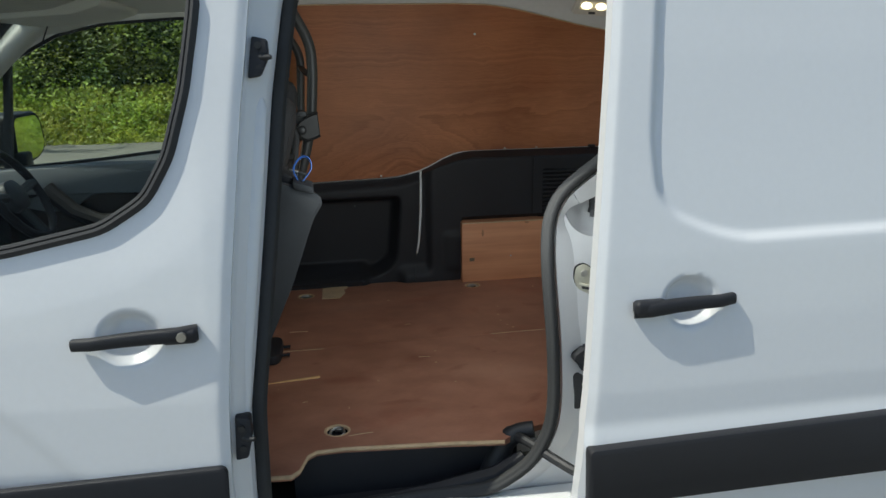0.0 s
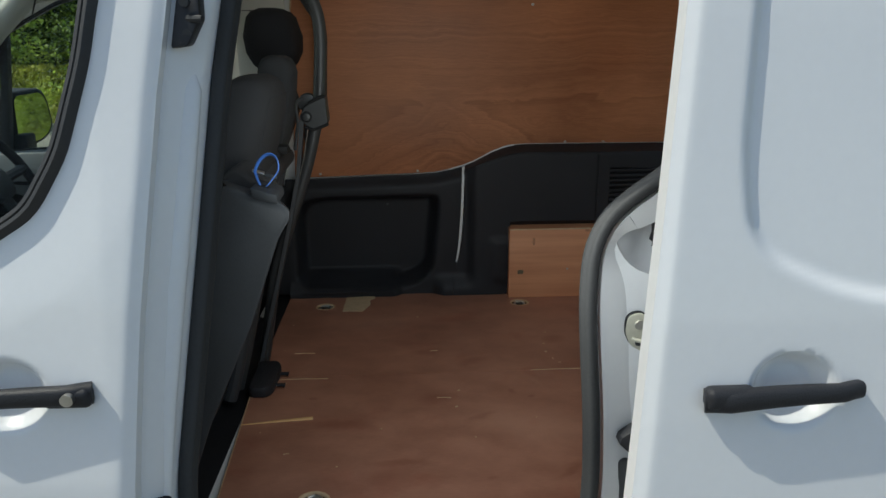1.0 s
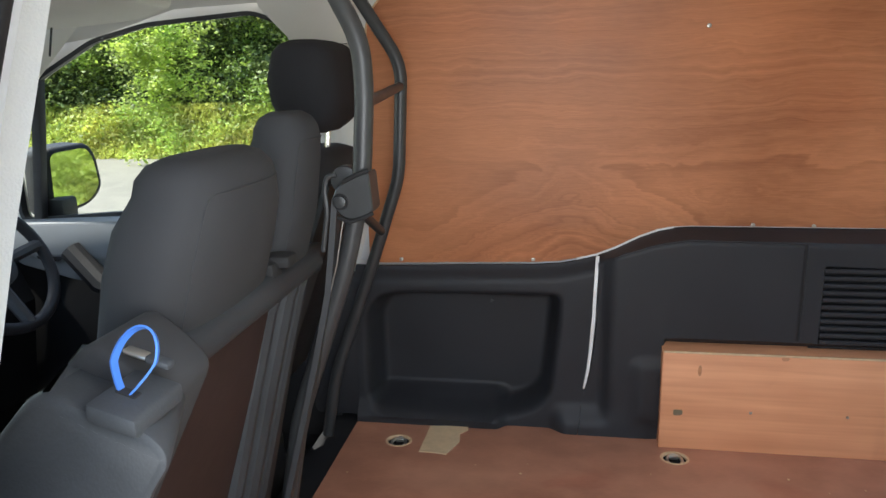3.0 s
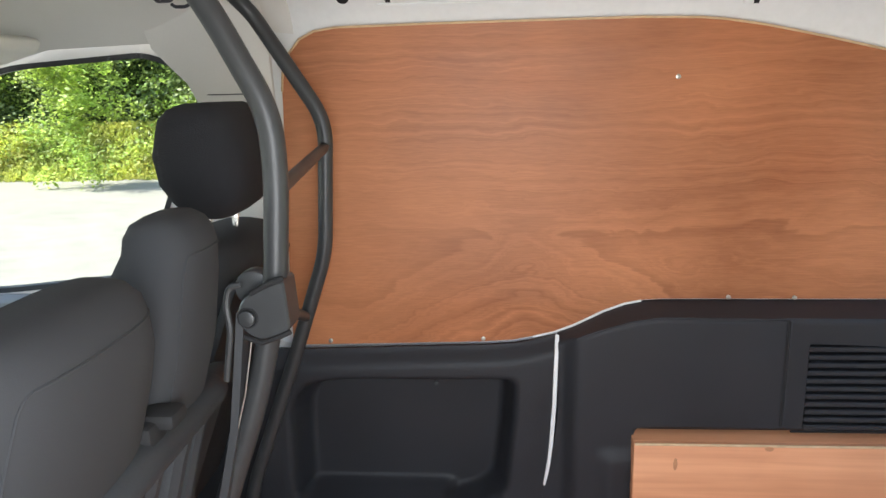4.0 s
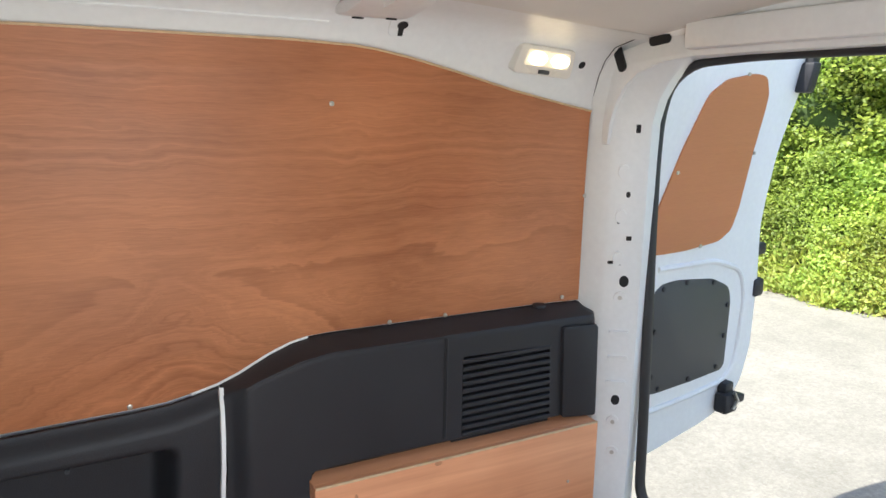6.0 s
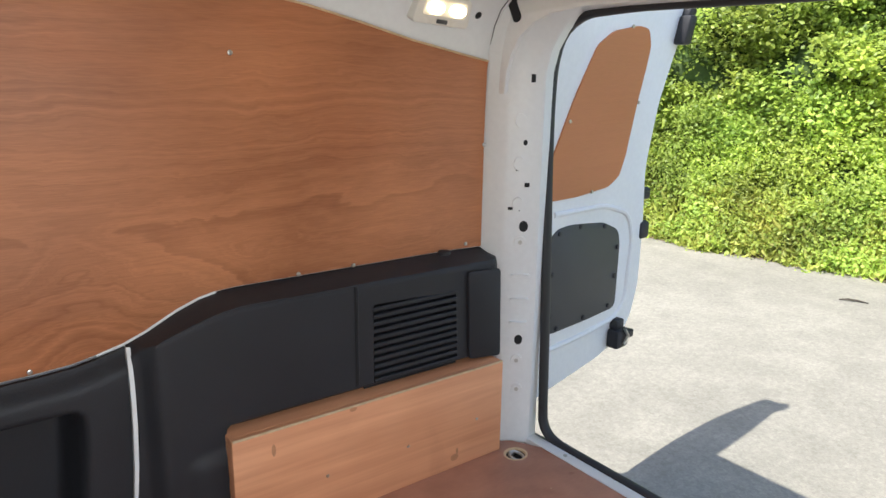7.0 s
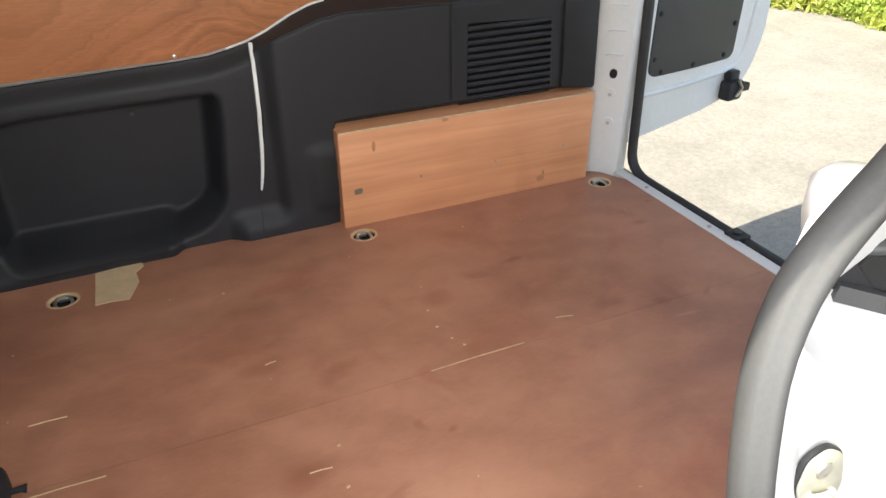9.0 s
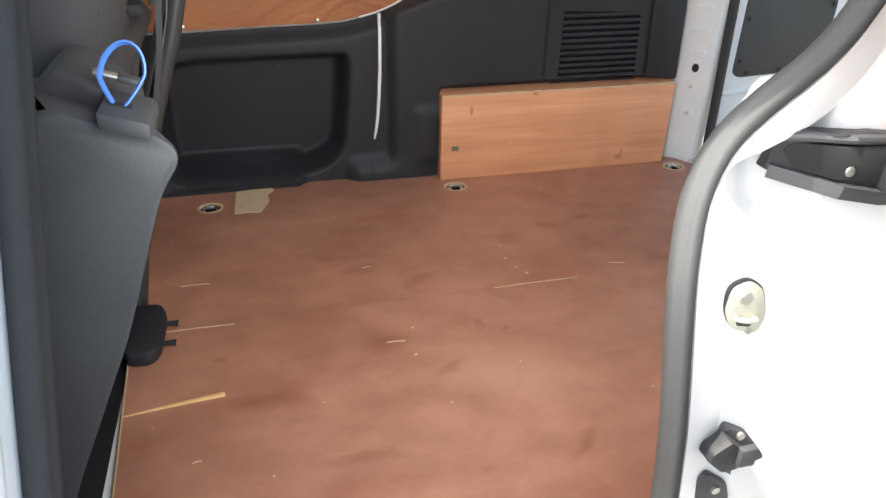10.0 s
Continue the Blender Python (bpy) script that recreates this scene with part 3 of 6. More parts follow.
# ---------------------------------------------------------------- ground and distance
def ground():
    xs = [-400, -60, -20, -10, -5, 0, 5, 10, 20, 60, 400]
    bm = bmesh.new()
    vs = [[bm.verts.new((x, y, 0)) for y in xs] for x in xs]
    for i in range(len(xs) - 1):
        for j in range(len(xs) - 1):
            bm.faces.new((vs[i][j], vs[i + 1][j], vs[i + 1][j + 1], vs[i][j + 1]))
    solid("ground", bm, CONCRETE, "pale sunlit concrete yard with worn patches", "ground", kind="structure")


ground()


def leaves(name, n, place, size, material, label, category, seed, flat=0.5, long=1.7, face=(0, 0, 0.5)):
    """Many small folded leaves; place(rng, n) gives their middles, face the way that most of them turn."""
    rng = np.random.default_rng(seed)
    c = place(rng, n)
    n = len(c)
    d = rng.normal(size=(n, 3))
    d[:, 2] *= flat
    d /= np.linalg.norm(d, axis=1)[:, None]
    e = np.cross(d, rng.normal(size=(n, 3)) * 0.5 + np.array(face) * 1.2)
    e /= np.linalg.norm(e, axis=1)[:, None]
    up = np.cross(d, e)
    s = size * rng.uniform(0.55, 1.25, (n, 1))
    tip, base = c + d * s * long / 2, c - d * s * long / 2
    left, right = c + e * s / 2 + up * s * 0.18, c - e * s / 2 + up * s * 0.18
    co = np.stack([base, left, tip, right], 1).reshape(-1, 3)
    me = bpy.data.meshes.new(name)
    me.vertices.add(4 * n)
    me.vertices.foreach_set("co", co.astype(np.float32).ravel())
    k = 4 * np.arange(n)[:, None]
    tri = np.concatenate([k + [0, 1, 2], k + [0, 2, 3]], 1).reshape(-1, 3)
    me.loops.add(6 * n)
    me.loops.foreach_set("vertex_index", tri.astype(np.int32).ravel())
    me.polygons.add(2 * n)
    me.polygons.foreach_set("loop_start", np.arange(0, 6 * n, 3, dtype=np.int32))
    me.update(calc_edges=True)
    me.validate()
    me.materials.append(material)
    return tagged(new(name, me), label, category, kind="stuff")


def lumps(u, v, seed):
    billow = 0.5 - abs(noise.noise(Vector((u * 1.05, v * 1.25, seed + 3))))
    return noise.noise(Vector((u * 0.45, v * 0.7, seed))) * 0.6 + noise.noise(Vector((u * 1.9, v * 2.4, seed + 7))) * 0.34 - billow * 0.95 + 0.15


def hedge_face(base, along, out, length, depth, height, seed):
    """A point on the uneven face of a hedge: how far along it, and how high; a bank of low growth slopes down at its foot."""
    base, along, out = Vector(base), Vector(along).normalized(), Vector(out).normalized()

    def at(u, v, back=0.0):
        bank = 0.6 * min(1.0, max(0.0, v) / 1.4) + 0.4 * max(0.0, v - 1.4) / (height - 1.4)
        off = -depth * bank - lumps(u, v, seed) * (0.22 + 1.10 * smooth01((v - 0.8) / 0.9)) - back
        return base + along * u + out * off + Vector((0, 0, v))
    return at


def hedge(name, at, length, height, seed, material, step=0.5, label="", grow=0.25):
    bm = bmesh.new()
    nu, nv = int(length / step), int(height / step) + 1
    vs = [[bm.verts.new(at(u * step, max(v * step - 0.02, -0.02), grow)) for v in range(nv + 1)] for u in range(nu + 1)]
    for u in range(nu):
        for v in range(nv):
            bm.faces.new((vs[u][v], vs[u + 1][v], vs[u + 1][v + 1], vs[u][v + 1]))
    return tagged(finish(name, bm, material, 180), label, "hedge", kind="stuff")


def on_face(at, length, low, high, spread, bias=1.0):
    def place(rng, n):
        u, v, b = rng.uniform(0, length, n), low + (high - low) * rng.uniform(0, 1, n) ** bias, rng.uniform(-spread, spread, n)
        return np.array([at(a, h, g) for a, h, g in zip(u, v, b)])
    return place


def in_clumps(at, length, low, high, spread, clump, per, gaps=-1.0):
    """Leaves gathered in drooping clumps on a hedge face, bare where its growth is thin."""
    def place(rng, n):
        m = n // per
        u, v, b = rng.uniform(0, length, m), rng.uniform(low, high, m), rng.uniform(-spread, spread, m)
        grown = [noise.noise(Vector((a * 1.5, h * 1.9, 17.0))) + 0.5 * noise.noise(Vector((a * 4.0, h * 4.4, 31.0))) > gaps for a, h in zip(u, v)]
        u, v, b = u[grown], v[grown], b[grown]
        m = len(u)
        mid = np.array([at(a, h, g) for a, h, g in zip(u, v, b)])
        size = clump * rng.uniform(0.5, 1.4, m)
        off = rng.normal(size=(m, per, 3)) * np.array((0.8, 1.0, 0.62))
        return (mid[:, None, :] + off * size[:, None, None]).reshape(-1, 3)
    return place


# the hedge beyond the open rear doors
rear_at = hedge_face((6.68, -1.5, 0), (-0.17, 1, 0), (-1, -0.17, 0), 12, 2.2, 5.5, 3)
# added backing sheet, coloured as the shade seen between the leaves
hedge("hedge_backing", rear_at, 13, 5.5, 3, HEDGE_SHADE, 0.15, "dark green sheet standing for the shade inside the yard hedge", 0.20)
leaves("hedge_leaves", 260000, in_clumps(rear_at, 12.5, 1.0, 4.4, 0.16, 0.13, 90, -0.12), 0.047, SHRUB, "green leaves of the tall yard hedge", "hedge", 11, long=1.35, face=(-0.6, -0.1, 0.7))
leaves("nettles", 260000, in_clumps(rear_at, 12.5, 0.02, 1.55, 0.10, 0.09, 60, -0.45), 0.027, LEAF, "bright yellow-green nettles and weeds at the foot of the hedge", "weeds", 12, flat=0.8, long=1.7, face=(-0.5, -0.1, 0.8))
leaves("long_grass", 16000, on_face(rear_at, 12.5, 0.02, 0.55, 0.10, 1.3), 0.034, GRASS, "long pale grass in front of the nettles", "grass", 13, flat=1.6, long=4.5)
# the taller trees and the verge across the yard, seen through the cab windows
far_at = hedge_face((-26, 13.9, 0), (1, 0.02, 0), (0, -1, 0), 34, 3.5, 7.0, 21)
# added sheet behind the tree leaves; its dark colour plays the shade there
hedge("tree_bank", far_at, 34, 7.0, 21, TREE_SHADE, 0.5, "dark green sheet standing for the shade inside the trees across the yard", 0.5)
leaves("tree_leaves", 150000, in_clumps(far_at, 33.5, 1.0, 6.8, 0.4, 0.27, 90), 0.074, LEAFD, "dark green tree leaves across the yard", "trees", 22, face=(-0.3, -0.5, 0.8))
leaves("bright_bushes", 75000, in_clumps(far_at, 33.5, 0.2, 3.6, 0.45, 0.30, 150), 0.060, LEAF, "sunlit yellow-green bushes in front of the trees", "bushes", 23, face=(-0.3, -0.5, 0.8))
leaves("verge_grass", 80000, on_face(far_at, 33.5, 0.0, 1.1, 0.35, 1.4), 0.055, GRASS, "long sunlit grass along the yard's edge", "grass", 24, flat=1.2, long=3.0)



def young_tree(rng, n):
    sprays = rng.normal(size=(n // 60, 3)) * (0.45, 0.30, 0.80)
    return np.array((-8.05, 12.90, 2.05)) + np.repeat(sprays, 60, axis=0) + rng.normal(size=(n // 60 * 60, 3)) * (0.13, 0.13, 0.09)


leaves("young_tree_leaves", 4200, young_tree, 0.060, LEAF, "pale yellow-green leaves of a young tree across the yard", "trees", 25, face=(-0.3, -0.5, 0.8))


def litter_strip():
    bm = bmesh.new()
    pts = [(6.68 - 0.17 * v + noise.noise(Vector((v, 0, 5))) * 0.10 + 0.0, -1.5 + v) for v in np.linspace(0, 12, 40)]
    bm.faces.new([bm.verts.new((x, y, 0.004)) for x, y in pts] + [bm.verts.new((x + 2.2, y, 0.004)) for x, y in pts[::-1]])
    solid("verge_soil", bm, SOIL, "dry leaf litter along the foot of the hedge", "soil", kind="structure")


litter_strip()


def twig():
    path = [(5.15, 2.47, 0.010), (5.19, 2.42, 0.016), (5.225, 2.37, 0.012), (5.235, 2.29, 0.010)]
    solid("twig", tube(path, 0.008, 6, scales=[0.6, 1.0, 1.0, 0.5]), TWIG, "dark twig lying on the concrete", "twig")


twig()

# ---------------------------------------------------------------- the van: shell
van = thing("van", (0, MID, 0), "white panel van with its side and rear doors open", "van")


def sheet(columns, thick_out):
    """A skin from columns of points, thickened along the given way."""
    bm = bmesh.new()
    vs = [[bm.verts.new(p) for p in col] for col in columns]
    for a, b in zip(vs, vs[1:]):
        for i in range(len(a) - 1):
            bm.faces.new((a[i], b[i], b[i + 1], a[i + 1]))
    got = bmesh.ops.extrude_face_region(bm, geom=bm.faces[:])
    bmesh.ops.translate(bm, verts=[g for g in got["geom"] if isinstance(g, bmesh.types.BMVert)], vec=thick_out)
    return bm


def load_shell():
    # far wall and roof rail, one pressing, and its mirror behind the side opening
    prof = [(wall_y(z), z) for z in (0.60, 0.9, 1.0, 1.05, 1.09, 1.2, 1.5, 1.7, 1.76, 1.80, 1.83, 1.86, 1.88, 1.90, 1.915, 1.93, 1.942, 1.95)]
    drop = lambda x, z: z - 0.045 * smooth01((x - 0.05) / 0.85) * smooth01((z - 1.6) / 0.3)
    far = [[(x, y, drop(x, z)) for y, z in prof] for x in (-0.90, -0.5, 0.0, 0.2, 0.4, 0.6, 0.7, 0.812)]
    part("wall_panel", sheet(far, (0, 0.02, 0)), INNER, van, "white painted inner side wall", 60)
    near = [[(x, 2 * MID - y, drop(x, z)) for y, z in prof] for x in (0.26, 0.5, 0.7, 0.86)]
    part("wall_panel", sheet(near, (0, -0.02, 0)), INNER, van, "white painted inner side wall", 60)
    head = [[(x, 2 * MID - y, drop(x, z)) for y, z in prof[12:]] for x in (-0.90, -0.4, 0.0, 0.26)]
    part("roof_rail", sheet(head, (0, -0.03, 0.01)), INNER, van, "white painted rail above the side opening", 60)
    roof = []
    for x in (-0.88, -0.5, 0.0, 0.3, 0.6, 0.825):
        roof.append([(x, y, drop(x, 1.95) + 0.045 * math.cos((y - MID) / 0.58 * math.pi / 2)) for y in np.linspace(0.29, 1.45, 11)])
    part("roof", sheet(roof, (0, 0, 0.02)), LINER, van, "pale grey underside of the roof", 60)
    # outer roof skin, so that the load space is closed
    out = []
    for x in np.linspace(-1.7, 0.98, 8):
        out.append([(x, y, 1.93 + 0.115 * math.cos((y - MID) / 0.76 * math.pi / 2) - 0.05 * smooth01((x - 0.2) / 0.7)) for y in np.linspace(0.11, 1.63, 13)])
    part("roof_skin", sheet(out, (0, 0, 0.01)), WHITE, van, "white roof skin", 60)
    # roof bow and its end brackets
    bow = [(0.13, y, 1.925 + 0.05 * math.cos((y - MID) / 0.58 * math.pi / 2)) for y in np.linspace(0.30, 1.44, 13)]
    part("roof_bow", sweep(bow, [(-0.02, -0.035), (0.012, -0.028), (0.012, 0.028), (-0.02, 0.035)], up=(1, 0, 0)), INNER, van, "pressed steel roof bow")
    gusset = plate(rounded([(1.34, 1.975), (1.60, 1.955), (1.61, 1.915), (1.53, 1.908), (1.42, 1.925)], 0.02), "x", 0.055, 0.205, bevel=0.012)
    bracket = part("bracket", gusset, INNER, van, "white pressed bracket under the roof bow")
    for x, y in ((0.10, 1.570), (0.165, 1.545)):
        part("hole", plate(ellipse(x, y, 0.013, 0.006, 14), "z", 1.9065, 1.9095), DARK, bracket)
    joint = [(0.800, wall_y(z) - 0.001, drop(0.80, z)) for z in (1.77, 1.80, 1.83, 1.86, 1.88, 1.90, 1.915, 1.93, 1.945)]
    part("panel_joint", tube(joint, 0.0012, 6), SEALM, van, "sealed joint between roof rail and rear pillar")
    bead = [(x, wall_y(1.90) - 0.002, drop(x, 1.90)) for x in np.linspace(-0.6, 0.05, 9)]
    part("pressing_line", tube(bead, 0.0035, 6), INNER, van)
    # load floor pan
    part("floor_pan", box(-0.902, 0.905, 0.19, 1.70, 0.50, 0.581), INNER, van)
    part("cross_member", box(-1.0, -0.903, 0.16, 1.70, 0.45, 0.579), DASH, van, "dark cross member in front of the load floor")


load_shell()


def rail_hole(pts, x, surround=False):
    """A dark punched hole lying on the far roof rail."""
    cx, cz = sum(p[0] for p in pts) / len(pts), sum(p[1] for p in pts) / len(pts)
    lift = lambda z: z + 0.045 * smooth01((cx - 0.05) / 0.85) * smooth01((z - 1.6) / 0.3)
    at = lambda z: wall_y(lift(z))
    cuts = [cz + 0.004 * k for k in range(-7, 8)]
    def laid(outline, a, b):
        return bend(plate(outline, "y", a, b), lambda c: (c.x, at(c.z) + c.y, c.z), cuts)
    if surround:
        part("pressing", laid(rounded([(cx - 0.028, cz - 0.019), (cx + 0.028, cz - 0.019), (cx + 0.032, cz + 0.017), (cx - 0.032, cz + 0.017)], 0.010), -0.003, 0.002), INNER, van, "pressed surround of the hole")
    part("hole", laid(pts, -0.0045 if surround else -0.0022, 0.002), DARK, van, "dark punched hole")


def keyhole(x, z, s=1.0):
    pts = [(x + 0.0125 * s * math.cos(a), z + 0.0075 * s * math.sin(a)) for a in np.linspace(-1.0, math.pi + 1.0, 14)]
    pts += [(x - 0.0055 * s, z - 0.021 * s), (x + 0.0055 * s, z - 0.021 * s)]
    rail_hole(pts, x, True)


keyhole(0.216, 1.903)
keyhole(-0.576, 1.925)
rail_hole(ellipse(-0.676, 1.912, 0.013, 0.008), -0.676)
rail_hole(ellipse(0.733, 1.842, 0.010, 0.0085), 0.733)


def dome_lamp():
    lamp = thing("dome_lamp", (0.604, 1.60, 1.84), "lit warm dome lamp set in the white roof rail", "lamp")
    c = Vector((0.604, 1.603, 1.845))
    tilt = pose(0, 0, 0, 20, 4, 0)
    def lay(bm):
        bmesh.ops.transform(bm, matrix=Matrix.Translation(c) @ tilt, verts=bm.verts)
        return bm
    part("housing", lay(plate(rounded([(-0.088, -0.036), (0.088, -0.036), (0.082, 0.036), (-0.080, 0.036)], 0.014), "y", -0.006, 0.06, bevel=0.005)), LENS, lamp, "white lamp housing")
    part("diffuser", lay(plate(rounded([(-0.066, -0.012), (0.066, -0.012), (0.063, 0.028), (-0.062, 0.028)], 0.008), "y", -0.014, -0.007, bevel=0.003)), LITLENS, lamp, "lit frosted diffuser")
    for k in (-0.034, 0.034):
        part("bulb", lay(plate(ellipse(k, 0.008, 0.026, 0.016, 16), "y", -0.018, -0.0145)), LAMP, lamp, "glowing bulb")
    part("switch", lay(box(-0.016, 0.016, -0.011, -0.005, -0.030, -0.020, 0.002)), GREYP, lamp, "small grey switch")


dome_lamp()


def rear_frame():
    """The far rear pillar, the header and the sill round the rear opening."""
    zs = [0.585, 0.7, 0.76, 0.82, 0.88, 0.93, 0.98, 1.1, 1.4, 1.6, 1.70, 1.76, 1.81, 1.85, 1.875]
    rows = []
    for z in zs:
        k = max(0.0, (z - 1.66) / 0.215)
        inn = 0.13 * k ** 2.4
        y0 = wall_y(min(z, 1.80))
        low = 0.045 * smooth01((0.98 - z) / 0.25)
        rows.append([(0.795, y0 + 0.02, z), (0.80, y0 - 0.012 - low * 0.6, z), (0.828, 1.612 - inn * 0.5 - low * 0.3, z), (0.838, 1.598 - inn * 0.7 - low * 0.2, z),
                     (0.905, 1.548 - inn, z), (0.915, 1.544 - inn, z), (0.955, 1.556 - inn, z), (1.0, 1.62, z), (1.0, 1.74, z), (0.80, 1.74, z)])
    pillar = part("rear_pillar", loft(rows), INNER, van, "white pressed rear pillar with punched holes", 25)
    top = []
    for y in (1.70, 1.60, 1.50, 1.42, 1.30, 1.0, 0.74, 0.44, 0.32, 0.24, 0.14, 0.04):
        m = min(y, 2 * MID - y)
        edge = 1.862 - 0.10 * smooth01((0.40 - m) / 0.30) * (0 if m > 0.40 else 1) * 0.2
        top.append([(0.80, y, 1.945), (0.815, y, 1.905), (0.865, y, edge + 0.012), (0.945, y, edge), (0.965, y, edge + 0.02), (1.0, y, 1.93), (0.98, y, 1.99), (0.85, y, 1.97)])
    part("rear_header", loft(top), INNER, van, "white pressed header over the rear opening", 25)
    part("rear_sill", plate([(0.13, 0.60), (1.60, 0.60), (1.60, 0.40), (0.13, 0.40)], "x", 0.908, 0.95, bevel=0.006), INNER, van, "pale scuffed rear sill strip")
    part("rear_sill", box(0.95, 0.988, 0.10, 1.64, 0.40, 0.580, 0.008), RUBBER, van, "black edge cover of the rear sill")
    # near pillar, plain
    rows = [[(0.80, 0.06, z), (0.80, 0.13, z), (0.91, 0.19, z), (0.955, 0.18, z), (1.0, 0.12, z), (1.0, 0.0, z)] for z in (0.45, 1.2, 1.95)]
    part("rear_pillar", loft(rows), INNER, van, "white rear pillar", 25)
    # holes, slots and pressed dimples up the pillar
    def on_pillar(y, z):
        k = max(0.0, (z - 1.66) / 0.215)
        inn = 0.13 * k ** 2.4
        t = (1.598 - y) / 0.05
        low = 0.045 * smooth01((0.98 - z) / 0.25)
        return Vector((0.838 + 0.067 * t, 1.598 - 0.05 * t - inn * (0.7 + 0.3 * t) - low * 0.2 * (1 - t), z))
    side, face = Vector((0.067, -0.05, 0)).normalized(), Vector((-0.05, -0.067, 0)).normalized()
    def spot(t, z, pts, depth, material, name, label=""):
        c = on_pillar(1.598 - 0.05 * t, z)
        bm = bmesh.new()
        a = [bm.verts.new(c + side * u + Vector((0, 0, v)) + face * depth) for u, v in pts]
        b = [bm.verts.new(c + side * u * 1.08 + Vector((0, 0, v * 1.08)) - face * 0.006) for u, v in pts]
        bm.faces.new(a)
        for i in range(len(a)):
            bm.faces.new((a[i - 1], a[i], b[i], b[i - 1]))
        part(name, bm, material, pillar, label)
    ring = lambda r, q=None: ellipse(0, 0, r, q or r, 14)
    sq = lambda w, h: [(-w, -h), (w, -h), (w, h), (-w, h)]
    for t, z, pts in ((0.72, 1.684, sq(0.006, 0.011)), (0.36, 1.559, ring(0.0045, 0.006)), (0.55, 1.509, ring(0.006, 0.008)), (0.30, 1.434, ring(0.004, 0.005)), (0.66, 1.390, sq(0.007, 0.006)),
                      (0.12, 1.322, sq(0.007, 0.004)), (0.42, 1.322, sq(0.0025, 0.007)), (0.60, 1.270, ring(0.013, 0.016)), (0.58, 0.924, ring(0.012, 0.015))):
        spot(t, z, pts, 0.0015, DARK, "hole")
    for t, z in ((0.50, 1.224), (0.52, 0.860), (0.55, 0.768)):
        spot(t, z, ring(0.017), 0.0055, INNER, "boss")
        spot(t, z, ring(0.006), 0.0075, STEEL, "rivet")
    for z in (1.124, 1.050, 0.978):
        spot(0.55, z, rounded([(-0.026, -0.005), (0.026, -0.005), (0.026, 0.005), (-0.026, 0.005)], 0.004, 3), 0.011, INNER, "rib")
    for z in (1.570, 1.450, 1.335):
        spot(0.36, z, ring(0.015, 0.019), 0.0065, INNER, "boss")
    # inner panel of the header with its rounded corners
    low = [(1.700, 1.64), (1.605, 1.64), (1.598, 1.70), (1.580, 1.750), (1.552, 1.790), (1.505, 1.823), (1.44, 1.845), (1.33, 1.855)]
    roofline = [(y, 1.90 + 0.047 * math.cos((y - MID) / 0.62 * math.pi / 2)) for y in np.linspace(0.30, 1.44, 9)]
    face = low + [(2 * MID - y, z) for y, z in low[::-1]] + [(0.06, 1.84), (0.17, 1.88)] + roofline + [(1.57, 1.88), (1.68, 1.84)]
    part("header_panel", plate(face, "x", 0.818, 0.832, bevel=0.004), INNER, van, "white header panel over the rear doors")
    part("header_box", box(0.785, 0.819, 0.40, 1.335, 1.868, 1.93, 0.008), INNER, van, "boxed stiffener along the header")
    # slots in the header
    for y, z, a in ((1.572, 1.859, -28), (1.437, 1.900, 84)):
        bm = plate(rounded([(-0.014, -0.034), (0.014, -0.034), (0.014, 0.034), (-0.014, 0.034)], 0.014), "x", -0.003, 0.003)
        bmesh.ops.transform(bm, matrix=pose(0.8165, y, z, a, 0, 0), verts=bm.verts)
        part("slot", bm, DARK, van, "dark slot in the rear header")


rear_frame()


def rear_seal():
    far = [(0.962, 1.533, 0.68), (0.962, 1.537, 0.8), (0.962, 1.548, 1.1), (0.962, 1.563, 1.4), (0.962, 1.569, 1.6), (0.962, 1.564, 1.72), (0.962, 1.536, 1.805), (0.962, 1.460, 1.850), (0.962, 1.28, 1.860)]
    near = [(x, 2 * MID - y, z) for x, y, z in far[::-1]]
    path = rounded(far + [(0.962, 0.87, 1.858)] + near, 0.06, 3, closed=False)
    half = [(0.962, 1.531, 0.655), (0.963, 1.521, 0.625), (0.965, 1.498, 0.604), (0.968, 1.465, 0.594), (0.972, 1.40, 0.590)]
    foot = half + [(0.975, 0.87, 0.588)] + [(x, 2 * MID - y, z) for x, y, z in half[::-1]]
    ring = path + rounded(foot[::-1], 0.05, 3, closed=False)
    prof = [(0.0118 * math.cos(a), 0.018 * math.sin(a)) for a in np.linspace(0, 2 * math.pi, 11)[:-1]]
    part("door_seal", sweep(ring, prof, closed=True, up=(1, 0, 0)), RUBBER, van, "black rubber seal round the rear opening", 60)
    for y in (1.050, 0.825):
        stop = part("bumper_stop", plate(rounded([(0.938, y - 0.024), (0.990, y - 0.028), (0.990, y + 0.028), (0.938, y + 0.024)], 0.005, 3), "z", 0.596, 0.6065, bevel=0.003), RUBBER, van, "black rubber stop on the rear sill")
        part("stop_eye", disc((0.962, y, 0.609), "z", 0.011, 0.006, 14, 0.002), GREYP, stop)
    for y in (1.40, 1.12, 0.80):
        part("rivet", disc((0.928, y, 0.60), "z", 0.006, 0.003, 10), STEEL, van)


rear_seal()


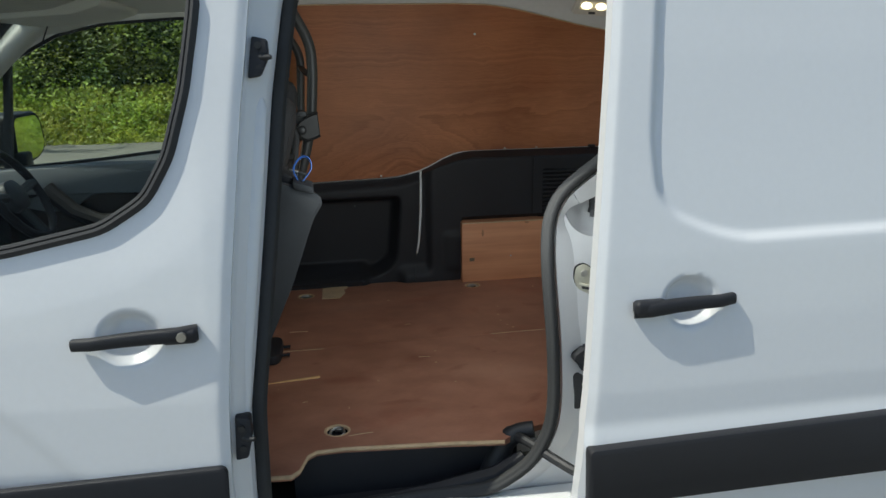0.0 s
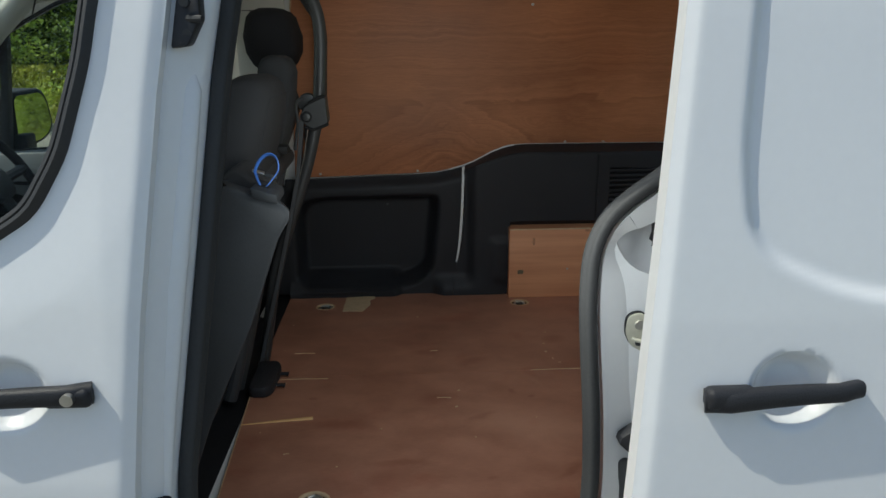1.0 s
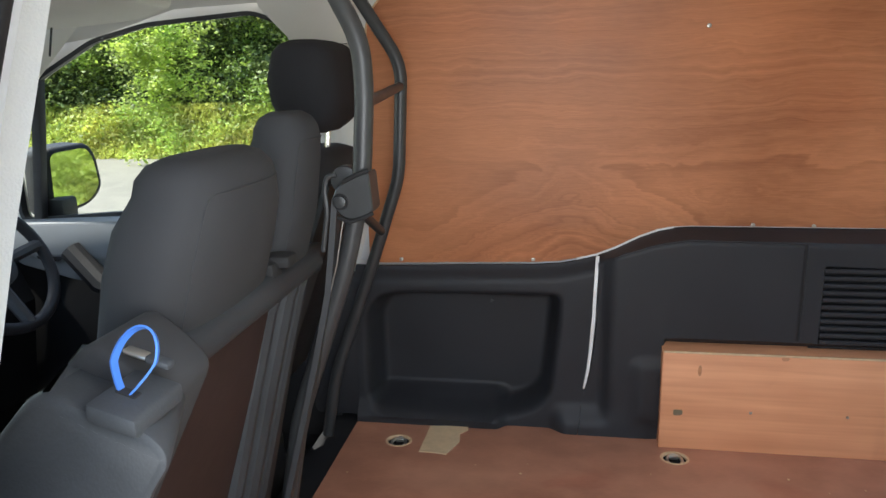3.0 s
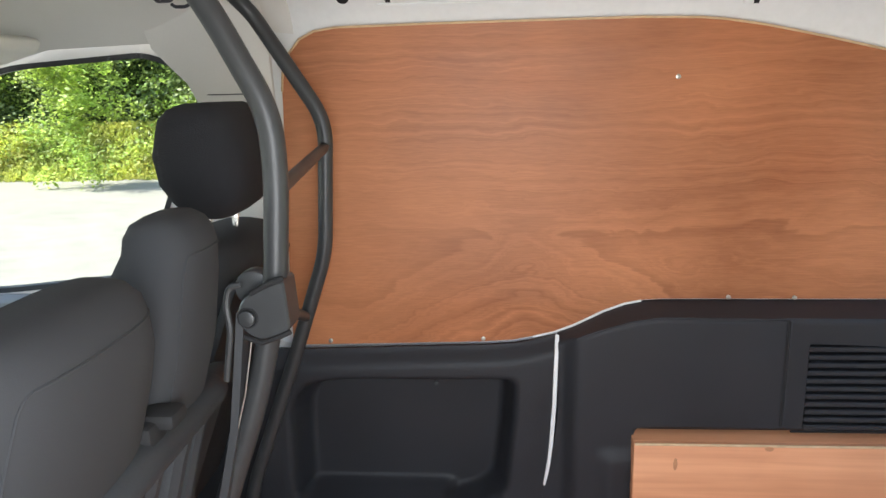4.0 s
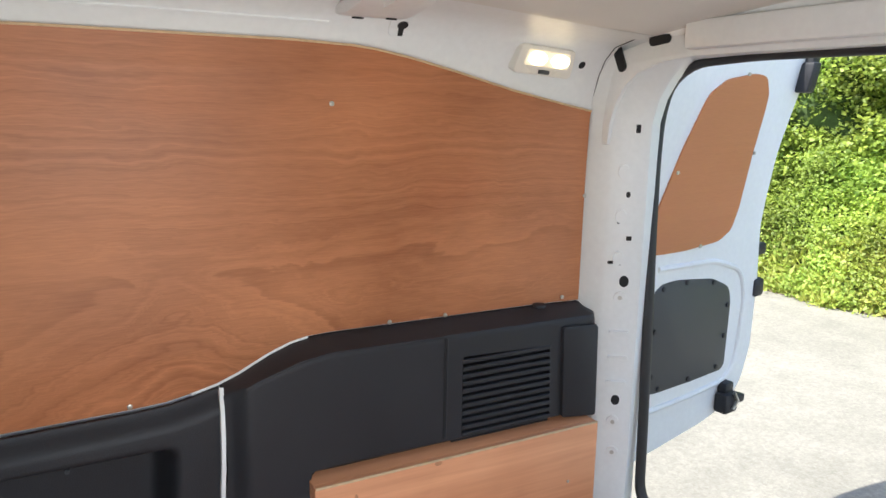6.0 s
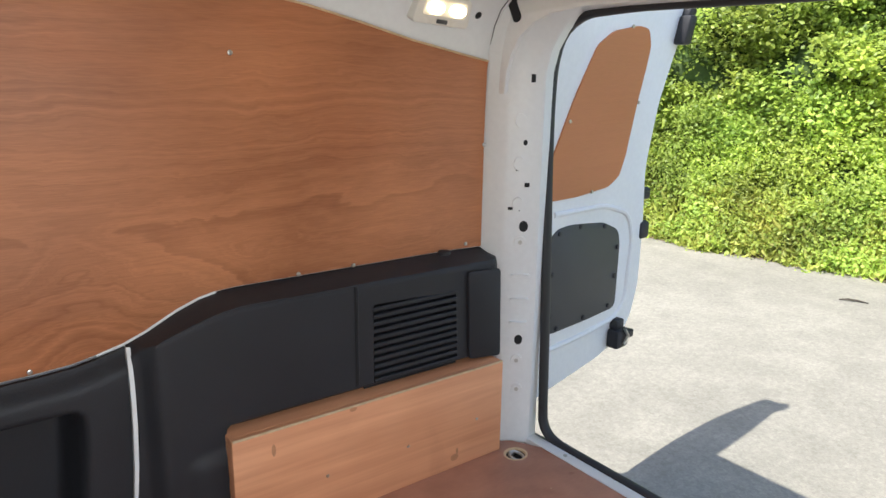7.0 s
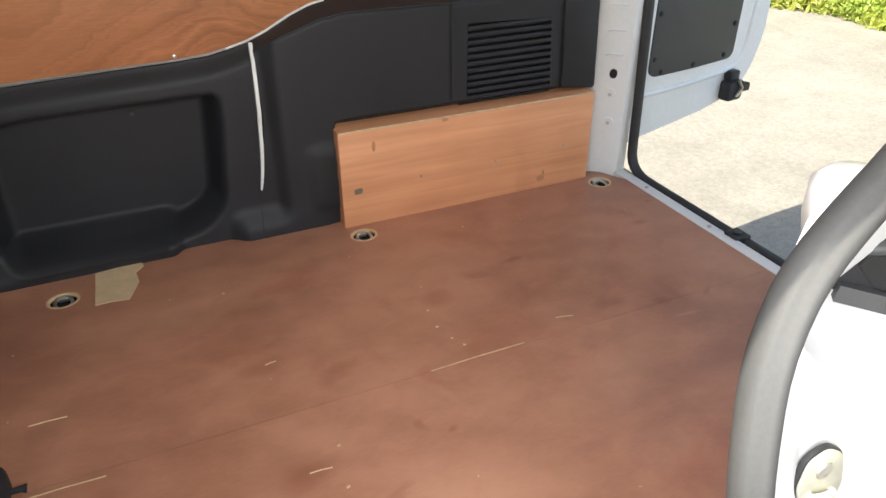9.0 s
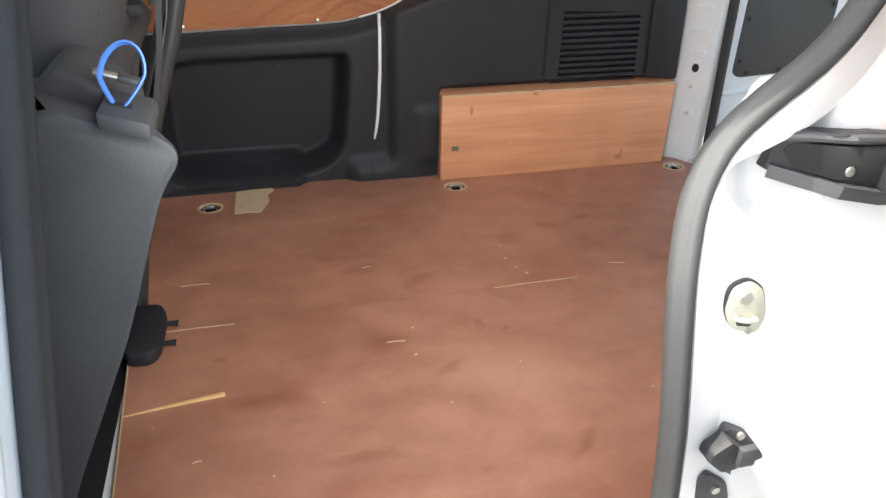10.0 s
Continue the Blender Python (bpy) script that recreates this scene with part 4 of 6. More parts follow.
def sides():
    """Pillars and flanges round the side opening, and the outer skins behind the doors."""
    zs = [0.42, 0.60, 0.84, 0.98, 1.12, 1.255, 1.40, 1.554, 1.645, 1.736, 1.85, 1.93]
    rows = []
    for z in zs:
        e, s, y = lerp(z, B_EDGE), lerp(z, B_SEAL), side_y(z)
        rows.append([(e - 0.10, y + 0.035, z), (e + 0.004, y + 0.035, z), (e + 0.012, y + 0.040, z), (e + 0.030, y + 0.052, z), (s - 0.006, y + 0.066, z), (s + 0.006, y + 0.076, z), (s + 0.010, y + 0.15, z), (s - 0.05, y + 0.18, z), (e - 0.10, y + 0.18, z)])
    part("door_pillar", loft(rows), WHITE, van, "white door pillar between the front and side doors", 55)
    trim = [[(lerp(z, B_SEAL) - 0.012, side_y(z) + 0.172, z), (lerp(z, B_SEAL) + 0.012, side_y(z) + 0.180, z), (lerp(z, B_SEAL) - 0.02, side_y(z) + 0.22, z), (lerp(z, B_SEAL) - 0.07, side_y(z) + 0.22, z)] for z in (1.282, 1.4, 1.5, 1.7, 1.9)]
    part("pillar_trim", loft(trim), LINER, van, "pale pillar trim", 40)
    low = [[(lerp(z, B_SEAL) - 0.09, side_y(z) + 0.165, z), (lerp(z, B_SEAL) - 0.025, side_y(z) + 0.165, z), (lerp(z, B_SEAL) - 0.032, side_y(z) + d, z), (lerp(z, B_SEAL) - 0.09, side_y(z) + d, z)] for z, d in ((0.45, 0.285), (0.7, 0.285), (0.95, 0.285), (1.18, 0.285), (1.285, 0.205))]
    part("pillar_foot_trim", loft(low), DASH, van, "dark trim on the foot of the door pillar", 40)
    # pressed rib in the pillar face
    rib = [(lerp(z, B_SEAL) - 0.020, side_y(z) + 0.064, z) for z in (0.6, 0.8, 1.0, 1.2, 1.4, 1.53, 1.56)]
    part("pillar_rib", sweep(rib, [(0.022 * math.cos(a), 0.012 * math.sin(a)) for a in np.linspace(0, 2 * math.pi, 17)[:-1]], up=(0, 1, 0), scales=[1, 1, 1, 1, 1, 0.9, 0.3]), WHITE, van, "", 60)
    # rear jamb of the side opening
    curve = [(0.235, 1.93), (0.225, 1.75), (0.19, 1.56), (0.145, 1.44), (0.085, 1.375), (0.005, 1.325), (-0.045, 1.285), (-0.075, 1.225), (-0.083, 1.14), (-0.081, 1.05), (-0.074, 0.91), (-0.072, 0.77), (-0.080, 0.67), (-0.13, 0.565), (-0.24, 0.49)]
    line = [Vector(p) for p in rounded(curve, 0.05, 3, closed=False)]
    ways = [(line[min(k + 1, len(line) - 1)] - line[max(k - 1, 0)]).normalized() for k in range(len(line))]
    outline = [tuple(p + Vector((-d.y, d.x)) * 0.020) for p, d in zip(line, ways)] + [(-0.24, 0.44), (0.60, 0.44), (0.60, 1.93)]
    pocket = ellipse(0.058, 1.258, 0.086, 0.088, 28)
    jamb = bend(plate(outline, "y", 0.182, 0.190, holes=(pocket,)), lambda c: (c.x, c.y + side_y(c.z) - (0.03 * smooth01((c.x - 0.22) / 0.16)), c.z), (0.6, 0.8, 0.95, 1.1, 1.2, 1.3, 1.45, 1.64, 1.8))
    part("door_jamb", jamb, WHITE, van, "white painted jamb of the side opening", 30)
    ramp = []
    for p, d in zip(line, ways):
        q = p + Vector((-d.y, d.x)) * (0.083 - 0.040 * math.exp(-((p.y - 1.25) / 0.07) ** 2))
        p = p + Vector((-d.y, d.x)) * 0.021
        ramp.append([(p.x, side_y(p.y) + 0.160, p.y), (q.x, side_y(q.y) + 0.1835, q.y), (p.x, side_y(p.y) + 0.190, p.y)])
    part("jamb_flange", loft(ramp), WHITE, van, "rolled white flange along the jamb", 50)
    dish = []
    for k, dep in ((1.0, 0.0), (0.985, 0.014), (0.92, 0.034), (0.8, 0.046), (0.5, 0.052), (0.02, 0.054)):
        dish.append([(x, side_y(z) + 0.182 + dep * (0.30 + 0.85 * smooth01((x + 0.01) / 0.06)), z) for x, z in ellipse(0.058, 1.258, 0.086 * k, 0.088 * k, 28)])
    part("roller_pocket", loft(dish, open_first=True), WHITE, van, "dished roller pocket in the jamb", 60)
    # sill and step
    part("side_sill", box(-0.95, 1.0, -0.055, 0.06, 0.32, 0.475, 0.02), WHITE, van, "white side sill")
    part("step_well", box(-0.86, -0.10, 0.055, 0.42, 0.40, 0.452, 0.01), TRIM, van, "black plastic step inside the side opening")
    part("step_riser", box(-0.775, -0.14, 0.150, 0.165, 0.44, 0.580), TRIM, van, "black step riser under the floor edge")
    ridge = [(-0.60, 0.10, 0.455), (-0.4, 0.09, 0.468), (-0.22, 0.08, 0.500), (-0.14, 0.075, 0.56)]
    part("step_ridge", tube(ridge, 0.03, 8, scales=[0.3, 0.8, 1, 0.6]), TRIM, van)
    # quarter panel behind the open door, and the far outer skin
    cols = [[(x, side_y(z), z) for z in (0.40, 0.5, 0.65, 0.8, 0.95, 1.1, 1.2, 1.3, 1.45, 1.64, 1.8, 1.95)] for x in (0.36, 0.7, 1.0)]
    part("quarter_panel", sheet(cols, (0, 0.02, 0)), WHITE, van, "white rear quarter panel", 60)
    cols = [[(x, 2 * MID - side_y(z), z) for z in (0.40, 0.5, 0.65, 0.8, 0.95, 1.1, 1.2, 1.3, 1.45, 1.64, 1.8, 1.95)] for x in (-0.88, 0.0, 1.0)]
    part("side_panel", sheet(cols, (0, 0.015, 0)), WHITE, van, "white outer side panel", 60)
    # the seal round the opening
    up = [(lerp(z, B_SEAL) + 0.023, side_y(z) + 0.097, z) for z in (0.49, 0.60, 0.84, 0.98, 1.12, 1.255, 1.40, 1.554, 1.70, 1.80)]
    top = [(-0.63, side_y(1.88) + 0.13, 1.865), (-0.2, side_y(1.88) + 0.13, 1.872), (0.14, side_y(1.88) + 0.13, 1.865)]
    down = [(x - 0.003, side_y(z) + 0.160, z) for x, z in curve[1:]]
    base = [(-0.40, 0.072, 0.470), (-0.62, 0.066, 0.462), (-0.80, 0.066, 0.468)]
    path = rounded(up + top + down + base, 0.05, 3)
    dent = lambda a: 1 - 0.20 * sum(math.exp(-((a - q) / 0.22) ** 2) for q in (1.15, 4.1))
    prof = [(0.0170 * dent(a) * math.cos(a), 0.0215 * dent(a) * math.sin(a)) for a in np.linspace(0, 2 * math.pi, 29)[:-1]]
    part("side_seal", sweep(path, prof, closed=True, up=(0, 1, 0)), SEALM, van, "grey-black rubber bulb seal round the side opening", 60)
    # striker, buffer and catch on the jamb
    hexa = [(-0.0105, 1.0626), (-0.0063, 1.0992), (0.0187, 1.1075), (0.0449, 1.0898), (0.0605, 1.0407), (0.0522, 1.0114), (0.025, 1.0198), (0.002, 1.0344)]
    gasket = part("striker_gasket", plate(rounded(hexa, 0.012), "y", 0.0872, 0.093, bevel=0.001), RUBBER, van, "dark gasket under the striker")
    small = [(0.0233 + (x - 0.0233) * 0.93, 1.0582 + (z - 1.0582) * 0.94) for x, z in hexa]
    strike = part("striker_plate", plate(rounded(small, 0.010), "y", 0.0835, 0.0885, bevel=0.003), ZINC, van, "zinc striker plate on the jamb")
    loop = [(0.0093, 0.084, 1.050), (0.0093, 0.080, 1.050), (0.0233, 0.0775, 1.046), (0.0393, 0.079, 1.043), (0.0393, 0.084, 1.043)]
    part("striker_loop", tube(rounded(loop, 0.006, 4, closed=False), 0.0040, 8), ZINC, strike)
    part("striker_slot", plate(rounded([(0.013, 1.036), (0.036, 1.031), (0.037, 1.041), (0.013, 1.047)], 0.004, 3), "y", 0.0828, 0.0845), GREYP, strike)
    part("bolt", disc((0.0187, 0.0808, 1.0784), "y", 0.010, 0.004, 14, 0.002), STEEL, strike)
    part("bolt", disc((0.0353, 0.0815, 1.0242), "y", 0.005, 0.003, 10), STEEL, strike)
    buf = part("door_buffer", plate(rounded([(-0.0058, 0.8388), (0.0156, 0.8889), (0.0497, 0.8707), (0.0987, 0.8089), (0.0966, 0.7791), (0.0603, 0.7716), (0.0049, 0.8185)], 0.007), "y", 0.046, 0.068, bevel=0.004), GREYP, van, "black plastic door buffer")
    part("wedge", plate(rounded([(-0.0256, 0.8588), (-0.0214, 0.8724), (0.0037, 0.8902), (0.0372, 0.8588), (0.0268, 0.8378), (-0.0005, 0.8336)], 0.004), "y", 0.018, 0.048, bevel=0.003), TRIM, buf)
    part("jaw", box(0.0158, 0.0418, 0.010, 0.022, 0.8470, 0.8790, 0.003), GREYP, buf)
    part("pin", tube([(-0.0222, 0.030, 0.8630), (0.0098, 0.024, 0.8530)], 0.005, 8), STEEL, buf)
    part("screw", disc((0.0369, 0.042, 0.8707), "y", 0.006, 0.005, 12), STEEL, buf)
    low = part("catch", plate(rounded([(-0.0161, 0.706), (-0.0182, 0.8073), (-0.0037, 0.8125), (0.0336, 0.7856), (0.046, 0.7473), (0.0398, 0.706)], 0.012), "y", 0.038, 0.056, bevel=0.004), GREYP, van, "grey lower catch on the jamb")
    part("screw", disc((0.0129, 0.033, 0.7794), "y", 0.0065, 0.006, 12), STEEL, low)
    # locating blocks on the door pillar
    for z0, z1 in ((1.597, 1.690), (0.745, 0.850)):
        zm = (z0 + z1) / 2
        xs = [lerp(z, B_EDGE) + 0.010 for z in (z0, z1)]
        pts = [(xs[0], z0), (xs[0] + 0.028, z0 + 0.004), (xs[1] + 0.036, zm), (xs[1] + 0.034, z1 - 0.008), (xs[1], z1)]
        blk = part("guide_block", bend(plate(rounded(pts, 0.006, 3), "y", 0.022, 0.060, bevel=0.004), lambda c: (c.x, c.y + side_y(c.z), c.z), (zm,)), TRIM, van, "black door guide block with a peg")
        px, py = xs[1] + 0.030, side_y(zm) + 0.022
        part("peg", tube([(px - 0.02, py + 0.01, zm), (px + 0.004, py - 0.004, zm), (px + 0.012, py - 0.007, zm)], 0.007, 10, scales=[1.2, 0.9, 0.75]), RUBBER, blk)
        for dz in (-0.024, 0.026):
            part("screw", disc((xs[1] + 0.014, py - 0.006, zm + dz), "y", 0.008, 0.008, 12), RUBBER, blk)
    # lower guide arm and its boot at the foot of the jamb
    part("rail_boot", tube(rounded([(-0.21, 0.150, 0.47), (-0.185, 0.150, 0.55), (-0.150, 0.135, 0.602), (-0.10, 0.12, 0.612)], 0.03, 4, closed=False), 0.029, 12, scales=[1.5, 1.3, 1.2, 1.15] + [1.0] * 4 + [0.85] * 4), RUBBER, van, "black rubber boot at the foot of the jamb")
    part("guide_arm", tube([(-0.150, 0.11, 0.600), (-0.125, 0.06, 0.603), (-0.095, 0.0, 0.598), (-0.05, -0.06, 0.586), (0.0, -0.11, 0.575)], 0.0135, 10), RUBBER, van, "black lower guide arm of the sliding door")


sides()


def wheels():
    for x in (0.62, -2.05):
        for y, s in ((0.05, 1), (1.69, -1)):
            w = thing("wheel", (x, y, 0.0), "black tyre on a grey steel wheel", "wheel", "wheels of the van")
            path = [(x + 0.235 * math.cos(a), y, 0.31 + 0.235 * math.sin(a)) for a in np.linspace(0, 2 * math.pi, 33)[:-1]]
            part("tyre", sweep(path, [(-0.05, -0.09), (0.04, -0.09), (0.072, -0.075), (0.072, 0.075), (0.04, 0.09), (-0.05, 0.09)], closed=True, up=(0, 1, 0)), RUBBER, w)
            part("rim", disc((x, y - 0.06, 0.31), "y", 0.195, 0.12, 24, 0.02), STEEL, w)


wheels()
# ---------------------------------------------------------------- doors
def skin(x_front, x_rear, z0, z1, off, relief, hole=None, step=0.0125, thick=0.03):
    """A curved door skin on a grid, with pressed relief and an optional window."""
    nz = int((z1 - z0) / step)
    nx = int(1.05 / step)
    bm = bmesh.new()
    cols = []
    for i in range(nx + 1):
        col = []
        for j in range(nz + 1):
            z = z0 + (z1 - z0) * j / nz
            a, b = x_front(z), x_rear(z)
            x = a + (b - a) * i / nx
            edge = min(i, nx - i, j, nz - j) * step
            lip = 0.008 * (1 - smooth01(edge / 0.02))
            col.append(bm.verts.new((x, side_y(z) + off + relief(x, z) + lip, z)))
        cols.append(col)
    for i in range(nx):
        for j in range(nz):
            q = (cols[i][j], cols[i + 1][j], cols[i + 1][j + 1], cols[i][j + 1])
            if hole:
                cx, cz = sum(v.co.x for v in q) / 4, sum(v.co.z for v in q) / 4
                if inside(cx, cz, hole):
                    continue
            bm.faces.new(q)
    bmesh.ops.delete(bm, geom=[v for v in bm.verts if not v.link_faces], context="VERTS")
    got = bmesh.ops.extrude_face_region(bm, geom=bm.faces[:])
    bmesh.ops.translate(bm, verts=[g for g in got["geom"] if isinstance(g, bmesh.types.BMVert)], vec=(0, thick, 0))
    return bm


def cup(x, z, cx, cz, rx, rz, depth):
    q = ((x - cx) / rx) ** 2 + ((z - cz) / rz) ** 2
    return depth * smooth01((1.10 - q) / 0.85) if q < 1.10 else 0.0


def pull_handle(parent, x0, x1, z, off, lock):
    """A black pull handle bowed out over its cup, thick at the fixed end."""
    path, sc = [], []
    for k in range(15):
        t = k / 14
        x = x0 + (x1 - x0) * t
        bow = 0.012 * smooth01(min(t, 1 - t) / 0.16)
        path.append((x, side_y(z) + off - 0.005 - bow, z + 0.004 * math.sin(math.pi * t) + (0.010 if lock else 0.012) * (t - 0.35)))
        sc.append(0.82 + 0.28 * (t if lock else 1 - t))
    prof = [(0.0135 * math.copysign(abs(math.cos(a)) ** 0.7, math.cos(a)), 0.0165 * math.copysign(abs(math.sin(a)) ** 0.7, math.sin(a))) for a in np.linspace(0, 2 * math.pi, 15)[:-1]]
    h = part("handle", sweep(path, prof, up=(0, 0, 1), scales=sc), TRIM, parent, "black plastic pull handle", 50)
    a, b = (x1 - 0.075, x1 + 0.002) if lock else (x0 - 0.002, x0 + 0.075)
    y = side_y(z) + off
    part("handle_boss", box(a, b, y - 0.027, y + 0.004, z - 0.014, z + 0.020, 0.011, 4), TRIM, h)
    if lock:
        part("lock_barrel", disc((x1 - 0.030, y - 0.036, z + 0.007), "y", 0.0105, 0.010, 18), STEEL, h, "steel lock barrel")


def nose_in(x):
    """How far the cab's side draws in towards the nose."""
    return 0.075 * max(0.0, -0.92 - x)


def front_door():
    d = thing("front_door", (-1.35, -0.08, 0.42), "closed white front door with a black handle and window seal", "door")
    win = rounded([(-2.05, 1.135), (-1.325, 1.228), (-1.12, 1.272), (-1.02, 1.335), (-0.966, 1.43), (-0.922, 1.58), (-0.897, 1.72), (-0.885, 1.80), (-0.93, 1.845), (-1.25, 1.86), (-1.6, 1.80), (-1.9, 1.55)], 0.03, 3)
    win = [(-1.45 + (x + 1.45) * 0.968, 1.50 + (z - 1.50) * 0.945) for x, z in win]
    def relief(x, z):
        r = nose_in(x) + cup(x, z, -1.088, 1.050, 0.070, 0.060, 0.030)
        gap = edge_gap(x, z, win)
        if -0.13 < gap < 0:
            r += 0.007 * smooth01((gap + 0.15) / 0.15)
        below = (0.899 - 1.08 * (x + 1.368) - z) * 0.68
        r += 0.07 * max(0.0, below) + 0.006 * smooth01((below + 0.02) / 0.05)
        return r
    part("door_skin", skin(lambda z: -2.02, lambda z: lerp(z, B_EDGE), 0.42, 1.93, 0.0, relief, win, 0.0072), WHITE, d, "white painted door skin", 40)
    loop = [(x, side_y(z) + 0.012 + nose_in(x), z) for x, z in win]
    part("window_seal", sweep(loop, [(-0.013, -0.010), (-0.008, -0.018), (-0.001, -0.018), (0.001, -0.013), (0.003, -0.018), (0.010, -0.018), (0.016, -0.006), (0.016, 0.03), (-0.013, 0.03)], closed=True, up=(0, 1, 0)), RUBBER, d, "black window rubber", 50)
    pane = bend(plate(win, "y", 0.028, 0.032), lambda c: (c.x, c.y + side_y(c.z) + nose_in(c.x), c.z), (1.25, 1.35, 1.5, 1.65, 1.8))
    g = part("window_pane", pane, GLASS, d, "clear door glass")
    g.visible_shadow = False
    pull_handle(d, -1.204, -0.944, 1.052, 0.008, True)
    rub = bend(plate(rounded([(-2.0, 0.58), (-0.906, 0.59), (-0.901, 0.742), (-0.913, 0.753), (-2.0, 0.700)], 0.012, 3), "y", -0.018, 0.004, bevel=0.006), lambda c: (c.x, c.y + side_y(c.z) + nose_in(c.x), c.z), (0.65,))
    part("rub_strip", rub, TRIM, d, "black plastic rubbing strip")
    card = bend(plate([(-2.0, 0.5), (-0.93, 0.5), (-0.91, 0.9), (-0.90, 1.22), (-1.1, 1.23), (-1.32, 1.18), (-2.0, 1.10)], "y", 0.06, 0.10, bevel=0.01), lambda c: (c.x, c.y + side_y(c.z) + nose_in(c.x), c.z), (0.8, 1.1))
    part("door_card", card, DASH, d, "dark inner door card")


front_door()


def sliding_door():
    d = thing("sliding_door", (0.5, -0.14, 0.44), "open white sliding door slid back along the van", "door")
    off = -0.143
    edge = [(0.497, -0.129), (0.677, -0.12), (0.908, -0.093), (1.154, -0.068), (1.335, -0.046), (1.514, -0.025), (1.649, -0.009), (1.752, 0.002), (1.915, 0.026)]
    blank = rounded([(0.118, 1.848), (0.094, 1.601), (0.08, 1.449), (0.088, 1.335), (0.122, 1.292), (0.212, 1.251), (0.295, 1.231), (0.659, 1.236), (0.926, 1.256), (0.945, 1.848)], 0.03, 3)
    def relief(x, z):
        r = cup(x, z, 0.156, 1.095, 0.067, 0.059, 0.034)
        gap = edge_gap(x, z, blank)
        r += 0.013 * smooth01((gap + 0.012) / 0.024)
        if z < 0.84:
            r -= 0.010 * smooth01((0.84 - z) / 0.06)
        return r
    part("door_skin", skin(lambda z: lerp(z, edge), lambda z: 1.06, 0.44, 1.92, off, relief, None, 0.0072, 0.035), WHITE, d, "white painted door skin", 40)
    rows = [[(lerp(z, edge) + 0.004, side_y(z) + off + 0.03, z), (lerp(z, edge) + 0.004, side_y(z) + off + 0.042, z), (0.06 + lerp(z, edge), side_y(z) + off + 0.055, z), (0.14 + lerp(z, edge), side_y(z) + off + 0.10, z), (0.9, side_y(z) + off + 0.10, z), (0.9, side_y(z) + off + 0.05, z)] for z in (0.46, 0.7, 0.95, 1.2, 1.45, 1.7, 1.9)]
    part("inner_frame", loft(rows), WHITE, d, "white inner frame of the sliding door", 30)
    pull_handle(d, 0.014, 0.254, 1.091, off, False)
    rub = bend(plate(rounded([(-0.104, 0.647), (1.05, 0.654), (1.05, 0.809), (-0.104, 0.79)], 0.015, 3), "y", -0.032, 0.004, bevel=0.007), lambda c: (c.x, c.y + side_y(c.z) + off, c.z), (0.62,))
    part("rub_strip", rub, TRIM, d, "black plastic rubbing strip")
    # the arm's end lies deep in the jamb's pocket, its root stands out by the door
    depth = lambda x: 0.155 - 0.060 * smooth01((x - 0.052) / 0.062)
    lay = lambda bm: bend(bm, lambda c: (c.x, c.y + depth(c.x), c.z))
    arm = part("roller_arm", lay(plate(rounded([(0.05, 1.275), (0.069, 1.282), (0.111, 1.288), (0.153, 1.288), (0.191, 1.283), (0.228, 1.195), (0.194, 1.198), (0.124, 1.212), (0.056, 1.224), (0.06, 1.241), (0.059, 1.256)], 0.003, 2), "y", 0.004, 0.022, bevel=0.002)), TRIM, d, "black roller arm reaching into the jamb")
    part("arm_rail", tube([(x, depth(x) + 0.003, z) for x, z in [(0.052, 1.27), (0.083, 1.278), (0.125, 1.282), (0.169, 1.279), (0.194, 1.276)]], 0.0065, 10), GREYP, arm, "worn upper flange of the arm")
    part("arm_lip", sweep([(x, depth(x) - 0.001, z) for x, z in [(0.058, 1.227), (0.122, 1.217), (0.185, 1.203), (0.226, 1.2)]], [(-0.006, -0.010), (0.006, -0.010), (0.006, 0.008), (-0.006, 0.008)], up=(0, 0, 1)), GREYP, arm, "worn lower flange of the arm")
    part("arm_web", lay(plate(rounded([(0.069, 1.253), (0.074, 1.266), (0.122, 1.273), (0.172, 1.271), (0.198, 1.267), (0.216, 1.223), (0.185, 1.22), (0.118, 1.229), (0.079, 1.235)], 0.003, 2), "y", 0.0015, 0.005, bevel=0.001)), DARK, arm)
    part("arm_screw", disc((0.13, depth(0.13) - 0.001, 1.24), "y", 0.007, 0.006, 14, 0.002), STEEL, arm, "bright rivet")
    part("arm_link", box(0.178, 0.218, -0.09, 0.110, 1.21, 1.262, 0.008), TRIM, arm)


sliding_door()


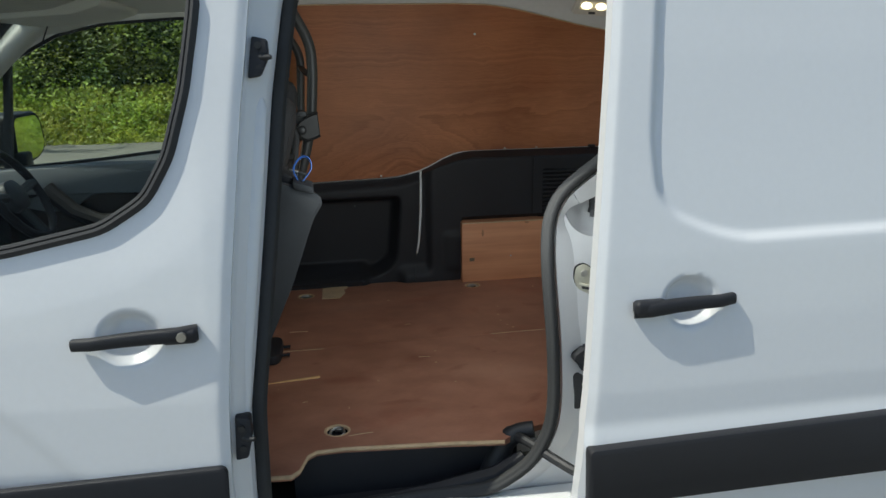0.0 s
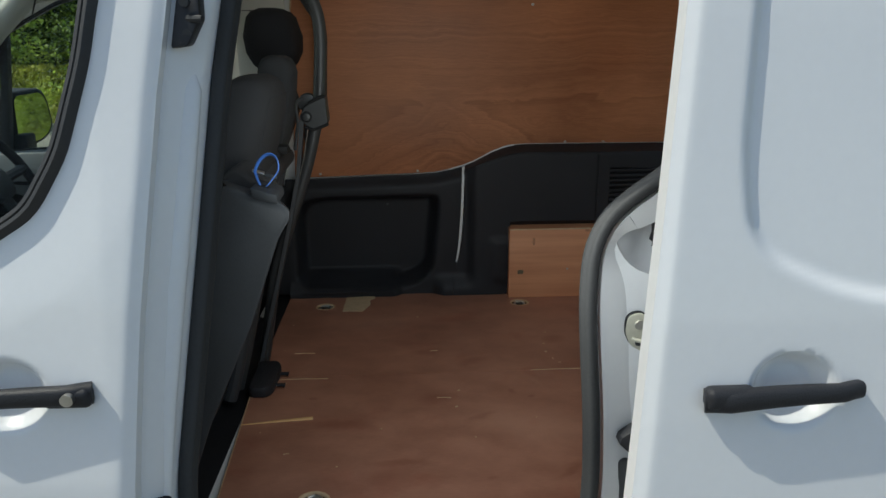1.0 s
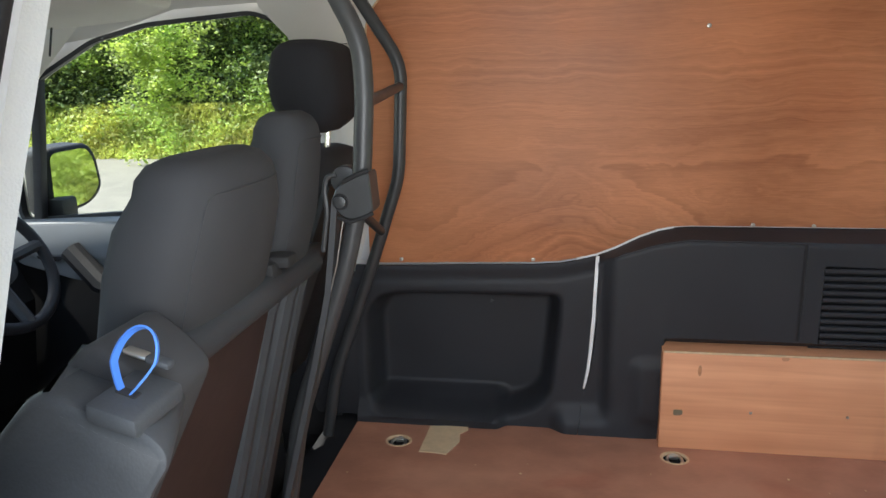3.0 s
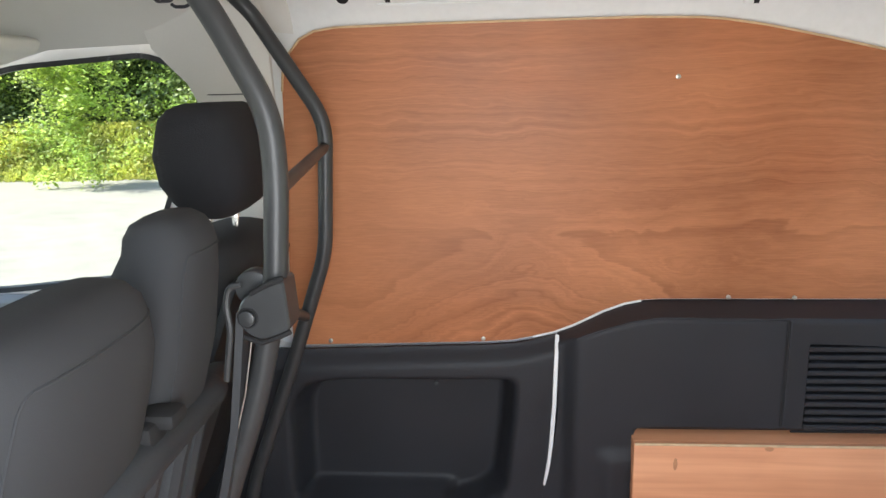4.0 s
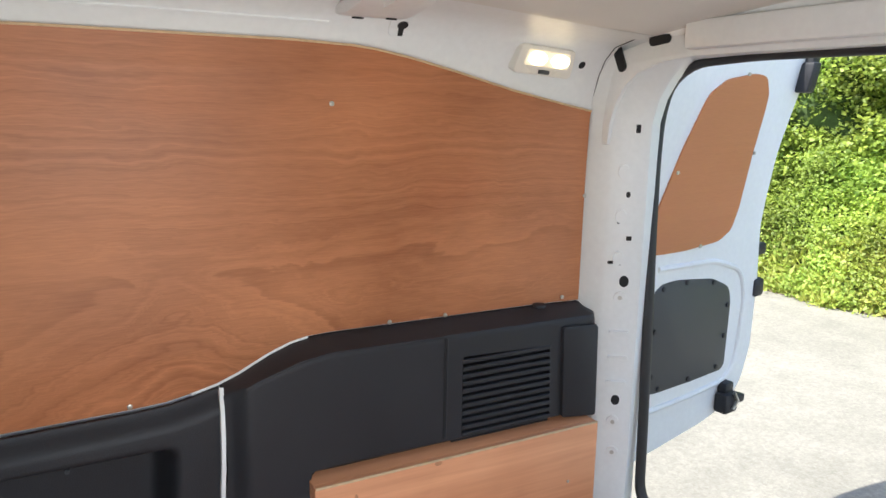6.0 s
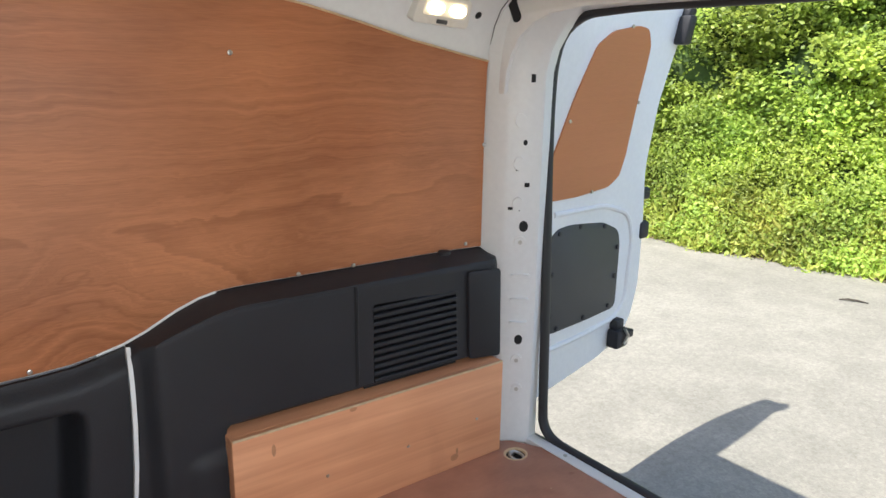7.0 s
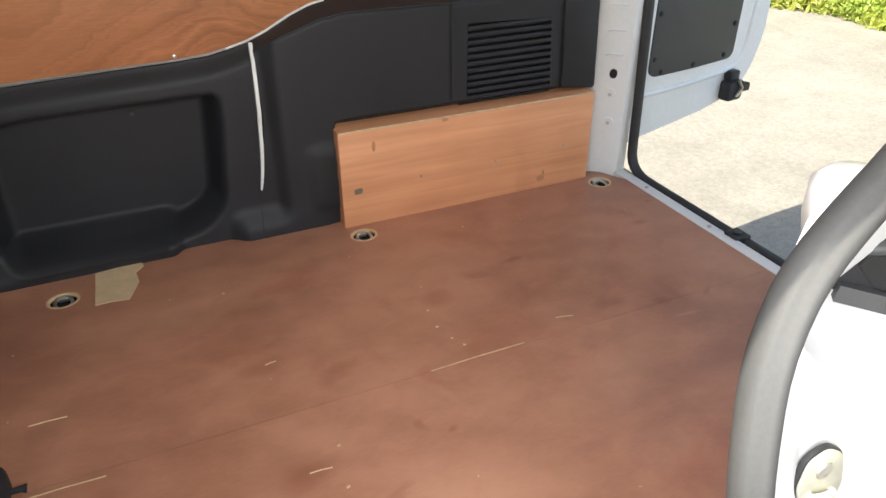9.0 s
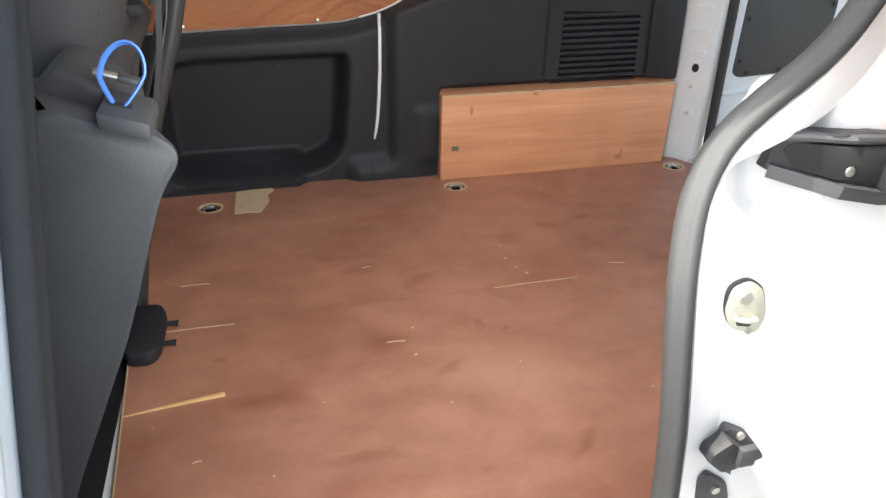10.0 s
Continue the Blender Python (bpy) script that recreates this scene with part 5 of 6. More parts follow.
def rear_door(flip):
    """A rear door swung right back; built along its own width u, depth w and height z."""
    o, e, nrm = Vector((1.142, 1.703, 0)), Vector((0.990, 0.1406, 0)), Vector((-0.1406, 0.990, 0))
    def lay(bm):
        for v in bm.verts:
            p = o + e * v.co.x + nrm * v.co.y + Vector((0, 0, v.co.z))
            k = max(0.0, p.z - 1.25)
            p.y -= 0.16 * k * k
            if flip:
                p.y = 2 * MID - p.y
            v.co = p
        return bm
    d = thing("rear_door", (1.4, 1.74 if not flip else 0.0, 0.6), "white rear door standing wide open, lined with plywood", "door", "rear doors of the van")
    cuts = (1.3, 1.45, 1.6, 1.75, 1.85)
    def curved(bm):
        return lay(bend(bm, lambda c: c, cuts))
    outline = rounded([(-0.10, 0.615), (0.0, 0.628), (0.30, 0.665), (0.46, 0.70), (0.535, 0.78), (0.575, 0.90), (0.578, 1.13), (0.560, 1.35), (0.590, 1.60), (0.640, 1.80), (0.665, 1.90), (0.60, 1.945), (0.2, 1.925), (-0.07, 1.87), (-0.10, 1.80)], 0.03, 4)
    upper = rounded([(-0.085, 1.305), (0.0, 1.298), (0.12, 1.298), (0.30, 1.312), (0.365, 1.345), (0.395, 1.42), (0.438, 1.72), (0.440, 1.79), (0.405, 1.845), (0.34, 1.852), (0.20, 1.830), (0.125, 1.785), (0.05, 1.63), (-0.04, 1.42), (-0.08, 1.34)], 0.02, 3)
    lower = rounded([(-0.022, 0.855), (0.012, 0.836), (0.22, 0.836), (0.395, 0.842), (0.415, 0.86), (0.418, 1.09), (0.400, 1.145), (0.30, 1.185), (0.10, 1.205), (0.02, 1.200), (-0.02, 1.17)], 0.025, 4)
    part("door_frame", curved(plate(outline, "y", 0.0, 0.024, holes=(upper, lower), bevel=0.0)), INNER, d, "white pressed inner door frame", 30)
    part("door_skin", curved(plate(outline, "y", 0.026, 0.085, bevel=0.012)), WHITE, d, "white outer door skin", 30)
    grow = lambda pts, k: [(0.19 + (u - 0.19) * k, z) for u, z in pts]
    ply = part("lining_panel", curved(plate(grow(upper, 1.02), "y", -0.006, 0.004)), PLYDOOR, d, "red-brown plywood lining panel")
    low = part("cover_panel", curved(plate(lower, "y", -0.004, 0.012, bevel=0.006)), GREYP, d, "dark grey plastic cover panel")
    for u, z in ((0.30, 1.848), (0.432, 1.60), (0.20, 1.306), (0.03, 1.55)):
        part("screw", lay(disc((u, -0.010, z), "y", 0.006, 0.005, 10)), STEEL, ply)
    for u, z in ((0.0, 0.90), (0.0, 1.05), (0.03, 1.185), (0.15, 1.192), (0.30, 1.172), (0.395, 1.08), (0.39, 0.97), (0.36, 0.862), (0.20, 0.852), (0.04, 0.852)):
        part("clip", lay(disc((u, -0.009, z), "y", 0.009, 0.006, 10, 0.002)), TRIM, low)
    # raised pressing lines round the panels
    swage = [(u, 0.0, z) for u, z in rounded([(-0.05, 0.78), (0.20, 0.785), (0.42, 0.80), (0.48, 0.86), (0.50, 1.10), (0.46, 1.20), (0.30, 1.245), (0.0, 1.25)], 0.05, 5, closed=False)]
    part("pressing", lay(tube(swage, 0.010, 8)), INNER, d)
    latch = part("latch", lay(join(box(0.375, 0.455, -0.05, 0.002, 0.69, 0.765, 0.012), box(0.39, 0.44, -0.035, 0.002, 0.76, 0.80, 0.008), box(0.44, 0.50, -0.045, -0.015, 0.715, 0.745, 0.006))), TRIM, d, "black rear door latch")
    part("latch_bar", lay(tube([(0.41, -0.056, 0.71), (0.43, -0.06, 0.74), (0.41, -0.056, 0.77)], 0.006, 8)), STEEL, latch)
    part("top_latch", lay(join(box(0.60, 0.655, -0.045, 0.002, 1.80, 1.90, 0.01), box(0.615, 0.665, -0.03, 0.002, 1.885, 1.925, 0.008))), TRIM, d, "black upper latch")
    part("edge_handle", lay(join(box(0.555, 0.62, -0.01, 0.06, 1.08, 1.15, 0.015), box(0.56, 0.66, 0.02, 0.07, 1.225, 1.27, 0.01))), TRIM, d, "black lock and catch on the door's edge")
    part("hinge", lay(box(-0.155, -0.09, 0.02, 0.06, 0.76, 0.83, 0.008)), WHITE, d)
    part("hinge", lay(box(-0.155, -0.09, 0.02, 0.06, 1.30, 1.37, 0.008)), WHITE, d)


rear_door(False)
rear_door(True)


# ---------------------------------------------------------------- load space lining
def floor_boards():
    def hole(x, y):
        return ellipse(x, y, 0.036, 0.033, 22)
    far = [(-0.90, 0.8777), (0.905, 0.8777), (0.905, 1.475), (0.86, 1.56), (0.80, 1.60), (-0.90, 1.64)]
    near = [(-0.90, 0.8755), (-0.862, 0.10), (-0.845, 0.043), (-0.775, 0.038), (-0.755, 0.060), (-0.735, 0.125), (-0.71, 0.146), (-0.64, 0.150), (-0.35, 0.122), (-0.19, 0.100), (-0.13, 0.14), (-0.02, 0.18), (0.905, 0.18), (0.905, 0.8772), (0.35, 0.8768)]
    for outline, rings in ((far, ((-0.748, 1.488), (0.020, 1.487), (0.816, 1.494))), (near, ((-0.650, 0.244), (0.816, 0.25)))):
        f = tagged(finish("floor_board", plate(outline, "z", 0.582, FZ, holes=[hole(*r) for r in rings]), FLOOR), "scuffed brown phenolic plywood floor board", "floor board", "floor boards", "structure")
    part("board_edge", tube([(x, y - 0.002, 0.594) for x, y in near[1:10]], 0.006, 6), PALE, f, "pale bare edge of the floor board")
    part("board_edge", tube([(-0.901, 0.86, 0.594), (-0.864, 0.12, 0.594)], 0.005, 6), PALE, f, "pale bare edge of the floor board")


floor_boards()


def lashing_ring():
    r = thing("lashing_ring", (0, 0, 0), "steel lashing eye sunk in a round hole in the floor", "lashing ring", "lashing rings in the floor")
    rim = [(0.0355 * math.cos(a), 0.0325 * math.sin(a), -0.004) for a in np.linspace(0, 2 * math.pi, 25)[:-1]]
    part("hole_rim", tube(rim, 0.0055, 6, closed=True), PALE, r, "pale cut edge of the hole")
    part("cup", loft([[(x, y, z) for x, y in ellipse(0, 0, 0.036 * k, 0.033 * k, 22)] for k, z in ((1, -0.004), (0.95, -0.016), (0.3, -0.0175))], open_first=True), DARK, r)
    eye = [(0.020 * math.cos(a), 0.022 * math.sin(a) - 0.003, -0.006 + 0.004 * math.sin(a)) for a in np.linspace(0, 2 * math.pi, 19)[:-1]]
    part("eye", tube(eye, 0.0045, 8, closed=True), STEEL, r, "zinc ring")
    part("clamp", box(-0.012, 0.012, 0.010, 0.022, -0.012, 0.000, 0.003), STEEL, r)
    return r


ring0 = lashing_ring()
for x, y in ((0.020, 1.487), (0.816, 1.494), (-0.650, 0.244), (0.816, 0.25)):
    copy_thing(ring0, pose(x, y, FZ, 0, 0, 25 * x))
ring0.matrix_basis = pose(-0.748, 1.488, FZ)

PLY_LOW = [(-0.862, 1.082), (-0.805, 1.082), (-0.527, 1.091), (-0.373, 1.095), (-0.300, 1.100), (-0.250, 1.110), (-0.195, 1.124), (-0.148, 1.143), (-0.081, 1.178), (-0.030, 1.198), (0.010, 1.206), (0.057, 1.209), (0.202, 1.209), (0.675, 1.208), (0.80, 1.204)]
PLY_TOP = [(0.79, 1.726), (0.70, 1.742), (0.535, 1.773), (0.384, 1.808), (0.30, 1.826), (0.241, 1.838), (0.16, 1.851), (0.106, 1.856), (-0.023, 1.860), (-0.487, 1.858), (-0.70, 1.855), (-0.750, 1.848), (-0.785, 1.832), (-0.815, 1.800), (-0.832, 1.76), (-0.838, 1.717)]


def head_of_screw(x, y, z, parent):
    part("screw", disc((x, y - 0.0045, z), "y", 0.0058, 0.004, 10, 0.001), STEEL, parent)


def lining():
    pan = thing("ply_lining", (0, 1.66, 1.08), "red-brown plywood lining panel with flowing grain screwed to the wall", "wall panel")
    def y_of(x, z):
        return wall_y(z + 0.045 * smooth01((x - 0.05) / 0.85) * smooth01((z - 1.6) / 0.3)) - 0.013
    bm = bend(plate(PLY_LOW + PLY_TOP, "y", 0.0, 0.009), lambda c: (c.x, y_of(c.x, c.z) + c.y, c.z), (1.2, 1.35, 1.5, 1.6, 1.7, 1.74, 1.78, 1.80, 1.82, 1.84))
    part("veneer_sheet", bm, PLY, pan, "", 60)
    lip = [(x, y_of(x, z) - 0.001, z - 0.002) for x, z in PLY_LOW[5:11]]
    part("cut_edge", tube(lip, 0.0032, 6), INNER, pan, "white gap along the panel's cut edge")
    for x, z in ((-0.762, 1.096), (-0.374, 1.103), (0.216, 1.213), (0.37, 1.212), (0.740, 1.219), (0.067, 1.733), (0.793, 1.50)):
        head_of_screw(x, y_of(x, z), z, pan)
    top = [(x, y_of(x, z) - 0.001, z + 0.001) for x, z in PLY_TOP]
    part("top_edge", tube(top, 0.0028, 6), PALE, pan)
    near = tagged(finish("ply_lining", bend(plate([(0.24, 1.20), (0.80, 1.20), (0.80, 1.73), (0.3, 1.84), (0.24, 1.8)], "y", 0.0, 0.009), lambda c: (c.x, 2 * MID - wall_y(c.z) + 0.014 + c.y, c.z), (1.5, 1.7, 1.78)), PLY), "plywood lining panel on the wall beside the side opening", "wall panel")


lining()


def moulded(left, right, heights, face, columns, hole=None, thick=0.012):
    """A moulded panel: rows of points at heights(x) between two side lines, set back by face(x, z), with an optional hole."""
    bm, grid = bmesh.new(), []
    for i in range(columns + 1):
        u = i / columns
        col = []
        for k, z in enumerate(heights(left(0.9) + (right(0.9) - left(0.9)) * u)):
            col.append(bm.verts.new((left(z) + (right(z) - left(z)) * u, 0, z)))
        grid.append(col)
    for a, b in zip(grid, grid[1:]):
        for k in range(len(a) - 1):
            q = (a[k], b[k], b[k + 1], a[k + 1])
            if hole and inside(sum(v.co.x for v in q) / 4, sum(v.co.z for v in q) / 4, hole):
                continue
            bm.faces.new(q)
    bmesh.ops.delete(bm, geom=[v for v in bm.verts if not v.link_faces], context="VERTS")
    for v in bm.verts:
        if hole and v.is_boundary and abs(edge_gap(v.co.x, v.co.z, hole)) < 0.012:
            p, best, spot = Vector((v.co.x, v.co.z)), 9.0, None
            for k in range(len(hole)):
                a, b = Vector(hole[k - 1]), Vector(hole[k])
                t = max(0.0, min(1.0, (p - a).dot(b - a) / max(1e-9, (b - a).length_squared)))
                q = a + (b - a) * t
                if (p - q).length < best:
                    best, spot = (p - q).length, q
            v.co.x, v.co.z = spot.x, spot.y
        v.co.y = face(v.co.x, v.co.z)
    got = bmesh.ops.extrude_face_region(bm, geom=bm.faces[:])
    bmesh.ops.translate(bm, verts=[g for g in got["geom"] if isinstance(g, bmesh.types.BMVert)], vec=(0, thick, 0))
    return bm


def front_trim():
    t = thing("front_trim", (-0.55, 1.62, FZ), "black plastic lower wall trim with a deep pocket", "wall trim")
    top = [(x, z - 0.004) for x, z in PLY_LOW[:7]]
    pocket = rounded([(-0.868, 0.625), (-0.47, 0.620), (-0.375, 0.645), (-0.318, 0.70), (-0.292, 0.96), (-0.296, 1.012), (-0.74, 1.010), (-0.83, 0.995), (-0.868, 0.93)], 0.05, 6)
    crest = lambda x: lerp(x, top)
    def face(x, z):
        y = 1.618 + 0.034 * smooth01((z - crest(x) + 0.050) / 0.050) ** 1.5
        gap = edge_gap(x, z, pocket)
        y += 0.116 * smooth01((gap + 0.006) / 0.042)
        low = smooth01((0.665 - z) / 0.050)
        y -= low * 0.030 * smooth01((-0.44 - x) / 0.04)
        foot = smooth01((0.690 - z) / 0.07) * smooth01((x + 0.33) / 0.06)
        y = y * (1 - foot) + 1.584 * foot
        y -= 0.050 * smooth01((0.685 - z) / 0.03) * smooth01((gap + 0.01) / 0.03) * smooth01((-0.44 - x) / 0.05)
        return y
    rows = lambda x: [0.60 + (crest(x) - 0.60) * k / 62 for k in range(63)]
    part("trim_panel", moulded(lambda z: -0.90, lambda z: lerp(z, [(0.60, -0.240), (0.70, -0.226), (0.82, -0.204), (0.93, -0.198), (1.12, -0.195)]), rows, face, 84), TRIM, t, "", 60)
    part("clip", disc((-0.50, 1.726, 0.955), "y", 0.005, 0.006, 8), GREYP, t)


front_trim()


def edge_strip():
    path = [(-0.193, 1.642, 1.121), (-0.195, 1.628, 1.10), (-0.1975, 1.613, 1.06), (-0.199, 1.606, 1.03), (-0.201, 1.604, 0.96), (-0.207, 1.603, 0.86), (-0.213, 1.602, 0.80), (-0.219, 1.600, 0.765), (-0.224, 1.600, 0.740)]
    solid("edge_strip", sweep(path, [(-0.0045, -0.006), (0.0045, -0.006), (0.0045, 0.006), (-0.0045, 0.006)], up=(0, 1, 0), scales=[1, 1, 1, 1, 1, 1, 0.9, 0.8, 0.5]), INNER, "thin white strip between the two black trims", "strip")


edge_strip()


def rear_trim():
    t = thing("rear_trim", (0.3, 1.60, FZ), "black plastic rear wall trim with a slotted vent", "wall trim")
    rim = [(x, z - 0.004) for x, z in PLY_LOW[6:]] + [(0.818, 1.186), (0.830, 1.160), (0.836, 1.120)]
    crest = lambda x: lerp(x, rim)
    crease = lambda x: min(crest(x) - 0.006, lerp(x, [(-0.2, 1.100), (-0.16, 1.130), (-0.12, 1.145), (-0.03, 1.174), (0.04, 1.185), (0.34, 1.182), (0.8, 1.180)]))
    def face(x, z):
        over = max(0.0, z - crease(x)) / (crest(x) - crease(x))
        y = 1.588 + 0.066 * over * smooth01((0.83 - x) / 0.02) + 0.004 * smooth01((z - crease(x) + 0.008) / 0.008)
        y += 0.030 * smooth01((-0.135 - x) / 0.05) ** 1.5 * (1 - min(1.0, over))
        y -= 0.014 * smooth01((0.855 - z) / 0.04) * smooth01((z - 0.63) / 0.04) * smooth01((x + 0.11) / 0.05) * smooth01((0.0 - x) / 0.02)
        y += 0.036 * smooth01((0.905 - z) / 0.02) * smooth01((x + 0.012) / 0.012)
        foot = smooth01((0.690 - z) / 0.07) * smooth01((-0.02 - x) / 0.03)
        y = y * (1 - foot) + 1.584 * foot
        y += 0.03 * smooth01((x - 0.79) / 0.04)
        return y
    vent = rounded([(0.385, 0.905), (0.662, 0.895), (0.652, 1.112), (0.385, 1.122)], 0.006, 2)
    rows = lambda x: [0.60 + (crease(x) - 0.008 - 0.60) * k / 58 for k in range(59)] + [crease(x) - 0.004, crease(x)] + [crease(x) + (crest(x) - crease(x)) * k / 4 for k in range(1, 5)]
    part("trim_panel", moulded(lambda z: lerp(z, [(0.60, -0.238), (0.70, -0.226), (0.82, -0.202), (0.93, -0.190), (1.12, -0.192)]), lambda z: 0.836, rows, face, 112, vent), TRIM, t, "", 35)
    part("vent_back", box(0.37, 0.675, 1.612, 1.618, 0.88, 1.135), DARK, t)
    for k in range(11):
        z = 0.905 + 0.0197 * k
        s = box(0.383 + 0.0012 * (10 - k) * 0.3, 0.664 - 0.0009 * k, 1.5858, 1.603, z, z + 0.0118, 0.002, 1)
        part("slat", s, TRIM, t)
    part("seam", box(0.3310, 0.3350, 1.5862, 1.5900, 0.912, 1.178), DARK, t)
    part("end_panel", plate(rounded([(0.698, 0.90), (0.818, 0.885), (0.808, 1.155), (0.688, 1.162)], 0.014), "y", 1.577, 1.592, bevel=0.006), TRIM, t, "raised end cover")
    fold = [(x, 1.5872, crease(x) - 0.001) for x in np.linspace(-0.150, 0.325, 26)]
    part("crease_bead", tube(fold, 0.0032, 8), TRIM, t, "", 60)
    part("seam_bead", tube([(0.3385, 1.5872, 0.915), (0.3385, 1.5872, 1.176)], 0.0026, 8), TRIM, t, "", 60)
    part("plug", disc((0.632, 1.618, 1.212), "z", 0.018, 0.010, 14, 0.003), TRIM, t)


rear_trim()


def arch_box(x0, x1, y0, y1, z1, far):
    """Plywood boards boxing in the wheel arch."""
    b = thing("wheel_arch_box", ((x0 + x1) / 2, (y0 + y1) / 2, FZ), "pale plywood box over the wheel arch standing on the floor", "box", "plywood boxes over the wheel arches")
    f0, f1 = (y0, y0 + 0.018) if far else (y1 - 0.018, y1)
    front = part("front_board", box(x0, x1, f0, f1, FZ, z1, 0.0025, 2), BOARD, b)
    part("top_board", box(x0 + 0.002, x1, f1 + 0.001 if far else y0, y1 if far else f0 - 0.001, z1 - 0.02, z1 - 0.001, 0.0015, 1), BOARD, b)
    part("end_board", box(x0 + 0.002, x0 + 0.02, f1 + 0.001 if far else y0, y1 if far else f0 - 0.001, FZ, z1 - 0.022, 0.0015, 1), BOARD, b)
    part("bare_edge", tube([(x0 + 0.002, f0 + 0.0015 if far else f1 - 0.0015, z1 - 0.001), ((x0 + x1) / 2, f0 + 0.0012 if far else f1 - 0.0012, z1 - 0.0012), (x1 - 0.002, f0 + 0.0015 if far else f1 - 0.0015, z1 - 0.001)], 0.0032, 6), PALE, b, "pale bare edge")
    if far:
        for x, z in ((0.219, 0.719), (0.462, 0.720), (0.70, 0.73)):
            part("screw", disc((x, f0 - 0.002, z), "y", 0.004, 0.004, 8), STEEL, front)
        for u, v, ru, rv in ((0.081, 0.835, 0.005, 0.016), (0.621, 0.633, 0.014, 0.010), (0.630, 0.650, 0.004, 0.010), (0.295, 0.878, 0.010, 0.006)):
            part("stain", plate([(u + (a - u), c) for a, c in ellipse(u, v, ru, rv, 12)], "y", f0 - 0.0006, f0 + 0.002), STAIN, front, "brown stain")
        part("knot", plate(rounded([(0.018, 0.700), (0.042, 0.702), (0.042, 0.718), (0.018, 0.717)], 0.005, 3), "y", f0 - 0.001, f0 + 0.002), SOIL, front, "dark knot hole")
    return b


arch_box(-0.017, 0.795, 1.541, 1.626, 0.886, True)
arch_box(0.275, 0.82, 0.13, 0.345, 0.905, False)


def litter():
    tape = thing("paper_offcut", (-0.62, 1.5, FZ), "torn tan paper stuck to the floor beside the trim", "paper")
    part("sheet", bend(plate([(-0.677, 1.430), (-0.672, 1.582), (-0.612, 1.590), (-0.562, 1.600), (-0.556, 1.570), (-0.577, 1.545), (-0.572, 1.496), (-0.590, 1.450), (-0.600, 1.424), (-0.64, 1.430)], "z", FZ + 0.0006, FZ + 0.003), lambda c: c), TAN, tape)
    solid("wood_splinter", sweep([(-0.888, 0.591, FZ + 0.002), (-0.80, 0.602, FZ + 0.003), (-0.696, 0.615, FZ + 0.003)], [(-0.004, -0.002), (0.004, -0.002), (0.003, 0.002), (-0.003, 0.002)], scales=[0.4, 0.9, 1.3]), FRESH, "long pale wood splinter on the brown floor", "splinter")
    rng = random.Random(5)
    marks = [(-0.807, 1.051, -0.739, 1.050), (-0.832, 0.861, -0.677, 0.859), (-0.346, 0.714, -0.305, 0.711), (-0.751, 0.439, -0.735, 0.441), (-0.04, 0.8775, 0.186, 0.8795), (0.30, 0.93, 0.34, 0.92), (-0.354, 1.042, -0.33, 1.046), (-0.62, 0.205, -0.55, 0.213)]
    for x0, y0, x1, y1 in marks:
        solid("wood_chip", sweep([(x0, y0, FZ + 0.0012), ((x0 + x1) / 2, (y0 + y1) / 2 + 0.001, FZ + 0.0016), (x1, y1, FZ + 0.0012)], [(-0.0012, -0.001), (0.0012, -0.001), (0.0008, 0.0006), (-0.0008, 0.0006)]), PALE, "thin pale wood shaving on the brown floor", "wood chip", "wood shavings on the floor")
    spots = [(0.063, 1.177), (-0.053, 1.393), (-0.279, 0.756), (0.034, 1.012), (0.063, 0.928)] + [(rng.uniform(-0.85, 0.8), rng.uniform(0.3, 1.45)) for _ in range(26)]
    for x, y in spots:
        s, a = rng.uniform(0.0011, 0.0024), rng.uniform(0, 3)
        bm = box(-s * 1.6, s * 1.6, -s, s, 0, s, 0.0004, 1)
        bmesh.ops.transform(bm, matrix=pose(x, y, FZ + 0.0002, 0, 0, math.degrees(a)), verts=bm.verts)
        solid("crumb", bm, PALE, "tiny pale wood crumb on the brown floor", "crumb", "wood crumbs on the floor")


litter()
# ---------------------------------------------------------------- cab
def padded(name, sections, material, parent, label="", power=3.2):
    """A cushion with rounded ends, from sections of x, y, z, half depth, half width."""
    (xa, ya, za, ha, wa), (xb, yb, zb, hb, wb) = sections[0], sections[-1]
    low = [(xa, ya, za - 0.03 * (1 - c), ha * s, wa * (1 - (1 - s) * ha / wa)) for c, s in ((0.0, 0.45), (0.45, 0.75), (0.8, 0.93))]
    high = [(xb, yb, zb + 0.045 * k, hb * s, wb * (1 - (1 - s) * 0.55)) for k, s in ((0.45, 0.93), (0.8, 0.74), (1.0, 0.42))]
    return part(name, cushion(low + list(sections) + high, 32, power), material, parent, label, 60)


def rounded_path(points):
    """A line eased through its points, for piping."""
    p = [Vector(q) for q in points]
    for _ in range(2):
        p = [p[0]] + [q for a, b in zip(p, p[1:]) for q in (a * 0.75 + b * 0.25, a * 0.25 + b * 0.75)] + [p[-1]]
    return p


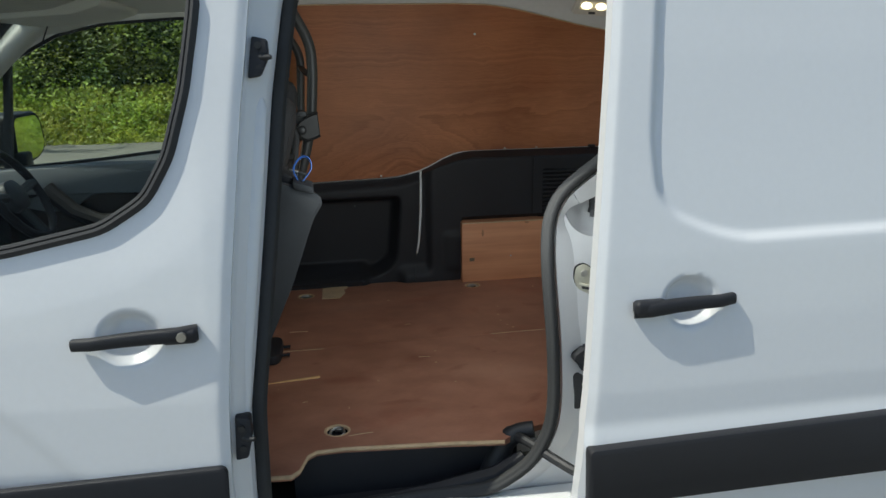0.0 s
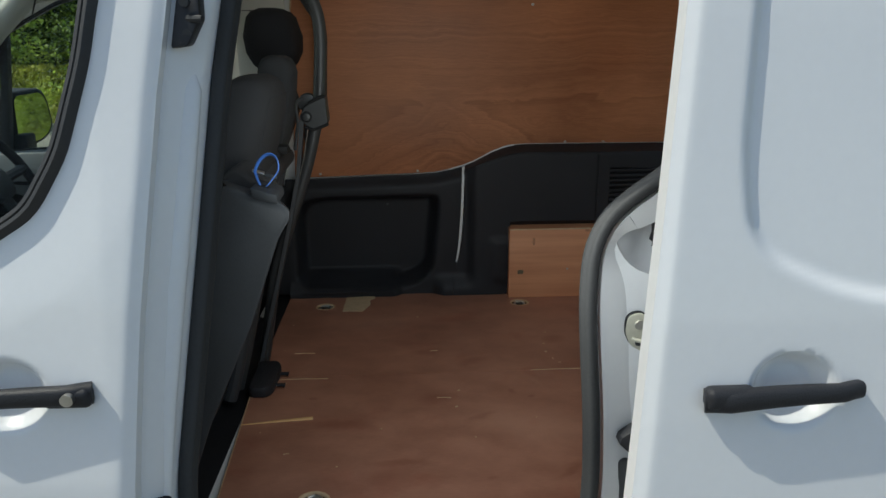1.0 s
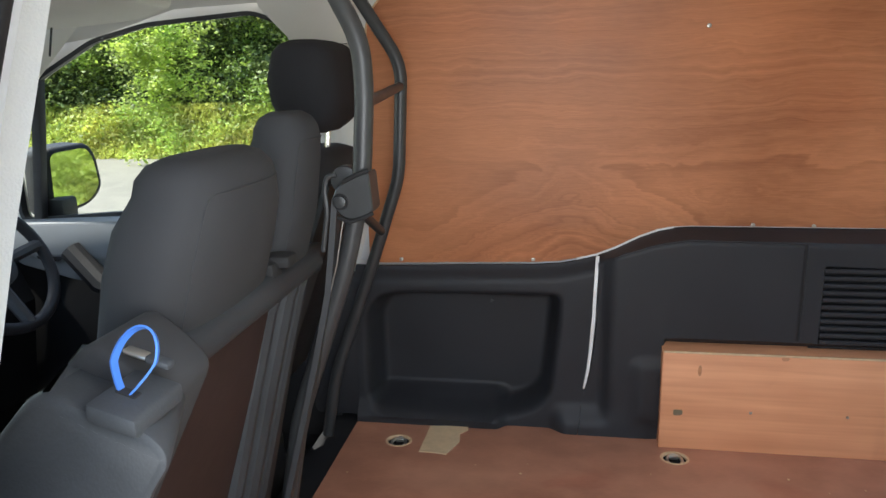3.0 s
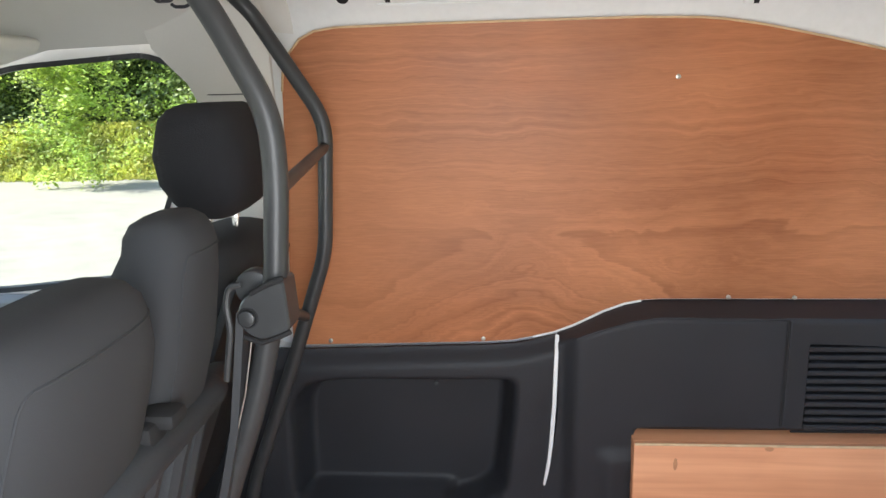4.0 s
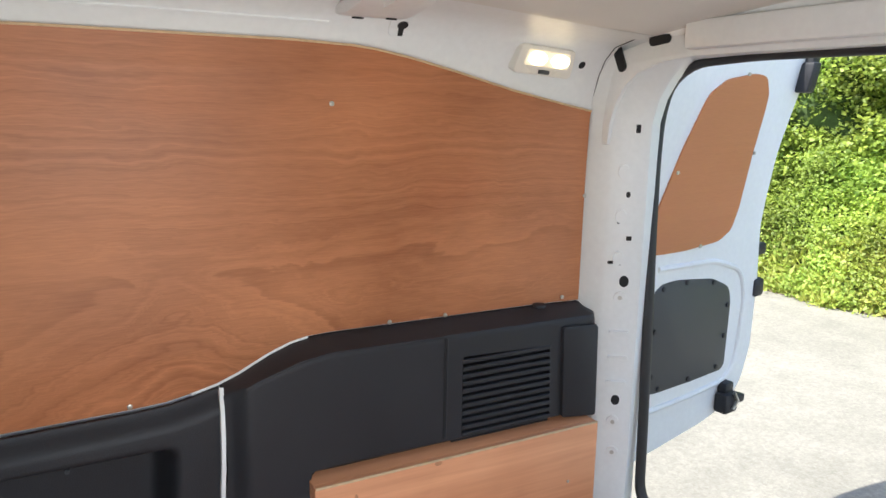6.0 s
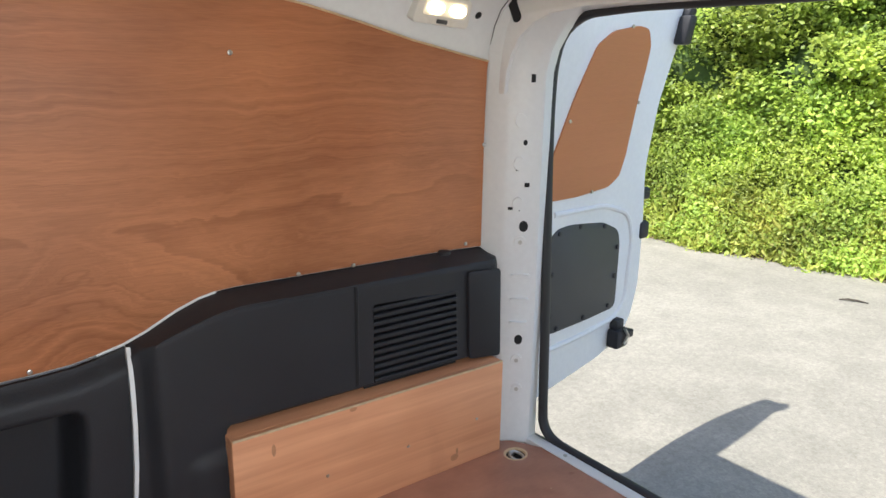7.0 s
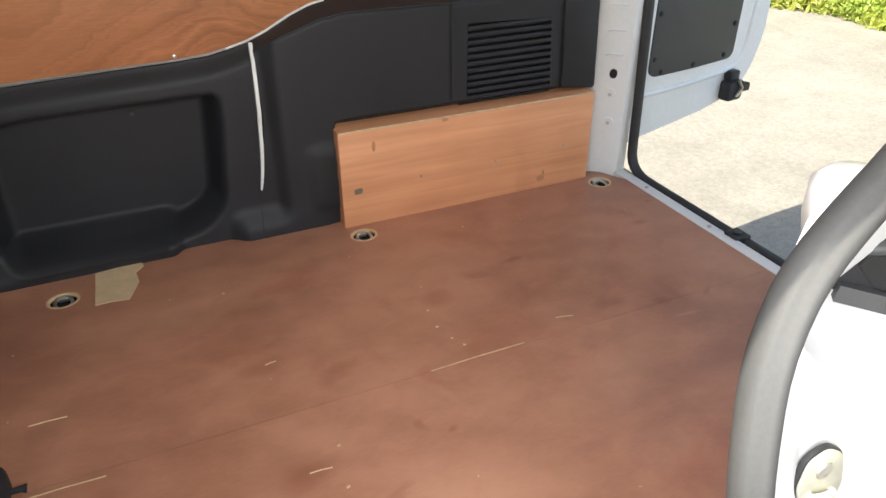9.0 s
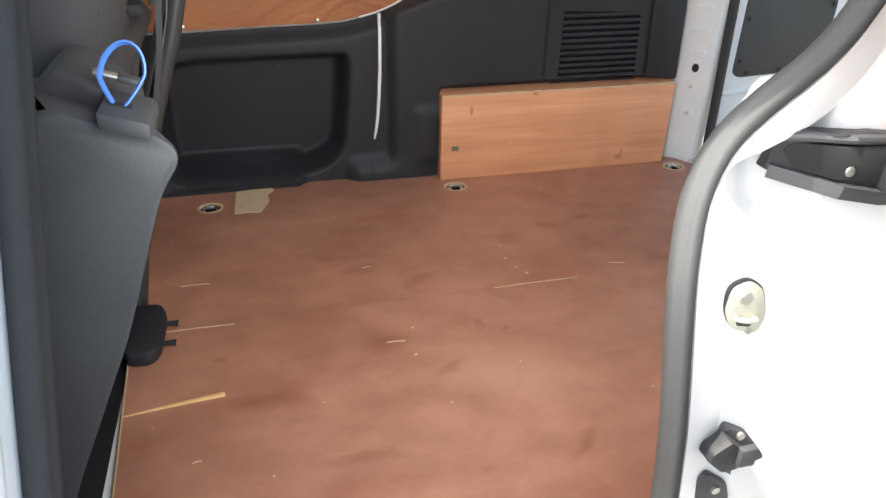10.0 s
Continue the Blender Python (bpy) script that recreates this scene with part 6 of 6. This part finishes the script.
def driver_seat():
    s = thing("driver_seat", (-1.15, 1.26, 0.45), "charcoal fabric driver's seat with a black headrest", "seat")
    b = padded("backrest", [(-1.10, 1.29, 0.86, 0.085, 0.19), (-1.03, 1.29, 1.05, 0.092, 0.20), (-0.955, 1.29, 1.25, 0.095, 0.20), (-0.890, 1.29, 1.37, 0.095, 0.19), (-0.872, 1.29, 1.42, 0.088, 0.17)], FABRIC, s)
    h = padded("headrest", [(-0.828, 1.205, 1.540, 0.064, 0.112), (-0.828, 1.205, 1.572, 0.080, 0.132), (-0.830, 1.205, 1.62, 0.084, 0.137), (-0.832, 1.205, 1.658, 0.074, 0.130)], FABRIC2, s, "black headrest", 3.6)
    for y in (1.15, 1.29):
        part("headrest_post", tube([(-0.85, y, 1.42), (-0.835, y, 1.55)], 0.006, 10), CHROME, h, "chrome post")
    padded("seat_cushion", [(-1.32, 1.26, 0.62, 0.24, 0.22), (-1.34, 1.26, 0.72, 0.25, 0.24), (-1.34, 1.26, 0.80, 0.24, 0.235)], FABRIC, s)
    part("seat_base", box(-1.55, -1.08, 1.05, 1.47, 0.45, 0.64, 0.03), DASH, s)
    part("back_panel", bend(box(-0.02, 0.0, 1.12, 1.46, 0.85, 1.40, 0.008), lambda c: (c.x - 0.765 - (1.45 - c.z) * 0.39, c.y, c.z), (1.0, 1.2)), DASH, s, "dark back shell")


driver_seat()


def bench_seat():
    s = thing("bench_seat", (-1.1, 0.65, 0.44), "charcoal passenger bench with a grey shell and brown back board", "seat")
    for y, hw, top, dx in ((0.580, 0.178, 1.520, 0.0), (0.845, 0.082, 1.560, 0.012)):
        rows = [(-0.985 + dx, y, 0.95, 0.080, hw * 0.9), (-0.928 + dx, y, 1.12, 0.084 - dx, hw), (-0.838 + dx, y, 1.26, 0.066 - dx, hw), (-0.806 + dx, y, 1.39, 0.073 - dx, hw * 0.98), (-0.791 + dx, y, top - 0.075, 0.072 - dx, hw * 0.93), (-0.778 + dx, y, top - 0.035, 0.063 - dx, hw * 0.80)]
        m = padded("backrest", rows, FABRIC, s, "", 3.0)
        skin_at = lambda row, a: (row[0] + row[3] * math.copysign(abs(math.cos(a)) ** (2 / 3), math.cos(a)), row[1] + row[4] * math.copysign(abs(math.sin(a)) ** (2 / 3), math.sin(a)), row[2])
        rise = [skin_at(row, radians(-42)) for row in rows[1:]]
        over = [skin_at(rows[-1], a) for a in np.linspace(radians(-25), radians(60), 9)]
        over = rounded_path(rise + over)
        part("piping", tube(over, 0.0018, 6), FABRIC, m)
    slope = [(-1.03, 0.66), (-0.955, 0.62), (-0.935, 0.70), (-0.845, 1.08), (-0.775, 1.265), (-0.765, 1.285), (-0.775, 1.300), (-0.80, 1.300), (-0.83, 1.27), (-0.93, 1.15)]
    sh = part("back_shell", plate(rounded(slope, 0.02, 3), "y", 0.375, 1.02, bevel=0.008), SHELL, s, "grey plastic back shell", 40)
    part("top_rim", tube([(-0.776, 0.35, 1.270), (-0.773, 0.45, 1.284), (-0.772, 0.7, 1.286), (-0.776, 0.93, 1.284), (-0.80, 1.0, 1.26)], 0.028, 12), SHELL, sh)
    def on_back(y0, y1, z0, z1, proud):
        f = lambda z: lerp(z, [(0.70, -0.935), (1.08, -0.845), (1.27, -0.770)])
        bm = bmesh.new()
        ring = [bm.verts.new((f(z) + d, y, z)) for d in (proud, -0.004) for y, z in ((y0, z0), (y1, z0), (y1, z1), (y0, z1))]
        for q in ((0, 1, 2, 3), (7, 6, 5, 4), (0, 4, 5, 1), (1, 5, 6, 2), (2, 6, 7, 3), (3, 7, 4, 0)):
            bm.faces.new([ring[i] for i in q])
        return bm
    part("back_board", on_back(0.40, 0.72, 0.70, 1.275, 0.006), REDBOARD, s, "dark red-brown back board")
    for y, r in ((0.745, 0.020), (0.82, 0.024), (0.90, 0.016)):
        part("frame_rail", tube([(-0.776, y, 1.275), (-0.788, y, 1.24), (-0.828, y - 0.01, 1.08), (-0.918, y - 0.03, 0.70), (-0.94, y - 0.04, 0.62)], r, 10), SHELL, s, "dark seat frame rail")
    part("buckle", join(box(-0.785, -0.735, 0.735, 0.780, 1.318, 1.340, 0.008), box(-0.80, -0.755, 0.715, 0.76, 1.30, 1.332, 0.008)), DARK, s, "black belt buckle")
    padded("seat_cushion", [(-1.32, 0.62, 0.62, 0.24, 0.38), (-1.34, 0.62, 0.72, 0.25, 0.40), (-1.34, 0.62, 0.80, 0.24, 0.39)], FABRIC, s)
    part("seat_base", box(-1.55, -1.04, 0.28, 0.98, 0.44, 0.64, 0.03), DASH, s)


bench_seat()


def folding_seat():
    s = thing("outer_seat", (-0.85, 0.28, 0.60), "grey outer seat back standing beside the side opening", "seat")
    prof = [(-1.02, 0.66), (-0.915, 0.605), (-0.900, 0.68), (-0.850, 0.816), (-0.742, 1.053), (-0.676, 1.235), (-0.652, 1.270), (-0.652, 1.288), (-0.668, 1.306), (-0.72, 1.322), (-0.785, 1.345), (-0.880, 1.243), (-0.96, 1.13)]
    taper = lambda c: (c.x - 0.42 * (c.y - 0.205) * (c.x > -0.78 - 0.45 * (1.32 - c.z)), c.y, c.z)
    part("seat_shell", bend(plate(rounded(prof, 0.03, 4), "y", 0.205, 0.345, bevel=0.010, seg=2), taper), SHELL, s, "worn grey seat shell", 50)
    wing = [(-0.96, 1.10), (-0.80, 1.10), (-0.70, 1.30), (-0.725, 1.330), (-0.772, 1.366), (-0.80, 1.345), (-0.884, 1.243)]
    part("side_wing", plate(rounded(wing, 0.018, 4), "y", 0.275, 0.40, bevel=0.010, seg=2), FABRIC, s, "charcoal fabric side wing", 50)
    lean = lambda c: (c.x, c.y, c.z - 0.30 * (c.x + 0.70))
    part("latch_tongue", bend(box(-0.738, -0.712, 0.279, 0.294, 1.341, 1.347, 0.003), lean), STEEL, s, "steel belt tongue")
    part("tongue_grip", bend(box(-0.714, -0.688, 0.279, 0.295, 1.339, 1.347, 0.003), lean), SHELL, s)
    part("latch_box", bend(box(-0.727, -0.676, 0.197, 0.285, 1.309, 1.329, 0.005), lean), SHELL, s, "grey latch box")
    part("latch_slot", bend(box(-0.716, -0.696, 0.230, 0.242, 1.322, 1.3305), lean), DARK, s)


folding_seat()


def cable_tie():
    path = [(-0.7015 + 0.0065 * math.cos(a) + 0.0225 * math.sin(a) * (1.0 if math.cos(a) > 0 else 1 + 0.55 * math.cos(a)), 0.246 + 0.011 * math.cos(a), 1.360 + 0.032 * math.cos(a)) for a in np.linspace(-2.95, 2.95, 40)]
    t = thing("cable_tie", (-0.70, 0.20, 1.33), "bright blue cable tie looped through the seat latch", "cable tie")
    part("band", sweep(path, [(-0.0011, -0.0042), (0.0011, -0.0042), (0.0011, 0.0042), (-0.0011, 0.0042)], up=(0, 1, 0)), BLUE, t)


cable_tie()


def guard_frame():
    g = thing("guard_frame", (-0.80, 1.2, FZ), "dark steel tube guard standing behind the driver's seat", "guard frame")
    a = [(-0.83, 0.975, 1.965), (-0.744, 0.975, 1.845), (-0.664, 0.975, 1.690), (-0.660, 0.975, 1.60), (-0.674, 0.975, 1.42), (-0.715, 0.975, 1.255), (-0.834, 0.975, 0.926), (-0.895, 0.975, 0.60)]
    b = [(-0.835, 1.00, 1.952), (-0.885, 1.40, 1.940), (-0.880, 1.475, 1.915), (-0.850, 1.50, 1.880), (-0.706, 1.50, 1.655), (-0.722, 1.50, 1.365), (-0.812, 1.50, 1.105), (-0.93, 1.50, 0.79), (-0.965, 1.50, 0.60)]
    part("upright", tube(rounded(a, 0.06, 6, closed=False), 0.0185, 14), TUBE, g, "satin dark steel tube", 60)
    part("upright", tube(rounded(b, 0.05, 6, closed=False), 0.0165, 14), TUBE, g, "satin dark steel tube", 60)
    part("crossbar", tube([(-0.710, 1.50, 1.60), (-0.664, 0.975, 1.575)], 0.0115, 10), TUBE, g, "", 60)
    part("brace", tube([(-0.775, 1.50, 1.215), (-0.752, 1.25, 1.31), (-0.70, 0.99, 1.38)], 0.012, 10), TUBE, g, "", 60)
    for path in ([(-0.770, 0.965, 1.880), (-0.782, 0.965, 1.856), (-0.785, 0.965, 1.844), (-0.805, 0.962, 1.843), (-0.811, 0.962, 1.852)], [(-0.766, 0.985, 1.843), (-0.774, 0.985, 1.838), (-0.790, 0.985, 1.838), (-0.795, 0.985, 1.842)]):
        part("hook", tube(rounded(path, 0.004, 3, closed=False), 0.0024, 8), TRIM, g, "black wire hook")
    cl = part("clamp", plate(rounded([(-0.716, 1.424), (-0.690, 1.438), (-0.652, 1.454), (-0.646, 1.374), (-0.688, 1.358), (-0.712, 1.368), (-0.728, 1.395)], 0.012), "y", 0.945, 1.005, bevel=0.003, seg=1), TUBE, g, "grey clamp with a bolt", 25)
    part("clamp_lip", tube([(-0.700, 0.942, 1.434), (-0.672, 0.942, 1.449), (-0.652, 0.946, 1.455)], 0.004, 8), DARK, cl)
    part("clamp_lip", tube([(-0.716, 0.944, 1.366), (-0.690, 0.942, 1.357), (-0.664, 0.942, 1.366), (-0.646, 0.946, 1.374)], 0.004, 8), DARK, cl)
    part("bolt", disc((-0.709, 0.937, 1.395), "y", 0.0125, 0.010, 18, 0.003), TUBE, cl)
    part("bolt_ring", tube([(-0.709 + 0.0145 * math.cos(a), 0.945, 1.395 + 0.0145 * math.sin(a)) for a in np.linspace(0, 2 * math.pi, 19)[:-1]], 0.0018, 6, closed=True), DARK, cl)
    part("pivot", disc((-0.708, 0.972, 1.432), "y", 0.028, 0.030, 20, 0.004), TUBE, cl, "grey pivot boss")
    part("stay", sweep([(-0.722, 0.965, 1.40), (-0.734, 0.962, 1.30), (-0.746, 0.96, 1.21), (-0.778, 0.955, 1.07), (-0.90, 0.945, 0.60)], [(-0.015, -0.006), (0.015, -0.006), (0.015, 0.006), (-0.015, 0.006)]), GREYP, g, "dark flat steel stay")
    part("belt_guide", tube(rounded([(-0.712, 0.938, 1.448), (-0.730, 0.936, 1.445), (-0.737, 0.936, 1.42), (-0.733, 0.936, 1.38), (-0.746, 0.936, 1.30)], 0.012, 4, closed=False), 0.0050, 8), TUBE, g, "steel belt guide")
    part("edge_wire", tube([(-0.708, 0.952, 1.36), (-0.725, 0.950, 1.27), (-0.765, 0.946, 1.13)], 0.0015, 6), STEEL, g)


guard_frame()


def floor_latch():
    t = thing("floor_latch", (-0.86, 0.84, FZ), "black plastic latch block with two pegs on the floor", "latch")
    part("block", plate(rounded([(-0.90, 0.745), (-0.845, 0.740), (-0.828, 0.77), (-0.824, 0.90), (-0.84, 0.935), (-0.90, 0.935)], 0.02), "z", FZ, FZ + 0.035, bevel=0.008), TRIM, t)
    for y in (0.80, 0.875):
        part("peg", tube([(-0.835, y, FZ + 0.014), (-0.808, y, FZ + 0.014), (-0.800, y, FZ + 0.012)], 0.007, 8, scales=[0.8, 0.8, 1.2]), TRIM, t)


floor_latch()


def far_door():
    d = thing("driver_door", (-1.5, 1.74, 0.45), "closed driver's door with a grey card and clear window", "door")
    win = rounded([(-2.03, 1.200), (-1.60, 1.232), (-1.30, 1.262), (-1.22, 1.33), (-1.15, 1.496), (-1.055, 1.705), (-1.085, 1.765), (-1.185, 1.800), (-1.51, 1.778), (-1.69, 1.738), (-1.885, 1.640), (-2.03, 1.53)], 0.03, 4)
    win = [(-1.55 + (x + 1.55) * 1.018, 1.50 + (z - 1.50) * 1.035) for x, z in win]
    fy = lambda z: 1.700 - 0.10 * max(0.0, z - 1.25) ** 1.2 * 0.4
    outer = [(-2.12, 1.12), (-0.985, 1.12), (-0.96, 1.90), (-1.6, 1.92), (-2.12, 1.66)]
    part("window_frame", bend(plate(outer, "y", 0.0, 0.04, holes=(win,)), lambda c: (c.x, c.y + fy(c.z), c.z), (1.3, 1.5, 1.7)), LINER, d, "pale inner window frame", 40)
    part("window_seal", sweep([(x, fy(z) + 0.004, z) for x, z in win], [(-0.0065, -0.006), (0.0065, -0.006), (0.0065, 0.02), (-0.0065, 0.02)], closed=True, up=(0, 1, 0)), RUBBER, d, "black window rubber", 50)
    g = part("window_pane", bend(plate(win, "y", 0.014, 0.018), lambda c: (c.x, c.y + fy(c.z), c.z), (1.3, 1.5, 1.7)), GLASS, d, "clear door glass")
    g.visible_shadow = False
    part("quarter_bar", bend(box(-0.016, 0.016, fy(1.4) - 0.012, fy(1.4) + 0.02, 1.17, 1.66, 0.006), lambda c: (c.x - 1.972 + 0.14 * (c.z - 1.17), c.y, c.z)), RUBBER, d, "black bar of the quarter light")
    part("door_card", plate(rounded([(-2.12, 0.50), (-0.97, 0.50), (-0.97, 1.15), (-2.12, 1.18)], 0.03), "y", 1.66, 1.70, bevel=0.015), DASH, d, "dark inner door card")
    part("sill_trim", plate(rounded([(-2.1, 1.09), (-1.1, 1.08), (-1.02, 1.15), (-1.2, 1.215), (-1.6, 1.215), (-2.1, 1.195)], 0.02), "y", 1.610, 1.70, bevel=0.012), CARD, d, "grey door sill trim")
    h = part("door_pull", plate(rounded([(-2.02, 1.065), (-1.80, 1.010), (-1.70, 1.03), (-1.60, 1.10), (-1.66, 1.178), (-2.02, 1.178)], 0.03), "y", 1.62, 1.665, bevel=0.012), CARD, d, "grey surround of the inner door handle")
    part("pull_pocket", plate(rounded([(-1.935, 1.085), (-1.86, 1.078), (-1.83, 1.10), (-1.845, 1.135), (-1.935, 1.142)], 0.015), "y", 1.612, 1.622), DARK, h)
    part("armrest", tube([(-1.80, 1.60, 1.12), (-1.70, 1.585, 1.02), (-1.60, 1.59, 0.97), (-1.3, 1.61, 0.96)], 0.035, 10), DASH, d, "dark armrest")
    p = thing("pillar_trim", (-0.98, 1.66, 0.60), "pale plastic trim on the far door pillar", "pillar trim")
    part("upper_trim", loft([[(-0.858, 1.70, z), (-0.860, wall_y(z) - 0.016, z), (-0.90, wall_y(z) - 0.034, z), (-1.00, wall_y(z) - 0.034, z), (-1.045 - 0.10 * smooth01((z - 1.70) / 0.15), wall_y(z) - 0.012, z), (-1.045 - 0.10 * smooth01((z - 1.70) / 0.15), 1.72, z)] for z in (1.05, 1.3, 1.5, 1.65, 1.7, 1.74, 1.78, 1.82, 1.86, 1.89, 1.915)]), LINER, p, "", 40)
    part("joint", tube([(-1.045, wall_y(1.714) - 0.013, 1.714), (-1.0, wall_y(1.714) - 0.034, 1.714), (-0.90, wall_y(1.714) - 0.034, 1.714), (-0.862, wall_y(1.714) - 0.017, 1.714)], 0.0016, 6), GREYP, p)
    part("clip_slot", box(-0.965, -0.930, 1.618, 1.6245, 1.690, 1.6925), GREYP, p)
    part("lower_trim", box(-1.05, -0.87, 1.62, 1.72, 0.60, 1.05, 0.02), TRIM, p, "black lower pillar trim")


far_door()


def wing_mirror():
    m = thing("wing_mirror", (-1.93, 1.80, 1.20), "black wing mirror outside the driver's window", "mirror")
    turn = pose(-1.920, 1.812, 1.312, 0, 0, -22)
    def lay(bm):
        bmesh.ops.transform(bm, matrix=turn, verts=bm.verts)
        return bm
    shape = rounded([(-0.100, -0.122), (0.050, -0.092), (0.104, -0.040), (0.090, 0.075), (0.062, 0.118), (-0.092, 0.108)], 0.035, 5)
    part("housing", lay(plate(shape, "x", -0.12, 0.012, bevel=0.014, seg=3)), TRIM, m, "black mirror housing", 50)
    part("mirror_glass", lay(plate([(u * 0.82, v * 0.86) for u, v in shape], "x", 0.013, 0.016)), MIRROR, m, "silvered mirror glass")
    part("mount", box(-1.97, -1.90, 1.72, 1.80, 1.19, 1.26, 0.012), TRIM, m)


wing_mirror()


def dashboard():
    rows = [[(-2.02, y, 0.62), (-1.97, y, 0.95), (-2.03, y, 1.10), (-2.14, y, 1.16), (-2.45, y, 1.14), (-2.45, y, 0.62)] for y in (0.12, 0.4, 0.9, 1.1, 1.45, 1.62)]
    d = thing("dashboard", (-2.1, MID, 0.62), "charcoal dashboard across the cab", "dashboard")
    part("fascia", loft(rows), DASH, d, "", 30)
    part("binnacle", loft([[(-2.00, y, 1.07), (-2.02, y, 1.07 + h), (-2.16, y, 1.09 + h), (-2.26, y, 1.11)] for y, h in ((1.08, 0.04), (1.16, 0.13), (1.30, 0.16), (1.44, 0.13), (1.52, 0.04))]), DASH, d, "hooded instrument binnacle")
    part("console", box(-2.04, -1.66, 0.80, 1.02, 0.55, 0.98, 0.04), DASH, d, "centre console")
    part("gear_knob", cushion([(-1.645, 0.93, 1.00, 0.012, 0.012), (-1.645, 0.93, 1.02, 0.022, 0.022), (-1.645, 0.93, 1.04, 0.022, 0.022), (-1.645, 0.93, 1.055, 0.010, 0.010)], 14, 2), TRIM, d, "black gear knob")
    part("gear_stalk", tube([(-1.68, 0.93, 0.93), (-1.645, 0.93, 1.01)], 0.010, 8), TRIM, d)
    w = thing("steering_wheel", (-1.76, 1.28, 1.15), "black steering wheel in front of the driver's seat", "steering wheel")
    c, ax = Vector((-1.79, 1.28, 1.155)), Matrix.Rotation(radians(-28), 3, "Y")
    ringp = [c + ax @ Vector((0, 0.185 * math.cos(a), 0.185 * math.sin(a))) for a in np.linspace(0, 2 * math.pi, 41)[:-1]]
    part("rim", tube(ringp, 0.0165, 12, closed=True), TRIM, w, "", 60)
    for a in (0.1, math.pi - 0.1, -math.pi / 2):
        part("spoke", tube([c + ax @ Vector((-0.02, 0.05 * math.cos(a), 0.05 * math.sin(a))), c + ax @ Vector((0, 0.18 * math.cos(a), 0.18 * math.sin(a)))], 0.018, 8), GREYP, w)
    hub = cushion([(0, 0, -0.03, 0.065, 0.075), (0, 0, 0.0, 0.06, 0.07), (0, 0, 0.015, 0.03, 0.04)], 20, 2.6)
    bmesh.ops.transform(hub, matrix=Matrix.Translation(c) @ ax.to_4x4() @ pose(0, 0, 0, 0, 90, 0), verts=hub.verts)
    part("hub", hub, GREYP, w)
    part("column", tube([c, c + Vector((-0.30, 0, -0.13))], 0.035, 12), DASH, w)


dashboard()


def cab_roof():
    cols = []
    for x in (-0.80, -0.90, -1.1, -1.4, -1.65, -1.80):
        k = smooth01((-0.80 - x) / 0.30)
        side = [(1.44 - 0.05 * k, 1.944 - 0.009 * k), (1.570 - 0.035 * k, 1.924 - 0.016 * k), (1.612 - 0.016 * k, 1.890 - 0.012 * k), (1.636 + 0.018 * k, 1.845 - 0.01 * k)]
        ring = [(2 * MID - y, z) for y, z in side[::-1]] + [(MID, 1.955)] + side
        cols.append([(x, y, z - 0.10 * smooth01((-1.3 - x) / 0.5)) for y, z in ring])
    part("headlining", sheet(cols, (0, 0, 0.012)), LINER, van, "pale grey cab headlining", 60)
    for y0, y1 in ((0.98, 1.52), (0.22, 0.76)):
        v = thing("sun_visor", (-1.5, (y0 + y1) / 2, 1.80), "pale grey sun visor folded up under the cab roof", "sun visor", "sun visors")
        bm = plate(rounded([(-1.70, 1.768), (-1.42, 1.788), (-1.335, 1.815), (-1.326, 1.838), (-1.36, 1.848), (-1.42, 1.838), (-1.70, 1.812)], 0.012), "y", y0, y1, bevel=0.006)
        part("pad", bm, LINER, v)
        part("hinge_rod", tube([(-1.60, y0 - 0.02, 1.80), (-1.60, y1 + 0.03, 1.80)], 0.007, 8), GREYP, v)
    for y in (0.10, 1.645):
        s = 1 if y < MID else -1
        path = [(-1.66, y + 0.05 * s, 1.86), (-1.9, y + 0.01 * s, 1.66), (-2.15, y - 0.02 * s, 1.42), (-2.42, y - 0.04 * s, 1.15)]
        part("windscreen_pillar", tube(path, 0.045, 10), LINER, van, "pale windscreen pillar trim", 60)
    ws = bmesh.new()
    ws.faces.new([ws.verts.new(p) for p in ((-1.70, 0.16, 1.87), (-1.70, 1.58, 1.87), (-2.42, 1.66, 1.17), (-2.42, 0.08, 1.17))])
    got = bmesh.ops.extrude_face_region(ws, geom=ws.faces[:])
    bmesh.ops.translate(ws, verts=[g for g in got["geom"] if isinstance(g, bmesh.types.BMVert)], vec=(-0.003, 0, 0.003))
    g = part("windscreen", ws, GLASS, van, "clear windscreen")
    g.visible_shadow = False
    part("cab_side", box(-2.42, -0.885, 1.702, 1.725, 0.36, 1.10), DASH, van, "dark lower side of the cab")
    part("cab_floor", box(-2.45, -0.93, 0.06, 1.68, 0.36, 0.44), DASH, van, "dark cab floor")
    part("bulkhead", box(-2.5, -2.44, 0.06, 1.68, 0.36, 1.17), DASH, van, "dark front bulkhead")
    part("sun_clip", join(box(-1.665, -1.63, 1.40, 1.46, 1.775, 1.79, 0.003), tube([(-1.65, 1.46, 1.78), (-1.70, 1.50, 1.70)], 0.003, 6)), TRIM, van, "black visor clip")


cab_roof()
